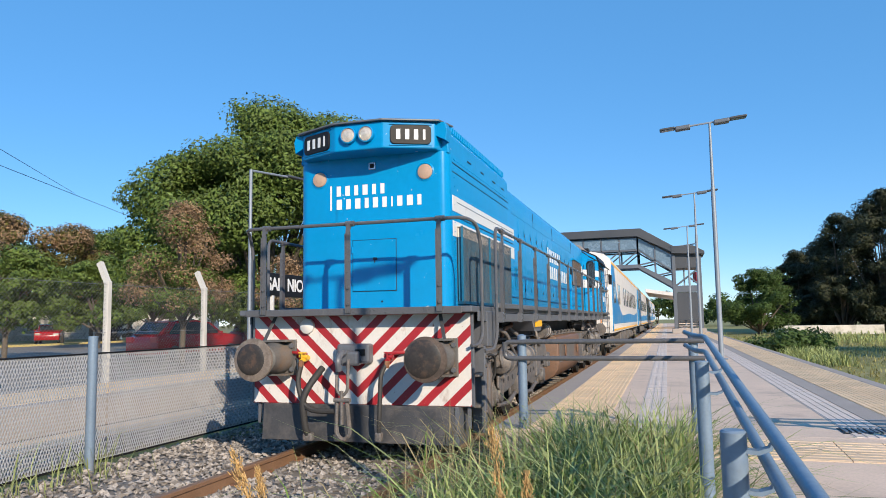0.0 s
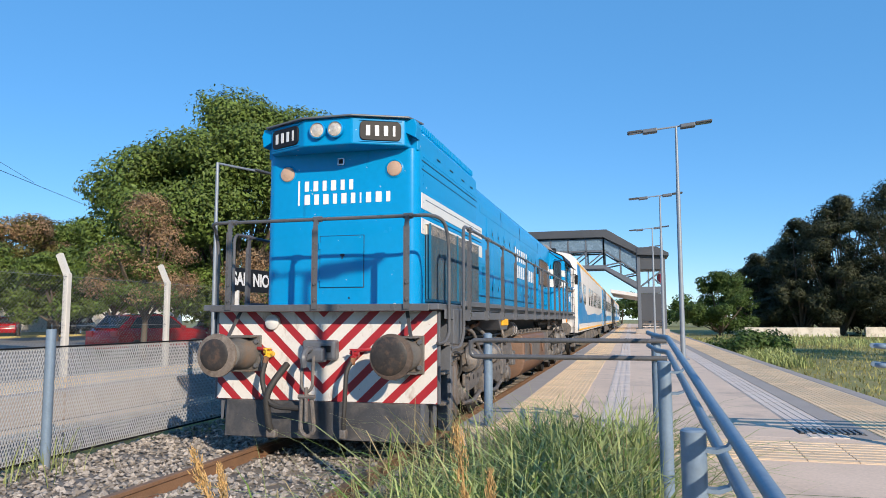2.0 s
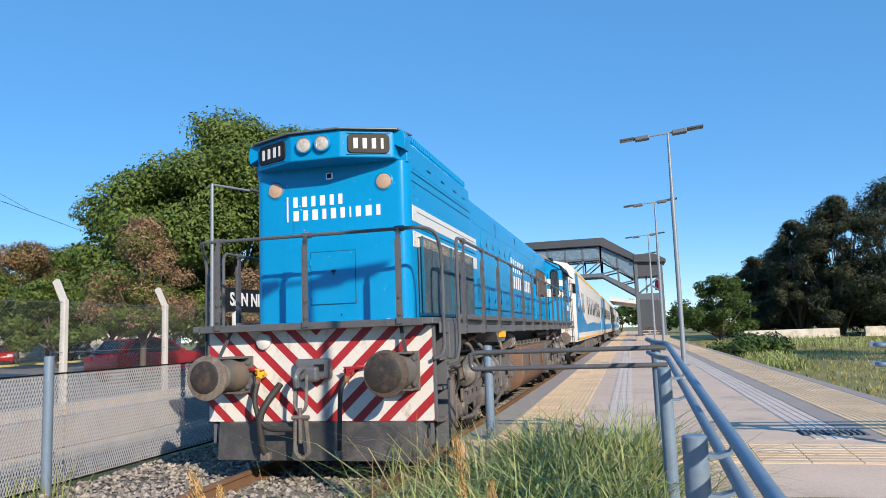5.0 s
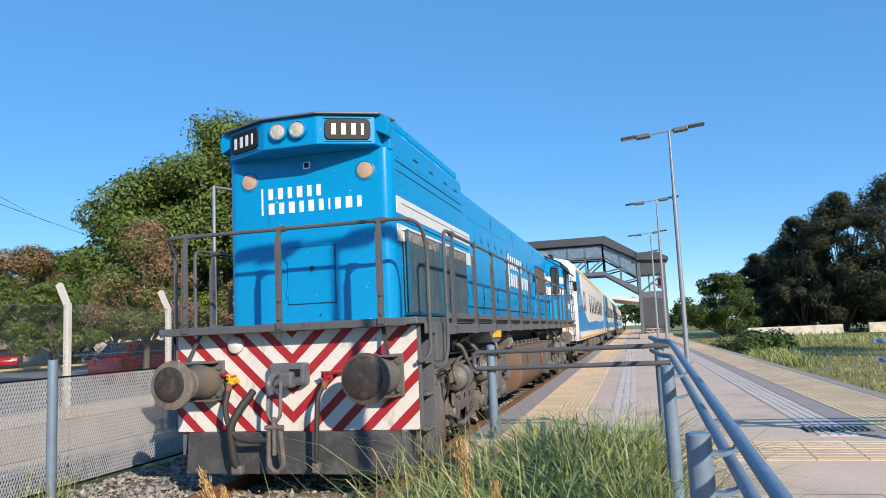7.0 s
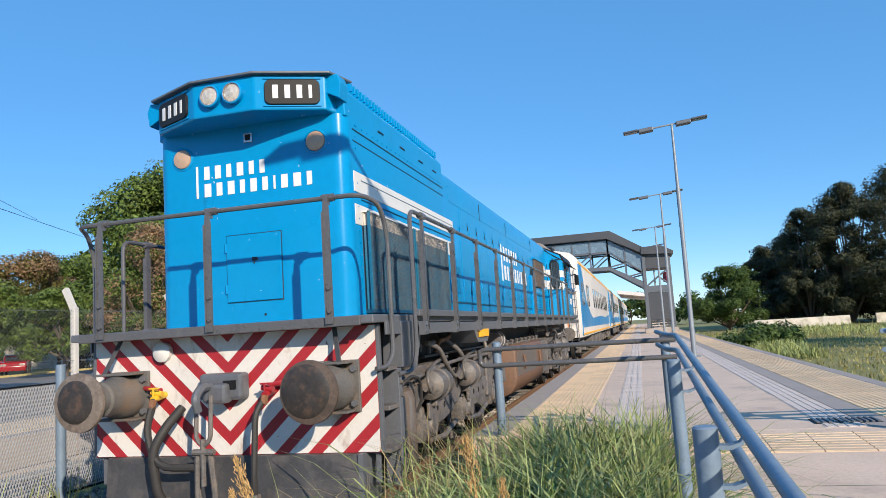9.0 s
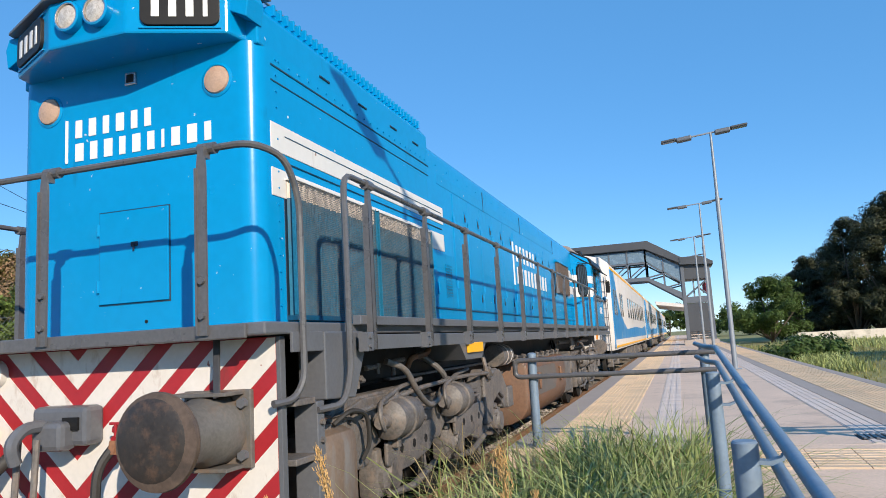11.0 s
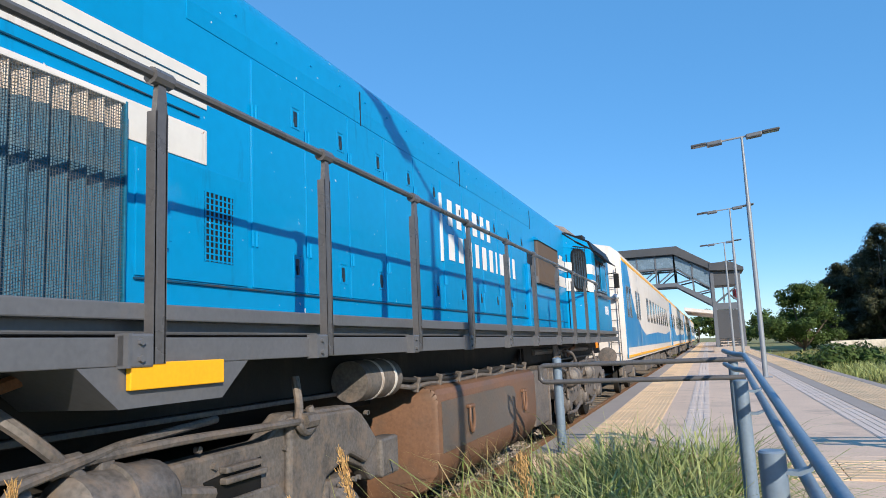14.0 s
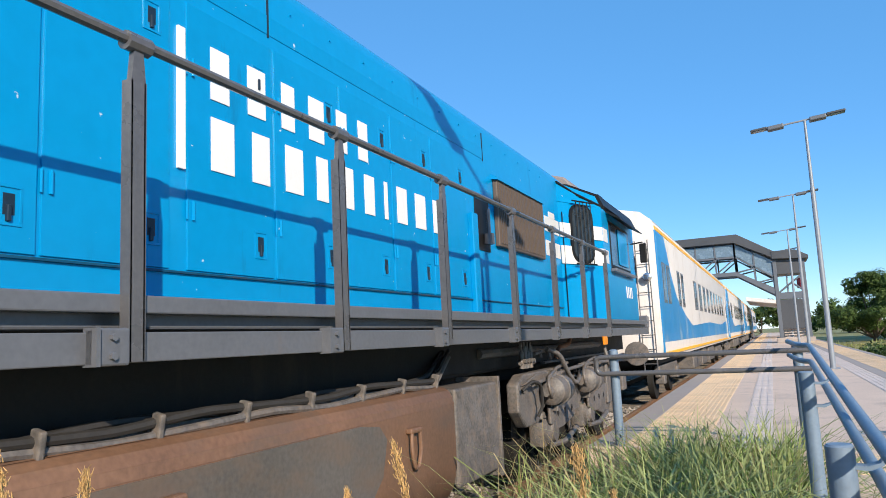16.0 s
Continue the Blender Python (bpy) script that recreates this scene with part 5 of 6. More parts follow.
        part("air_valve", v, FRAME, t, "cluster of dusty pipe valves")
        part("rusty_pipe", tube(B(), [(s * 1.12, o + 2.62, 1.22), (s * 1.16, o + 2.64, 1.34), (s * 1.18, o + 3.0, 1.37), (s * 1.12, o + 3.35, 1.45)], 0.026, 8, 0.06), RUST, t, "", True)
        part("cock", cyl(cyl(B(), (s * 1.14, o + 2.2, 1.32), (s * 1.14, o + 2.52, 1.34), 0.022, 8), (s * 1.16, o + 2.24, 1.22), (s * 1.16, o + 2.24, 1.34), 0.018, 6), FRAME, t)
        part("cock", cyl(cyl(B(), (s * 1.14, o + 1.75, 1.30), (s * 1.14, o + 2.0, 1.31), 0.020, 8), (s * 1.15, o + 1.95, 1.25), (s * 1.15, o + 1.95, 1.33), 0.016, 6), FRAME, t)
        part("frame_rail", bx(B(), s * 1.0, s * 1.06, o + 2.4, o + 5.9, 1.17, 1.195, 0.004), FRAME, t)
        for k in range(26):
            y, z = o + rng.uniform(1.1, 5.8), rng.choice((0.96, 1.0, 1.05, 0.66))
            part("bolt", cyl(B(), (s * 1.195, y, z), (s * 1.222, y, z), 0.017, 6), FRAME, t)
    return t


truck(0.0, "dusty dark grey three-axle truck")
truck(10.9, "dusty brown-grey three-axle truck")

# fuel tank, air reservoir, cables
TANK_HALF = [(0.85, 0.24), (1.05, 0.27), (1.20, 0.34), (1.29, 0.46), (1.32, 0.60), (1.32, 1.03), (1.31, 1.08), (1.285, 1.12), (1.24, 1.145), (1.17, 1.155)]
tank = part("fuel_tank", prism(B(), TANK_HALF + [(-x, z) for x, z in TANK_HALF[::-1]], "y", 6.76, 10.2, 0.05), TANK, loco, "rust-brown fuel tank with a grey side", True)
for y in (7.52, 9.49):
    part("lifting_loop", tube(B(), [(1.35, y - 0.055, 0.93), (1.352, y - 0.06, 0.80), (1.35, y - 0.02, 0.71), (1.35, y + 0.02, 0.71), (1.352, y + 0.06, 0.80), (1.35, y + 0.055, 0.93)], 0.013, 7, 0.05), TANK, tank, "hanging rusty lifting loop", True)
    part("loop_lug", bx(B(), 1.315, 1.365, y - 0.075, y + 0.075, 0.915, 0.95, 0.012), TANK, tank)
part("side_skin", prism(B(), [(6.83, 0.62), (9.0, 0.62), (9.12, 0.72), (9.18, 0.92), (9.10, 1.0), (8.9, 1.025), (6.83, 1.025)], "x", 1.317, 1.3235), TANK_SIDE, tank, "scuffed grey painted tank side")
part("end_box", bx(B(), 0.9, 1.27, 10.3, 11.2, 0.42, 1.12, 0.02), FRAME, loco, "grey equipment box behind the tank")
part("end_box_flange", bx(B(), 0.9, 1.29, 11.14, 11.18, 0.36, 1.16, 0.006), FRAME, loco)
res = cyl(B(), (1.15, 5.58, 1.26), (1.15, 6.15, 1.26), 0.135, 24)
part("air_reservoir", res, FRAME, loco, "dark grey air reservoir with white bands", True)
for y in (5.80, 6.02):
    part("white_band", cyl(B(), (1.15, y, 1.26), (1.15, y + 0.035, 1.26), 0.138, 24), STRIPE_WHITE, loco)
for k in range(4):
    dz = 0.045 * (k % 2)
    dx = 0.05 * (k // 2)
    pts = [(1.08 - dx, 6.15, 1.22 + dz)] + [(1.20 - dx + random.uniform(-0.01, 0.01), 6.5 + 0.45 * i, 1.16 + dz + 0.018 * math.sin(i * 2.1 + k)) for i in range(9)] + [(1.05 - dx, 10.7, 1.34 + dz)]
    part("cable", tube(B(), pts, 0.019, 7, 0.1), RUBBER if k % 2 else FRAME, loco, "", True)
cl0 = part("cable_clamp", bx(B(), -0.03, 0.03, -0.014, 0.014, -0.05, 0.07, 0.008), FRAME, loco)
cl0.matrix_basis = pose(1.20, 6.6, 1.17, 0, 12, 0)
for i in range(1, 8):
    again("cable_clamp", cl0, loco, pose(1.20, 6.6 + 0.5 * i, 1.17, 0, 12, random.uniform(-10, 10)))
part("hand_pipe", tube(B(), [(1.12, 3.0, 1.36), (1.28, 3.1, 1.22), (1.28, 3.35, 1.02), (1.2, 3.7, 1.0)], 0.026, 8, 0.1), FRAME, loco, "", True)
part("under_pipe", tube(B(), [(0.95, 1.2, 1.18), (0.95, 17.0, 1.20)], 0.03, 8), FRAME_SHADE, loco)
part("under_pipe", tube(B(), [(1.02, 11.4, 1.34), (1.02, 16.2, 1.33)], 0.045, 8), FRAME, loco)


# ---- coaches ----
COACH_L = 24.0


def coach_section():
    side = [(1.40, 0.92), (1.45, 1.25), (1.45, 3.52), (1.39, 3.72), (1.15, 3.90), (0.7, 4.0), (0.2, 4.03)]
    return side + [(-x, z) for x, z in side[::-1]]


def coach(y):
    c = empty("passenger_coach", TRACK, y, 0, "white and blue passenger coach with a yellow line under the roof", "coach", "coaches of the train")
    part("body", prism(B(), coach_section(), "y", 0.0, COACH_L, 0.02), COACH_WHITE, c, "faded white coach body", True)
    part("roof", prism(B(), [(1.41, 3.70), (1.17, 3.915), (0.7, 4.02), (-0.7, 4.02), (-1.17, 3.915), (-1.41, 3.70)], "y", 0.15, COACH_L - 0.15, 0.01), mat_roof, c, "pale dusty coach roof")
    for s in (-1, 1):
        x = s * 1.45
        # blue lower side with a sweeping upper border
        edge = [(0.0, 3.49), (1.25, 3.49), (1.6, 3.2), (2.0, 2.75), (2.8, 2.25), (4.4, 1.85), (6.0, 1.60), (12.0, 1.72), (18.0, 1.66), (22.5, 1.85), (23.4, 2.4), (24.0, 3.1)]
        part("blue_panel", prism(B(), [(0.02, 1.26)] + [(min(max(a, 0.02), 23.98), b) for a, b in edge] + [(23.98, 1.26)], "x", x - 0.01 * s, x + 0.006 * s), COACH_BLUE, c, "blue lower side with painted pale reflections")
        part("yellow_line", bx(B(), x - 0.03 * s, x + 0.008 * s, 0.02, 23.98, 3.50, 3.58), YELLOW, c)
        part("yellow_line", bx(B(), s * 1.41, s * 1.456, 0.02, 23.98, 1.00, 1.06), YELLOW, c)
        ys = [0.55, 1.25, 3.2, 4.0] + [7.2 + 1.55 * i for i in range(9)]
        for i, yy in enumerate(ys):
            w = 0.5 if i < 4 else 0.8
            win = part("window", bx(B(), x - 0.01 * s, x + 0.012 * s, yy, yy + w, 2.05, 2.90, 0.01), GREY, c)
            part("pane", bx(B(), x, x + 0.016 * s, yy + 0.05, yy + w - 0.05, 2.10, 2.85), GLASS, win)
        for yy in (22.2,):
            d = part("door", bx(B(), x - 0.012 * s, x + 0.010 * s, yy, yy + 0.8, 1.02, 3.0, 0.01), COACH_BLUE if yy < 10 else COACH_WHITE, c)
            part("pane", bx(B(), x, x + 0.014 * s, yy + 0.2, yy + 0.6, 2.0, 2.75, 0.004), GLASS, d)
            for k in range(2):
                part("step", bx(B(), s * 1.15, s * 1.42, yy, yy + 0.8, 0.4 + 0.28 * k, 0.44 + 0.28 * k, 0.005), FRAME, c)
    for e, sg in ((0.0, -1), (COACH_L, 1)):
        part("gangway", bx(B(), -0.55, 0.55, min(e, e + sg * 0.35), max(e, e + sg * 0.35), 1.15, 3.25, 0.06), RUBBER, c, "black gangway bellows")
        for s in (-1, 1):
            w = part("end_window", prism(B(), [(s * 0.85 + a, b) for a, b in rounded_rect(0.36, 0.72, 0.13, 2.72)], "y", e - 0.02 if sg < 0 else e, e if sg < 0 else e + 0.02), BLACK, c)
            part("buffer", lathe(B(), [(0.12, 0.0), (0.12, 0.35), (0.23, 0.36), (0.23, 0.42), (0.004, 0.43)], pose(s * 0.975, e, 1.07, -sg * 90), 18), FRAME, c, "", True)
        for x in (1.05, 1.30):
            part("ladder_rail", cyl(B(), (x, e + sg * 0.07, 0.7), (x, e + sg * 0.07, 3.3), 0.012, 6), RAIL_GREY, c)
        for k in range(9):
            part("ladder_rung", cyl(B(), (1.05, e + sg * 0.07, 0.85 + 0.28 * k), (1.30, e + sg * 0.07, 0.85 + 0.28 * k), 0.009, 6), RAIL_GREY, c)
        part("jumper_box", bx(B(), 0.95, 1.2, min(e, e + sg * 0.12), max(e, e + sg * 0.12), 1.55, 1.8, 0.03), GREY, c)
        part("corner_strip", bx(B(), 1.43, 1.462, min(e, e - sg * 0.06), max(e, e - sg * 0.06), 1.0, 3.5, 0.006), COACH_BLUE, c)
        part("tail_lamp", lathe(B(), [(0.09, 0.0), (0.09, 0.12), (0.06, 0.14), (0.004, 0.14)], pose(1.25, e, 2.55, -sg * 90), 14), CHROME, c, "", True)
    part("underframe", bx(B(), -1.2, 1.2, 0.4, 23.6, 0.80, 0.96), FRAME_SHADE, c)
    for y0, y1 in ((7.5, 9.8), (10.4, 12.0), (13.2, 15.6)):
        part("equipment_box", bx(B(), 0.6, 1.25, y0, y1, 0.36, 0.86, 0.03), FRAME, c)
    for yb in (3.2, 20.8):
        bg = part("bogie", bx(B(), -0.9, 0.9, yb - 0.35, yb + 0.35, 0.5, 0.78, 0.03), FRAME_SHADE, c)
        for s in (-1, 1):
            part("side_frame", bx(B(), s * 1.04 - 0.06, s * 1.04 + 0.06, yb - 1.6, yb + 1.6, 0.48, 0.74, 0.03), FRAME, bg)
        for dy in (-1.2, 1.2):
            for s in (-1, 1):
                part("wheel", lathe(B(), [(0.46, 0.0), (0.46, 0.12), (0.38, 0.125), (0.12, 0.09), (0.004, 0.10)], pose(s * 0.82, yb + dy, 0.46, 0, s * 90), 22), FRAME_SHADE, bg, "", True)
                part("axle_box", bx(B(), s * 1.04 - 0.1, s * 1.04 + 0.12, yb + dy - 0.16, yb + dy + 0.16, 0.32, 0.62, 0.03), FRAME, bg)
    return c


mat_roof = mat("pale_dusty_roof_paint", (0.5, 0.49, 0.47), rough=0.7, vary=0.15)
coaches = [coach(27.45)]
for i in range(1, 4):
    coaches.append(copy_thing(coaches[0], pose(TRACK, 27.45 + 24.75 * i, 0)))


# ---- platform lamps and station footbridge ----
def street_lamp(x, y, z, h, label, lean=0.0):
    s = empty("street_lamp", x, y, z, label, "street lamp", "platform lamps")
    m = pose(0, 0, 0, 0, lean, 0)
    s.matrix_basis = pose(x, y, z) @ m
    part("pole", cyl(cyl(B(), (0, 0, -0.05), (0, 0, h * 0.72), 0.065, 14, 0.055), (0, 0, h * 0.72), (0, 0, h), 0.045, 14, 0.03), POLE, s, smooth=True)
    part("base_plate", bx(B(), -0.15, 0.15, -0.15, 0.15, 0, 0.025, 0.006), POLE, s)
    part("cross_arm", cyl(B(), (-0.62, 0, h - 0.055), (0.45, 0, h + 0.04), 0.024, 8), POLE, s)
    for x0, x1, x2 in ((-0.48, -0.86, -1.25), (0.10, 0.48, 0.90)):
        tilt = pose(0, 0, h, 0, -5.2, 0)
        hd = part("lamp_head", bx(B(), min(x0, x1), max(x0, x1), -0.12, 0.12, -0.075, 0.03, 0.025, tilt), STATION_GREY, s, "flat grey lamp head")
        part("led_panel", bx(B(), min(x1, x2), max(x1, x2), -0.13, 0.13, -0.02, 0.035, 0.02, tilt), STATION, hd)
        part("lens", bx(B(), min(x1, x2) + 0.05, max(x1, x2) - 0.04, -0.10, 0.10, -0.026, -0.0205, 0.002, tilt), PALE_GLASS, hd)


for i in range(4):
    street_lamp(1.27, 19.4 + 11.0 * i, PLAT, 6.08, "tall grey platform lamp post with two flat heads", 0.15)
# this one stands behind the viewer; its shadow falls across the train
street_lamp(1.75, 1.78, ramp_z(1.78), 5.50, "tall grey lamp post beside the ramp", 0.0)


def footbridge():
    y0, y1 = 52.0, 54.6
    f = empty("station_footbridge", 0, 0, 0, "charcoal covered footbridge with a glazed stair tower over the platform", "footbridge")
    # tower
    for x in (0.62, 2.30):
        for y in (y0, y1):
            part("column", bx(B(), x - 0.11, x + 0.11, y - 0.11, y + 0.11, PLAT, 5.8, 0.01), STATION_GREY, f)
    part("tower_back", bx(B(), 0.7, 2.25, y1 - 0.05, y1, PLAT + 0.4, 3.2), STATION, f)
    part("tower_plinth", bx(B(), 0.33, 2.55, y0 - 0.3, y1 + 0.3, PLAT, PLAT + 0.32, 0.02), BORDER, f)
    part("red_box", bx(B(), 1.85, 2.2, y0 + 0.5, y0 + 0.8, 3.9, 4.6, 0.02), CAR_RED, f, "red cabinet on the landing")
    part("tower_band", bx(B(), 0.6, 2.35, y0 - 0.06, y0 + 0.02, 3.22, 3.66, 0.01), STATION_GREY, f)
    part("tower_panel", bx(B(), 0.7, 2.25, y0 - 0.03, y0, 1.3, 3.2, 0.006), STATION, f)
    part("tower_head", bx(B(), 0.6, 2.35, y0 - 0.05, y1, 4.87, 5.9, 0.01), STATION, f)
    part("tower_roof", prism(B(), [(0.5, 5.9), (0.5, 6.4), (1.9, 6.4), (2.65, 5.98), (2.65, 5.78)], "y", y0 - 0.4, y1 + 0.4, 0.01), STATION, f)
    for a, b in (((0.7, 3.65), (2.3, 4.87)), ((2.3, 3.65), (1.5, 4.3))):
        part("brace", cyl(B(), (a[0], y0 - 0.02, a[1]), (b[0], y0 - 0.02, b[1]), 0.06, 6), STATION_GREY, f)
    for k in range(6):
        part("stair_tread", bx(B(), 0.8, 2.2, y0 + 0.1 + 0.12 * k, y0 + 0.3 + 0.12 * k, PLAT + 0.3 + 0.17 * k, PLAT + 0.34 + 0.17 * k), GUIDE, f)
    # level span and sloping stair span: girders, glazing, roof
    xl, xm, xr = -13.0, -1.75, 0.52
    zf, zt = 5.08, 7.2
    dz = -1.55
    for y in (y0, y1):
        part("girder", bx(B(), xl, xm, y - 0.07, y + 0.07, zf - 0.1, zf + 0.16, 0.01), STATION_GREY, f)
        part("girder", prism(B(), [(xm, zf - 0.1), (xm, zf + 0.16), (xr, zf + dz + 0.46), (xr, zf + dz)], "y", y - 0.07, y + 0.07), STATION_GREY, f)
        part("mid_rail", bx(B(), xl, xm, y - 0.05, y + 0.05, zf + 1.1, zf + 1.22, 0.01), STATION_GREY, f)
        part("mid_rail", prism(B(), [(xm, zf + 1.1), (xm, zf + 1.22), (xr, zf + dz + 1.26), (xr, zf + dz + 1.14)], "y", y - 0.05, y + 0.05), STATION_GREY, f)
        n = 9
        for i in range(n + 1):
            x = xl + (xm - xl) * i / n
            part("upright", bx(B(), x - 0.05, x + 0.05, y - 0.05, y + 0.05, zf, zt, 0.006), STATION_GREY, f)
            if i < n:
                x2 = xl + (xm - xl) * (i + 1) / n
                part("diagonal", cyl(B(), (x, y, zf + 0.1), (x2, y, zf + 1.1), 0.045, 6), STATION_GREY, f)
                part("glazing", bx(B(), x + 0.06, x2 - 0.06, y - 0.015, y + 0.015, zf + 1.24, zt - 0.1), PALE_GLASS, f)
        for i in range(3):
            u, v = i / 2, (i + 1) / 2
            x = xm + (xr - xm) * u
            part("upright", bx(B(), x - 0.05, x + 0.05, y - 0.05, y + 0.05, zf + dz * u, zt - 1.25 * u, 0.006), STATION_GREY, f)
            if i < 2:
                x2 = xm + (xr - xm) * v
                part("diagonal", cyl(B(), (x, y, zf + dz * u + 0.1), (x2, y, zf + dz * v + 1.1), 0.05, 6), STATION_GREY, f)
                part("glazing", prism(B(), [(x + 0.06, zf + dz * u + 1.24), (x2 - 0.06, zf + dz * v + 1.28), (x2 - 0.06, zt - 1.25 * v - 0.1), (x + 0.06, zt - 1.25 * u - 0.1)], "y", y - 0.012, y + 0.012), PALE_GLASS, f)
    part("deck", bx(B(), xl, xm, y0, y1, zf - 0.06, zf + 0.02), STATION, f)
    part("roof", prism(B(), [(xl, zt), (xl, zt + 0.52), (xm + 0.24, zt + 0.55), (xr + 0.1, zt - 0.78), (xr + 0.1, zt - 1.25), (xm - 0.02, zt)], "y", y0 - 0.35, y1 + 0.35, 0.02), STATION, f, "charcoal standing-seam bridge roof")
    for x in (-13.0, -11.2):
        for y in (y0, y1):
            part("column", bx(B(), x - 0.12, x + 0.12, y - 0.12, y + 0.12, -0.2, zf, 0.01), STATION_GREY, f)


footbridge()
canopy = empty("station_canopy", -0.3, 74.0, PLAT, "pale tilted platform canopy on dark steel posts", "canopy")
part("canopy_roof", prism(B(), [(-1.6, 3.6), (-1.6, 3.95), (3.2, 3.15), (3.2, 2.8)], "y", -1, 14, 0.03), COACH_WHITE, canopy, "pale canopy roof")
for y in (0, 6, 12):
    part("post", bx(B(), 1.4, 1.6, y, y + 0.2, 0, 3.2), STATION, canopy)


# ---- station name sign, far-side lamp, wires ----
WORD_Y = 1.124


def station_sign():
    s = empty("station_sign", -9.6, 15.75, 0.86, "black station name board with white letters on two posts", "sign")
    part("board", bx(B(), -0.03, 0.03, 0.0, 3.3, 1.30, 1.90, 0.01), BLACK, s)
    for y in (0.4, 2.9):
        part("post", bx(B(), -0.05, 0.05, y - 0.05, y + 0.05, -0.55, 1.32, 0.01), WHITE, s)
    for word, y in (("SAN", 0.12), ("NICOLAS", WORD_Y)):
        sign_word(s, word, y)


def sign_word(s, word, y):
    cu = bpy.data.curves.new("lettering", "FONT")
    cu.offset = 0.012
    cu.body, cu.size, cu.extrude, cu.align_x, cu.align_y = word, 0.46, 0.004, "LEFT", "CENTER"
    cu.materials.append(LETTER)
    tx = new("lettering", cu)
    dg = bpy.context.evaluated_depsgraph_get()
    me = bpy.data.meshes.new_from_object(tx.evaluated_get(dg))
    bpy.data.objects.remove(tx)
    ob = new("lettering", me)
    ob.parent = s
    ob.matrix_basis = Matrix.Translation((0.036, y, 1.60)) @ Matrix(((0, 0, 1), (1, 0, 0), (0, 1, 0))).to_4x4()
    ob["label"] = "white capital letters"


station_sign()
fl = empty("street_lamp", -9.9, 15.6, 0.36, "thin grey lamp post with a single arm", "street lamp")
part("pole", cyl(B(), (0, 0, -0.05), (0, 0, 5.0), 0.05, 12, 0.04), POLE, fl, smooth=True)
part("arm", cyl(B(), (0, 0, 4.98), (0.3, 1.4, 5.05), 0.03, 8), POLE, fl)
part("lamp_head", bx(B(), -0.08, 0.08, -0.3, 0.3, -0.03, 0.03, 0.015, pose(0.34, 1.6, 5.07, 0, 0, -12)), STATION, fl)
for a, c in (((-20.9, 15.0, 7.27), (-29.0, 32.0, 7.89)), ((-22.0, 18.0, 7.95), (-30.5, 28.5, 9.4))):
    e = tuple(q + (q - p) * 1.2 for p, q in zip(a, c))
    start = tuple(p - (q - p) * 0.6 for p, q in zip(a, c))
    tagged(part("overhead_cable", tube(B(), [start, a, c, e], 0.012, 5, 3), BLACK), "thin black overhead cable above the street", "cable")


# ---- trees ----
def leaf_cloud(name, lumps, count, size, material, parent, seed, label=""):
    """Many small leaves on the shells of overlapping uneven lumps (centre, radii)."""
    rng = np.random.default_rng(seed)
    centres = np.array([l[0] for l in lumps], float)
    radii = np.array([l[1] for l in lumps], float)
    weight = (radii.prod(1)) ** 0.66
    pick = rng.choice(len(lumps), count, p=weight / weight.sum())
    d = rng.normal(size=(count, 3))
    d /= np.linalg.norm(d, axis=1)[:, None]
    depth = rng.uniform(0.55, 1.04, count) ** 0.5
    # gather leaves into tufts, so that gaps open between them
    tuft = rng.normal(size=(900, 3))
    tuft /= np.linalg.norm(tuft, axis=1)[:, None]
    near = rng.integers(0, 900, count)
    d = d * 0.17 + tuft[near]
    d /= np.linalg.norm(d, axis=1)[:, None]
    reach = (0.80 + 0.26 * rng.random((len(lumps), 900)))[pick, near]
    p = centres[pick] + d * radii[pick] * (depth * reach)[:, None]
    inner = rng.random(count) < 0.16
    p[inner] = centres[pick][inner] + d[inner] * radii[pick][inner] * rng.uniform(0.1, 0.6, (inner.sum(), 1))
    grain = 5.5 / max(float(np.ptp(centres[:, 2])), 1.0)
    swell = np.sin(p[:, 0] * grain * 1.7 + 1.3 * np.sin(p[:, 2] * grain)) + np.sin(p[:, 1] * grain * 1.5 + p[:, 2] * grain * 2.1) + np.sin(p[:, 2] * grain * 2.6 - p[:, 0] * grain * 1.2)
    keep = inner | (swell + rng.normal(0, 0.35, count) > -0.85)
    p, d = p[keep], d[keep]
    count = len(p)
    n = d + rng.normal(0, 0.38, (count, 3)) + np.array([0, 0, 0.3])
    n /= np.linalg.norm(n, axis=1)[:, None]
    a = np.cross(n, rng.normal(size=(count, 3)))
    a /= np.linalg.norm(a, axis=1)[:, None]
    b = np.cross(n, a)
    s = rng.uniform(0.55, 1.25, (count, 1)) * size
    v = np.stack([p - a * s, p + b * s * 0.5 - n * s * 0.15, p + a * s, p - b * s * 0.5 - n * s * 0.15], 1)
    f = np.arange(count * 4).reshape(count, 4)
    ob = from_data(name, v.reshape(-1, 3).tolist(), f.tolist(), material, parent, label)
    return ob


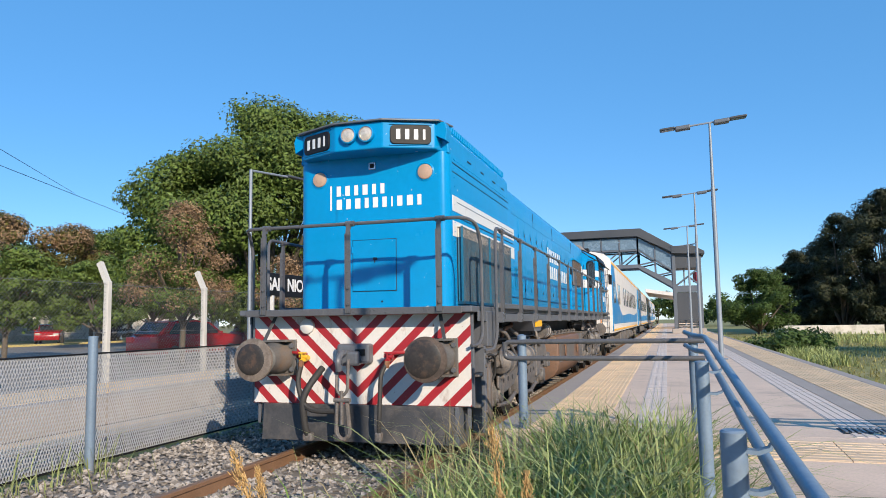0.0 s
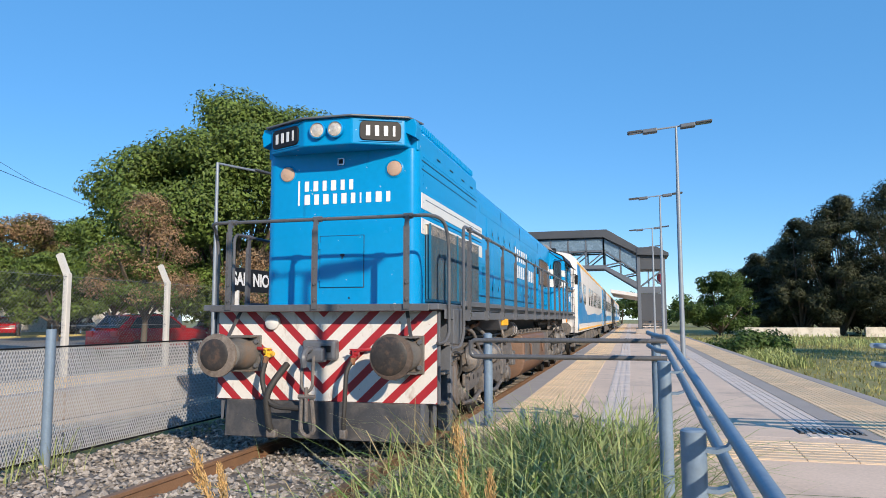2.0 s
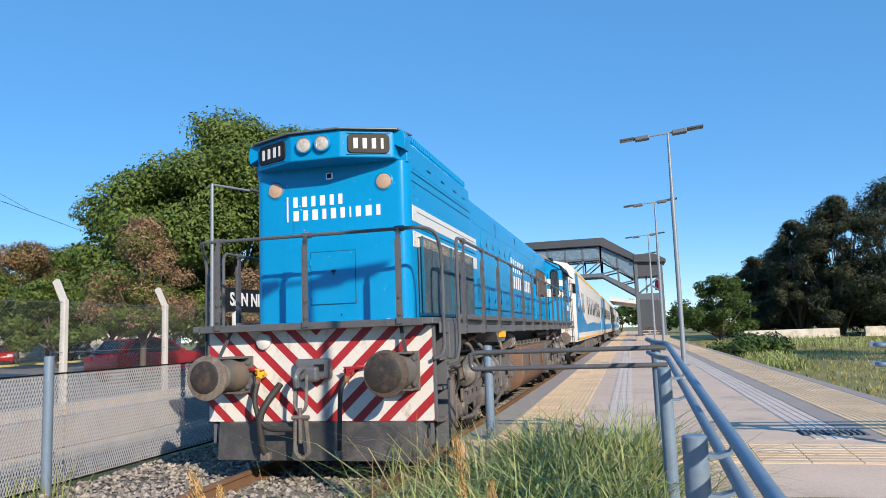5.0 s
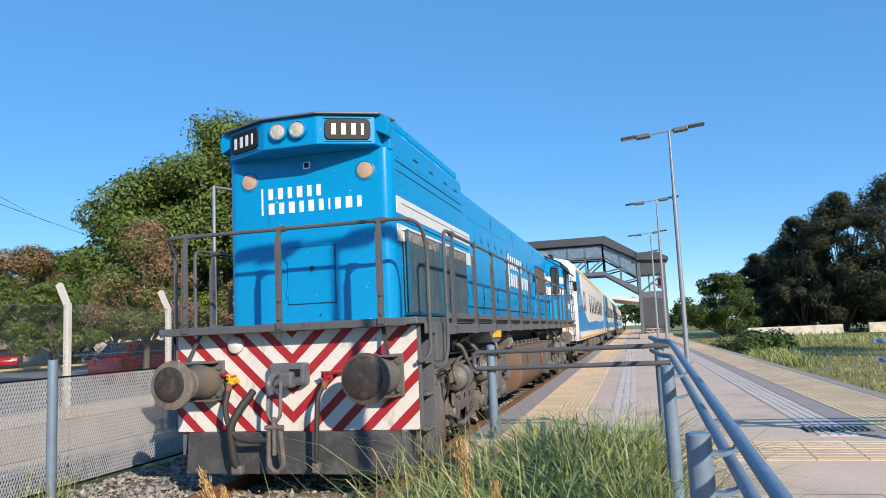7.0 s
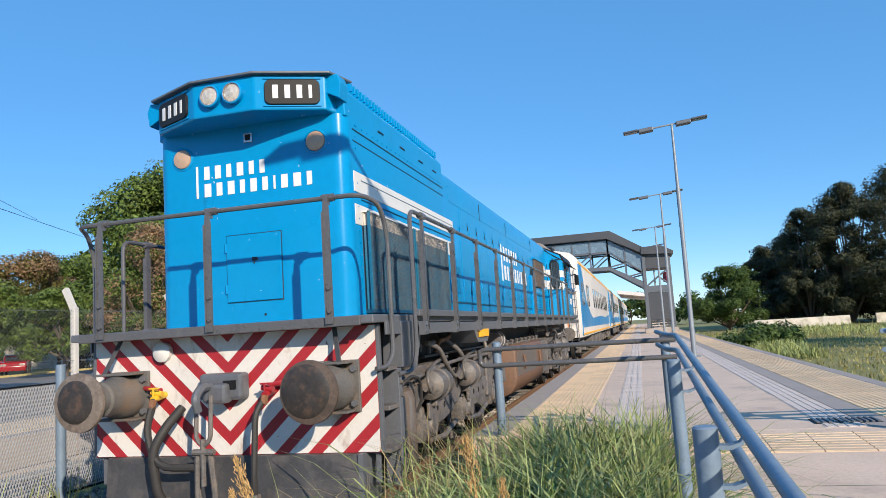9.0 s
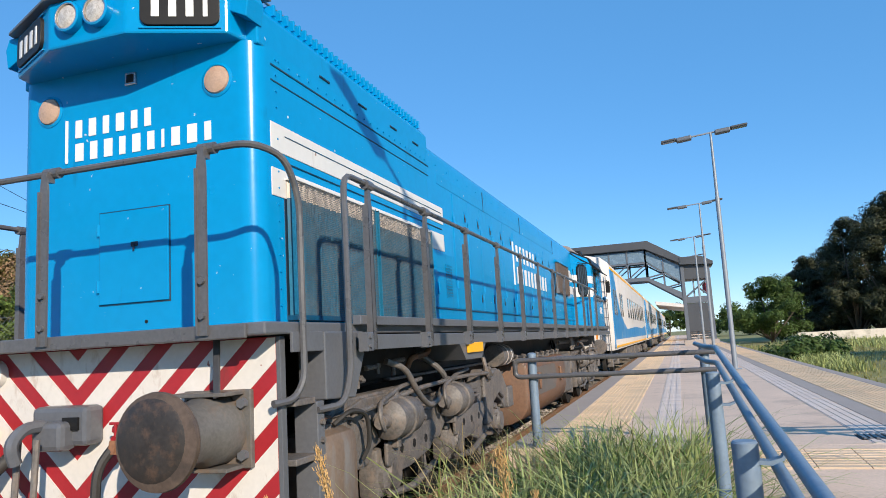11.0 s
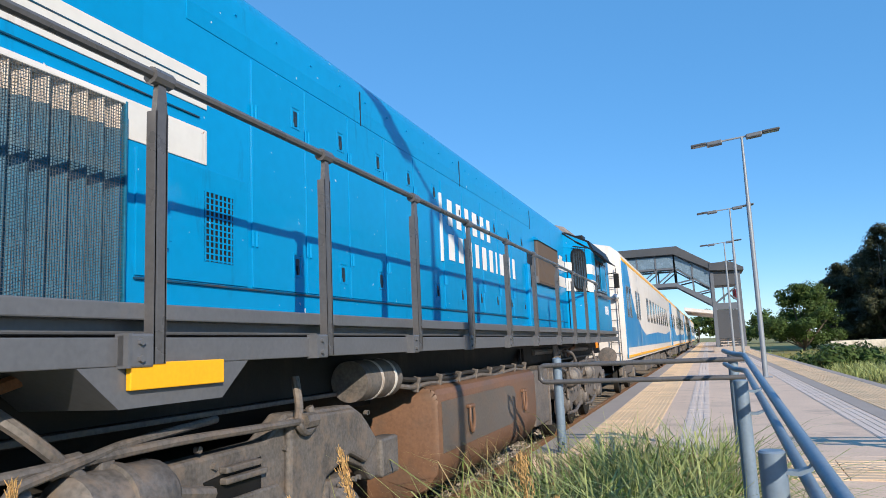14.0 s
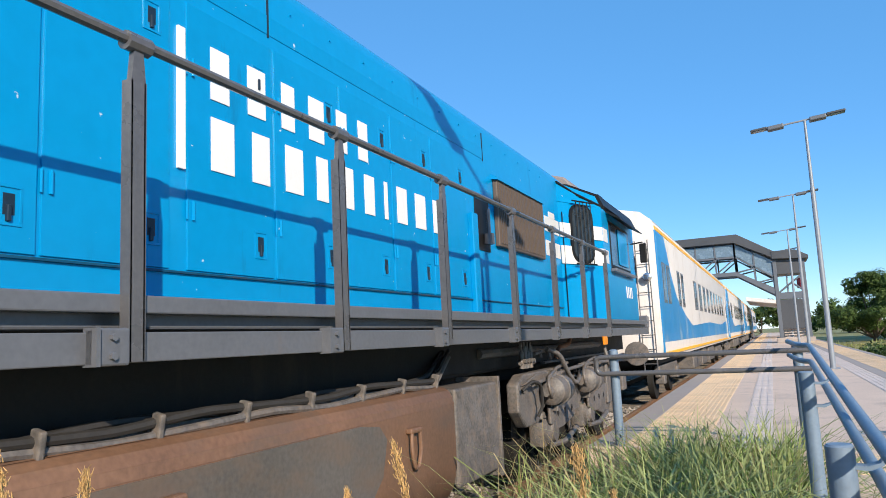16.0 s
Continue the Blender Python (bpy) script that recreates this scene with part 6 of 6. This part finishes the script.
def tree(x, y, z, height, width, label, material, seed, leaves=16000, leaf=0.16, trunk=0.22, low=0.25, lumps=26, group="", second=None, flat=1.0, skew=0.0, cone=0.0):
    rng = random.Random(seed)
    t = empty("tree", x, y, z, label, "tree", group)
    clear = height * low
    bm = B()
    cyl(bm, (0, 0, -0.2), (0.05, 0, clear * 1.2), trunk, 10, trunk * 0.75)
    blobs = []
    for i in range(lumps):
        u = rng.random()
        zz = clear + (height - clear) * (0.12 + 0.80 * u)
        fall = math.sin(math.pi * min(1, 0.22 + 0.76 * u)) ** 0.6
        ang, rad = rng.uniform(0, math.tau), width * 0.5 * fall * rng.random() ** 0.32 * 0.86
        size = width * rng.uniform(0.10, 0.19) * min(1.0, (40 / lumps) ** 0.24)
        rad *= 1 - cone * u
        c = (rad * math.cos(ang) + skew * (u - 0.35), rad * math.sin(ang), min(zz, height - size * 0.6))
        blobs.append((c, (size, size, size * rng.uniform(0.6, 0.85) * flat)))
        if i % 3 == 0:
            cyl(bm, (0.03, 0, clear * rng.uniform(0.7, 1.15)), c, trunk * 0.34, 6, 0.03)
    part("trunk", bm, BARK, t, smooth=True)
    leaf_cloud("crown", blobs, leaves, leaf, material, t, seed)
    if second:
        leaf_cloud("withered_crown", [(b[0], tuple(r * 1.05 for r in b[1])) for b in blobs[::4]], leaves // 2 if second is LEAF else leaves // 3, leaf, second, t, seed + 77, "patches of leaves of another tint")
    return t


tree(-16.3, 26.7, 0.16, 10.7, 12.6, "large dense green broadleaf tree by the street", LEAF, 3, 230000, 0.09, 0.42, 0.06, 150, skew=2.2, cone=0.0, flat=0.85)
tree(-14.3, 18.8, 0.16, 5.2, 3.9, "tree overgrown with withered brown creeper", LEAF_BROWN, 8, 19000, 0.046, 0.10, 0.30, 46, "", LEAF, cone=0.5)
tree(-25.0, 22.0, 0.16, 4.7, 4.8, "small bushy green tree by the street", LEAF, 9, 18000, 0.085, 0.12, 0.25, 30)
tree(-11.9, 20.5, 0.16, 3.6, 2.6, "small tree with withered creeper by the fence", LEAF_BROWN, 10, 8000, 0.05, 0.08, 0.2, 22, "", LEAF)
STREET = ((-45.5, 38.0, 9.6, 8.5, LEAF_RUSSET), (-45.0, 44.5, 9.2, 8.5, LEAF_RUSSET), (-45.5, 50.5, 9.8, 9, LEAF), (-44.5, 57, 9.6, 9, LEAF), (-47, 32.0, 8.4, 8, LEAF),
          (-45, 64, 10.2, 10, LEAF), (-34.0, 36.5, 5.6, 6.2, LEAF), (-46, 72, 10, 10, LEAF), (-38.5, 47.0, 7.0, 7.5, LEAF), (-52, 27.0, 9.0, 9, LEAF), (-52, 42.0, 10.5, 10, LEAF), (-52, 55, 11, 11, LEAF_RUSSET))
for i, (x, y, h, w, m) in enumerate(STREET):
    tree(x, y, 0.2, h, w, "street tree with green and russet leaves", m, 20 + i, 32000, 0.12, 0.2, 0.22, 44, "street trees", LEAF_BROWN if m is LEAF_RUSSET else None)
# meadow side: round tree and dark grove, and one tree whose shade lies on the grass
tree(8.1, 72.0, -0.12, 6.0, 7.4, "rounded dark green tree on the meadow", LEAF_BUSH, 40, 34000, 0.12, 0.25, 0.02, 44)
tree(18.3, 24.5, -0.12, 10.5, 9.0, "tall dark tree at the edge of the meadow", LEAF_DARK, 41, 9000, 0.2, 0.25, 0.12, 26)
GROVE = ((15.5, 74, 11.5, 6.5), (18.5, 72, 13.2, 7.5), (22.5, 70, 13.8, 9), (28, 68, 14.6, 10), (34, 70, 16.5, 11), (13.2, 82, 8.8, 6), (26, 79, 16, 11), (20, 84, 13, 9), (41, 66, 17, 12), (17, 90, 10, 8))
for i, (x, y, h, w) in enumerate(GROVE):
    tree(x, y, -0.12, h, w, "tall dark tree of a shaded grove", LEAF_DARK, 50 + i, 42000, 0.12, 0.3, 0.0, 90, "grove trees")
for i, (x, y, h, w) in enumerate(((14.5, 76, 4.2, 6), (18.5, 75, 5.0, 7), (22.5, 74, 5.2, 7), (26.5, 73.5, 5.4, 7.5), (31, 73, 5.6, 8), (36, 73, 5.6, 8), (42, 72.5, 5.6, 8))):
    tree(x, y, -0.15, h, w, "dark undergrowth at the foot of the grove", LEAF_DARK, 90 + i, 16000, 0.13, 0.12, 0.0, 36, "grove undergrowth")
for i, (x, y, h, w) in enumerate(((3.5, 150, 7, 12), (12, 140, 6, 12), (-2, 170, 6, 10), (22, 130, 9, 14), (32, 120, 9, 14), (-12, 180, 7, 12))):
    tree(x, y, -0.15, h, w, "distant green tree at the meadow's edge", LEAF_BUSH, 70 + i, 5000, 0.35, 0.3, 0.05, 16, "distant trees")


# ---- grass ----
def blades(name, count, region, h0, h1, width, material, seed, label, lean=0.35, dense=None, z=-0.1):
    """Bent grass blades, each a tapered strip of three pieces."""
    rng = np.random.default_rng(seed)
    x0, x1, y0, y1 = region
    px, py = rng.uniform(x0, x1, count), rng.uniform(y0, y1, count)
    if dense is not None:
        keep = dense(px, py, rng)
        px, py = px[keep], py[keep]
    n = len(px)
    # arching blades: the longer ones hang over
    ang = rng.uniform(0, math.tau, n)
    bend = np.clip(rng.normal(lean * 1.6, 0.55, n), 0.15, 2.7)
    crest = np.where(bend < math.pi / 2, np.sin(bend) / bend, 1 / bend)
    h = np.minimum((h0 + (h1 - h0) * rng.random(n) ** 1.3) / crest, h1 * 1.7)
    start = rng.normal(0, 0.30, n)
    dirx, diry = np.cos(ang), np.sin(ang)
    wx, wy = -diry, dirx
    w = width * rng.uniform(0.5, 1.4, n)
    rows = []
    for u, k in ((0, 0.9), (0.4, 1.0), (0.75, 0.7), (1.0, 0.0)):
        out = h * ((1 - np.cos(bend * u)) / bend + start * u)
        up = h * np.sin(bend * u) / bend
        for sg in ((-1, 1) if k else (0,)):
            rows.append(np.stack([px + dirx * out + sg * wx * w * k / 2, py + diry * out + sg * wy * w * k / 2, z + up], -1))
    v = np.stack(rows, 1)
    b = 7 * np.arange(n)[:, None]
    quads = np.concatenate([b + np.array([[0, 1, 3, 2]]), b + np.array([[2, 3, 5, 4]])])
    tris = b + np.array([[4, 5, 6]])
    ob = from_data(name, v.reshape(-1, 3).tolist(), quads.tolist() + tris.tolist(), material)
    return tagged(ob, label, "grass", kind="stuff")


MEADOW = leaf_mat("meadow_blades", (0.33, 0.30, 0.11))
thin = lambda x, y, r: r.random(len(x)) < np.clip((x + 1.50 - (y - 3.0) * 0.10) * 1.6, 0.015, 1)
blades("tall_grass", 8500, (-1.95, 0.14, 3.1, 6.9), 0.35, 0.86, 0.014, GRASS, 4, "tall green grass growing at the platform end", 0.85,
       lambda x, y, r: thin(x, y, r) & (np.sin(x * 6 + y * 2) + np.sin(y * 5 - x * 3) + r.normal(0, 0.9, len(x)) > -0.7))
blades("tall_grass", 4500, (-1.95, 0.14, 3.0, 6.8), 0.30, 0.74, 0.014, leaf_mat("deep_green_grass", (0.15, 0.24, 0.05), through=0.3), 34, "darker green grass among the tall blades", 1.0, thin)
blades("tall_grass", 500, (-1.8, 0.14, 3.2, 6.8), 0.75, 1.05, 0.006, GRASS, 24, "long thin grass stems at the platform end", 0.4, thin)
blades("dry_grass", 1000, (-1.9, 0.12, 3.0, 6.8), 0.30, 0.85, 0.008, leaf_mat("straw", (0.34, 0.27, 0.14)), 14, "dry straw stalks among the green grass", 0.7)
blades("dry_grass", 500, (-1.7, -1.0, 4.0, 6.6), 0.20, 0.5, 0.008, leaf_mat("pale_straw", (0.38, 0.30, 0.17)), 15, "dry straw beside the track", 0.9)
blades("weeds", 700, (-6.15, -5.2, 4.6, 6.6), 0.1, 0.55, 0.012, GRASS, 6, "sparse green weeds at the foot of the fence", 0.5, lambda x, y, r: r.random(len(x)) < 0.3 * (x < -5.7) + 0.04, -0.14)
blades("meadow_grass", 30000, (3.15, 26, 9.0, 62), 0.04, 0.14, 0.03, MEADOW, 7, "short dry straw-green meadow grass beside the platform", 0.6, None, -0.15)
blades("meadow_tufts", 6000, (3.2, 5.6, 25.0, 42), 0.2, 0.55, 0.03, GRASS, 17, "taller green grass tufts along the platform", 0.5,
       lambda x, y, r: (np.sin(x * 1.3 + 1) + np.sin(y * 0.5) + r.normal(0, 0.4, len(x))) > 1.0, -0.15)
blades("meadow_tufts", 14000, (4, 46, 42.0, 66), 0.15, 0.42, 0.045, GRASS, 18, "rough grass at the back of the meadow", 0.45,
       lambda x, y, r: (np.sin(x * 0.5 + 2) + np.sin(y * 0.4) + r.normal(0, 0.6, len(x))) > 0.2, -0.15)
bush = empty("bush", 5.0, 33.0, -0.15, "dark green bush beside the platform", "bush")
leaf_cloud("leaves", [((random.uniform(-1.4, 1.4), random.uniform(-1.6, 1.6), random.uniform(0.25, 0.7)), (0.7, 0.7, 0.5)) for _ in range(12)], 5000, 0.10, LEAF_BUSH, bush, 5)


def stalk(top, foot, length, seed, thick=0.0055):
    """A dry stem with a plume of small spikelets along its upper end."""
    rng = random.Random(seed)
    top, foot = Vector(top), Vector(foot)
    s = empty("grass_stalk", foot.x, foot.y, foot.z, "dry straw-coloured grass stalk with a feathery seed head", "grass stalk", "seed stalks")
    t = top - foot
    part("stem", tube(B(), [(0, 0, -0.1), tuple(t * 0.55), tuple(t)], 0.0022, 5, 0.2), SEED, s)
    axis = t.normalized()
    bm = B()
    for i in range(260):
        u = rng.random()
        spread = thick * (0.35 + 1.3 * math.sin(math.pi * min(1, u * 0.9 + 0.1)))
        c = t - axis * length * u + Vector((rng.gauss(0, spread), rng.gauss(0, spread), rng.gauss(0, spread))) * 0.7
        d = (axis + Vector((rng.gauss(0, 0.35), rng.gauss(0, 0.35), rng.gauss(0, 0.2)))).normalized()
        cyl(bm, c, c + d * rng.uniform(0.008, 0.016), 0.0014, 4, 0.0005)
    part("seed_head", bm, SEED, s, "feathery straw-coloured seed head")
    return s


stalk((-0.40, 1.65, 1.20), (-0.26, 1.70, 0.02), 0.19, 1, 0.0075)
stalk((-0.325, 1.667, 1.10), (-0.32, 1.68, 0.02), 0.12, 2)
stalk((-1.0, 1.62, 1.085), (-0.78, 1.72, -0.05), 0.11, 3)
leaning_stalk = stalk((-0.79, 1.505, 1.225), (-0.55, 1.60, -0.02), 0.15, 4)
stalk((-1.404, 0.959, 1.28), (-1.15, 1.15, -0.02), 0.15, 5)
stalk((-1.303, 1.092, 1.218), (-1.36, 1.05, -0.02), 0.10, 6)


# ---- street side: cars, house, low wall ----
def car(x, y, z, yaw, paint, label):
    c = empty("parked_car", x, y, z, label, "car", "parked cars")
    c.matrix_basis = pose(x, y, z, 0, 0, yaw)
    body = prism(B(), [(-2.0, 0.28), (-2.04, 0.62), (-1.86, 0.92), (-0.95, 1.0), (1.75, 1.02), (2.02, 0.86), (2.05, 0.30)], "x", -0.84, 0.84, 0.06)
    part("body", body, paint, c, smooth=True)
    part("cabin", prism(B(), [(-1.05, 0.98), (-0.35, 1.42), (0.3, 1.50), (1.35, 1.44), (1.85, 0.98)], "x", -0.72, 0.72, 0.05), paint, c, smooth=True)
    for s in (-1, 1):
        part("side_glass", prism(B(), [(-0.85, 1.0), (-0.30, 1.36), (0.35, 1.43), (1.22, 1.37), (1.5, 1.0)], "x", s * 0.715, s * 0.728), GLASS, c)
        for wy in (-1.25, 1.3):
            w = part("wheel", lathe(B(), [(0.30, 0.0), (0.31, 0.05), (0.31, 0.17), (0.28, 0.2), (0.004, 0.2)], pose(s * 0.66, wy, 0.31, 0, s * 90), 20), RUBBER, c, smooth=True)
            part("rim", lathe(B(), [(0.19, 0.0), (0.17, 0.02), (0.004, 0.01)], pose(s * 0.86, wy, 0.31, 0, s * 90), 14), CHROME, w)
        part("tail_light", bx(B(), s * 0.62 - 0.16, s * 0.62 + 0.16, 1.98, 2.06, 0.72, 0.92, 0.02), RED, c)
        part("headlight", bx(B(), s * 0.6 - 0.18, s * 0.6 + 0.18, -2.02, -1.9, 0.66, 0.82, 0.03), LAMP_GLASS, c)
        part("mirror", bx(B(), s * 0.92 - 0.09, s * 0.92 + 0.09, -0.72, -0.62, 0.96, 1.08, 0.02), paint, c)
    part("windscreen", prism(B(), [(-1.03, 1.01), (-0.36, 1.41), (-0.345, 1.40), (-1.0, 1.0)], "x", -0.62, 0.62), GLASS, c)
    part("rear_window", prism(B(), [(1.83, 1.01), (1.38, 1.40), (1.395, 1.42), (1.86, 1.02)], "x", -0.6, 0.6), GLASS, c)
    return c


car(-16.9, 22.6, 0.16, 168, CAR_RED, "red hatchback parked on the street")
car(-18.2, 30.4, 0.16, 174, CAR_RED, "dark red car parked in the shade of the tree")
car(-45.5, 44.0, 0.24, 40, CAR_RED, "small red car parked under street trees")
car(-45.5, 58.0, 0.24, 20, CAR_DARK, "dark car parked under street trees")
car(-45.0, 50.5, 0.24, 20, CAR_DARK, "dark car parked under street trees")
house = empty("house", -62, 62, 0.1, "low white house behind the street trees", "house")
part("wall", bx(B(), -4, 4, -22, 22, 0, 3.2, 0.02), PLASTER, house)
part("roof", prism(B(), [(-4.4, 3.2), (4.4, 3.2), (0, 4.6)], "y", -22.4, 22.4), RUST, house)
for yy in (-16, -8, 0, 8, 16):
    w = part("window", bx(B(), 3.98, 4.04, yy - 0.7, yy + 0.7, 1.0, 2.3, 0.01), WHITE, house)
    part("pane", bx(B(), 4.03, 4.05, yy - 0.6, yy + 0.6, 1.1, 2.2), GLASS, w)
wall = tagged(part("low_wall", bx(bx(B(), 9.8, 17.5, 69.0, 69.3, -0.3, 0.62, 0.03), 19.5, 60, 69.0, 69.3, -0.3, 0.66, 0.03), PLASTER), "weathered white low wall at the back of the meadow", "wall", kind="structure")
ml = empty("street_lamp", 19.0, 78.0, -0.15, "slim garden lamp post with a pale globe", "street lamp")
part("pole", cyl(B(), (0, 0, 0), (0, 0, 5.4), 0.06, 8), STATION, ml)
part("globe", lathe(B(), [(0.10, 0.0), (0.2, 0.1), (0.24, 0.25), (0.18, 0.42), (0.02, 0.5)], pose(0, 0, 5.3), 14), COACH_WHITE, ml, "pale lamp globe", True)


# ---- what moves ----
TRAVEL = [(0.0, 0.0), (1.0, 0.0), (2.0, 0.0), (3.0, 0.0), (3.5, 0.01), (4.0, 0.04), (4.2, 0.06), (5.0, 0.17), (5.8, 0.36), (6.5, 0.605), (7.0, 0.82), (7.5, 1.072), (8.0, 1.367),
          (8.2, 1.50), (9.2, 2.28), (10.3, 3.338), (10.5, 3.55), (11.0, 4.12), (11.5, 4.74), (12.0, 5.41), (12.5, 6.115), (13.0, 6.893), (13.5, 7.73),
          (14.0, 8.625), (14.5, 9.565), (15.0, 10.585), (15.5, 11.68), (16.0, 12.80)]


LEAN = [(0.0, 7, -5), (1.5, 8, -4.4), (3.0, 7.2, -5.2), (4.2, 8, -4.8), (6.5, 7, -4.6), (8.2, 6, -4.2), (10.3, 1, -0.6), (11.5, 0, 0.3), (13.0, 0.6, -0.3), (14.5, 0, 0.4), (16.0, 0.3, 0)]


def motions():
    # a dry stalk bent by the wind, which lets it rise again
    walk(leaning_stalk, [(t, pose(-0.55, 1.60, -0.02, rx, ry)) for t, rx, ry in LEAN])
    walk(loco, [(t, pose(TRACK, 7.30 - s, 0)) for t, s in TRAVEL])
    for i, c in enumerate(coaches):
        walk(c, [(t, pose(TRACK, 27.45 + 24.75 * i - s, 0)) for t, s in TRAVEL])


motions()
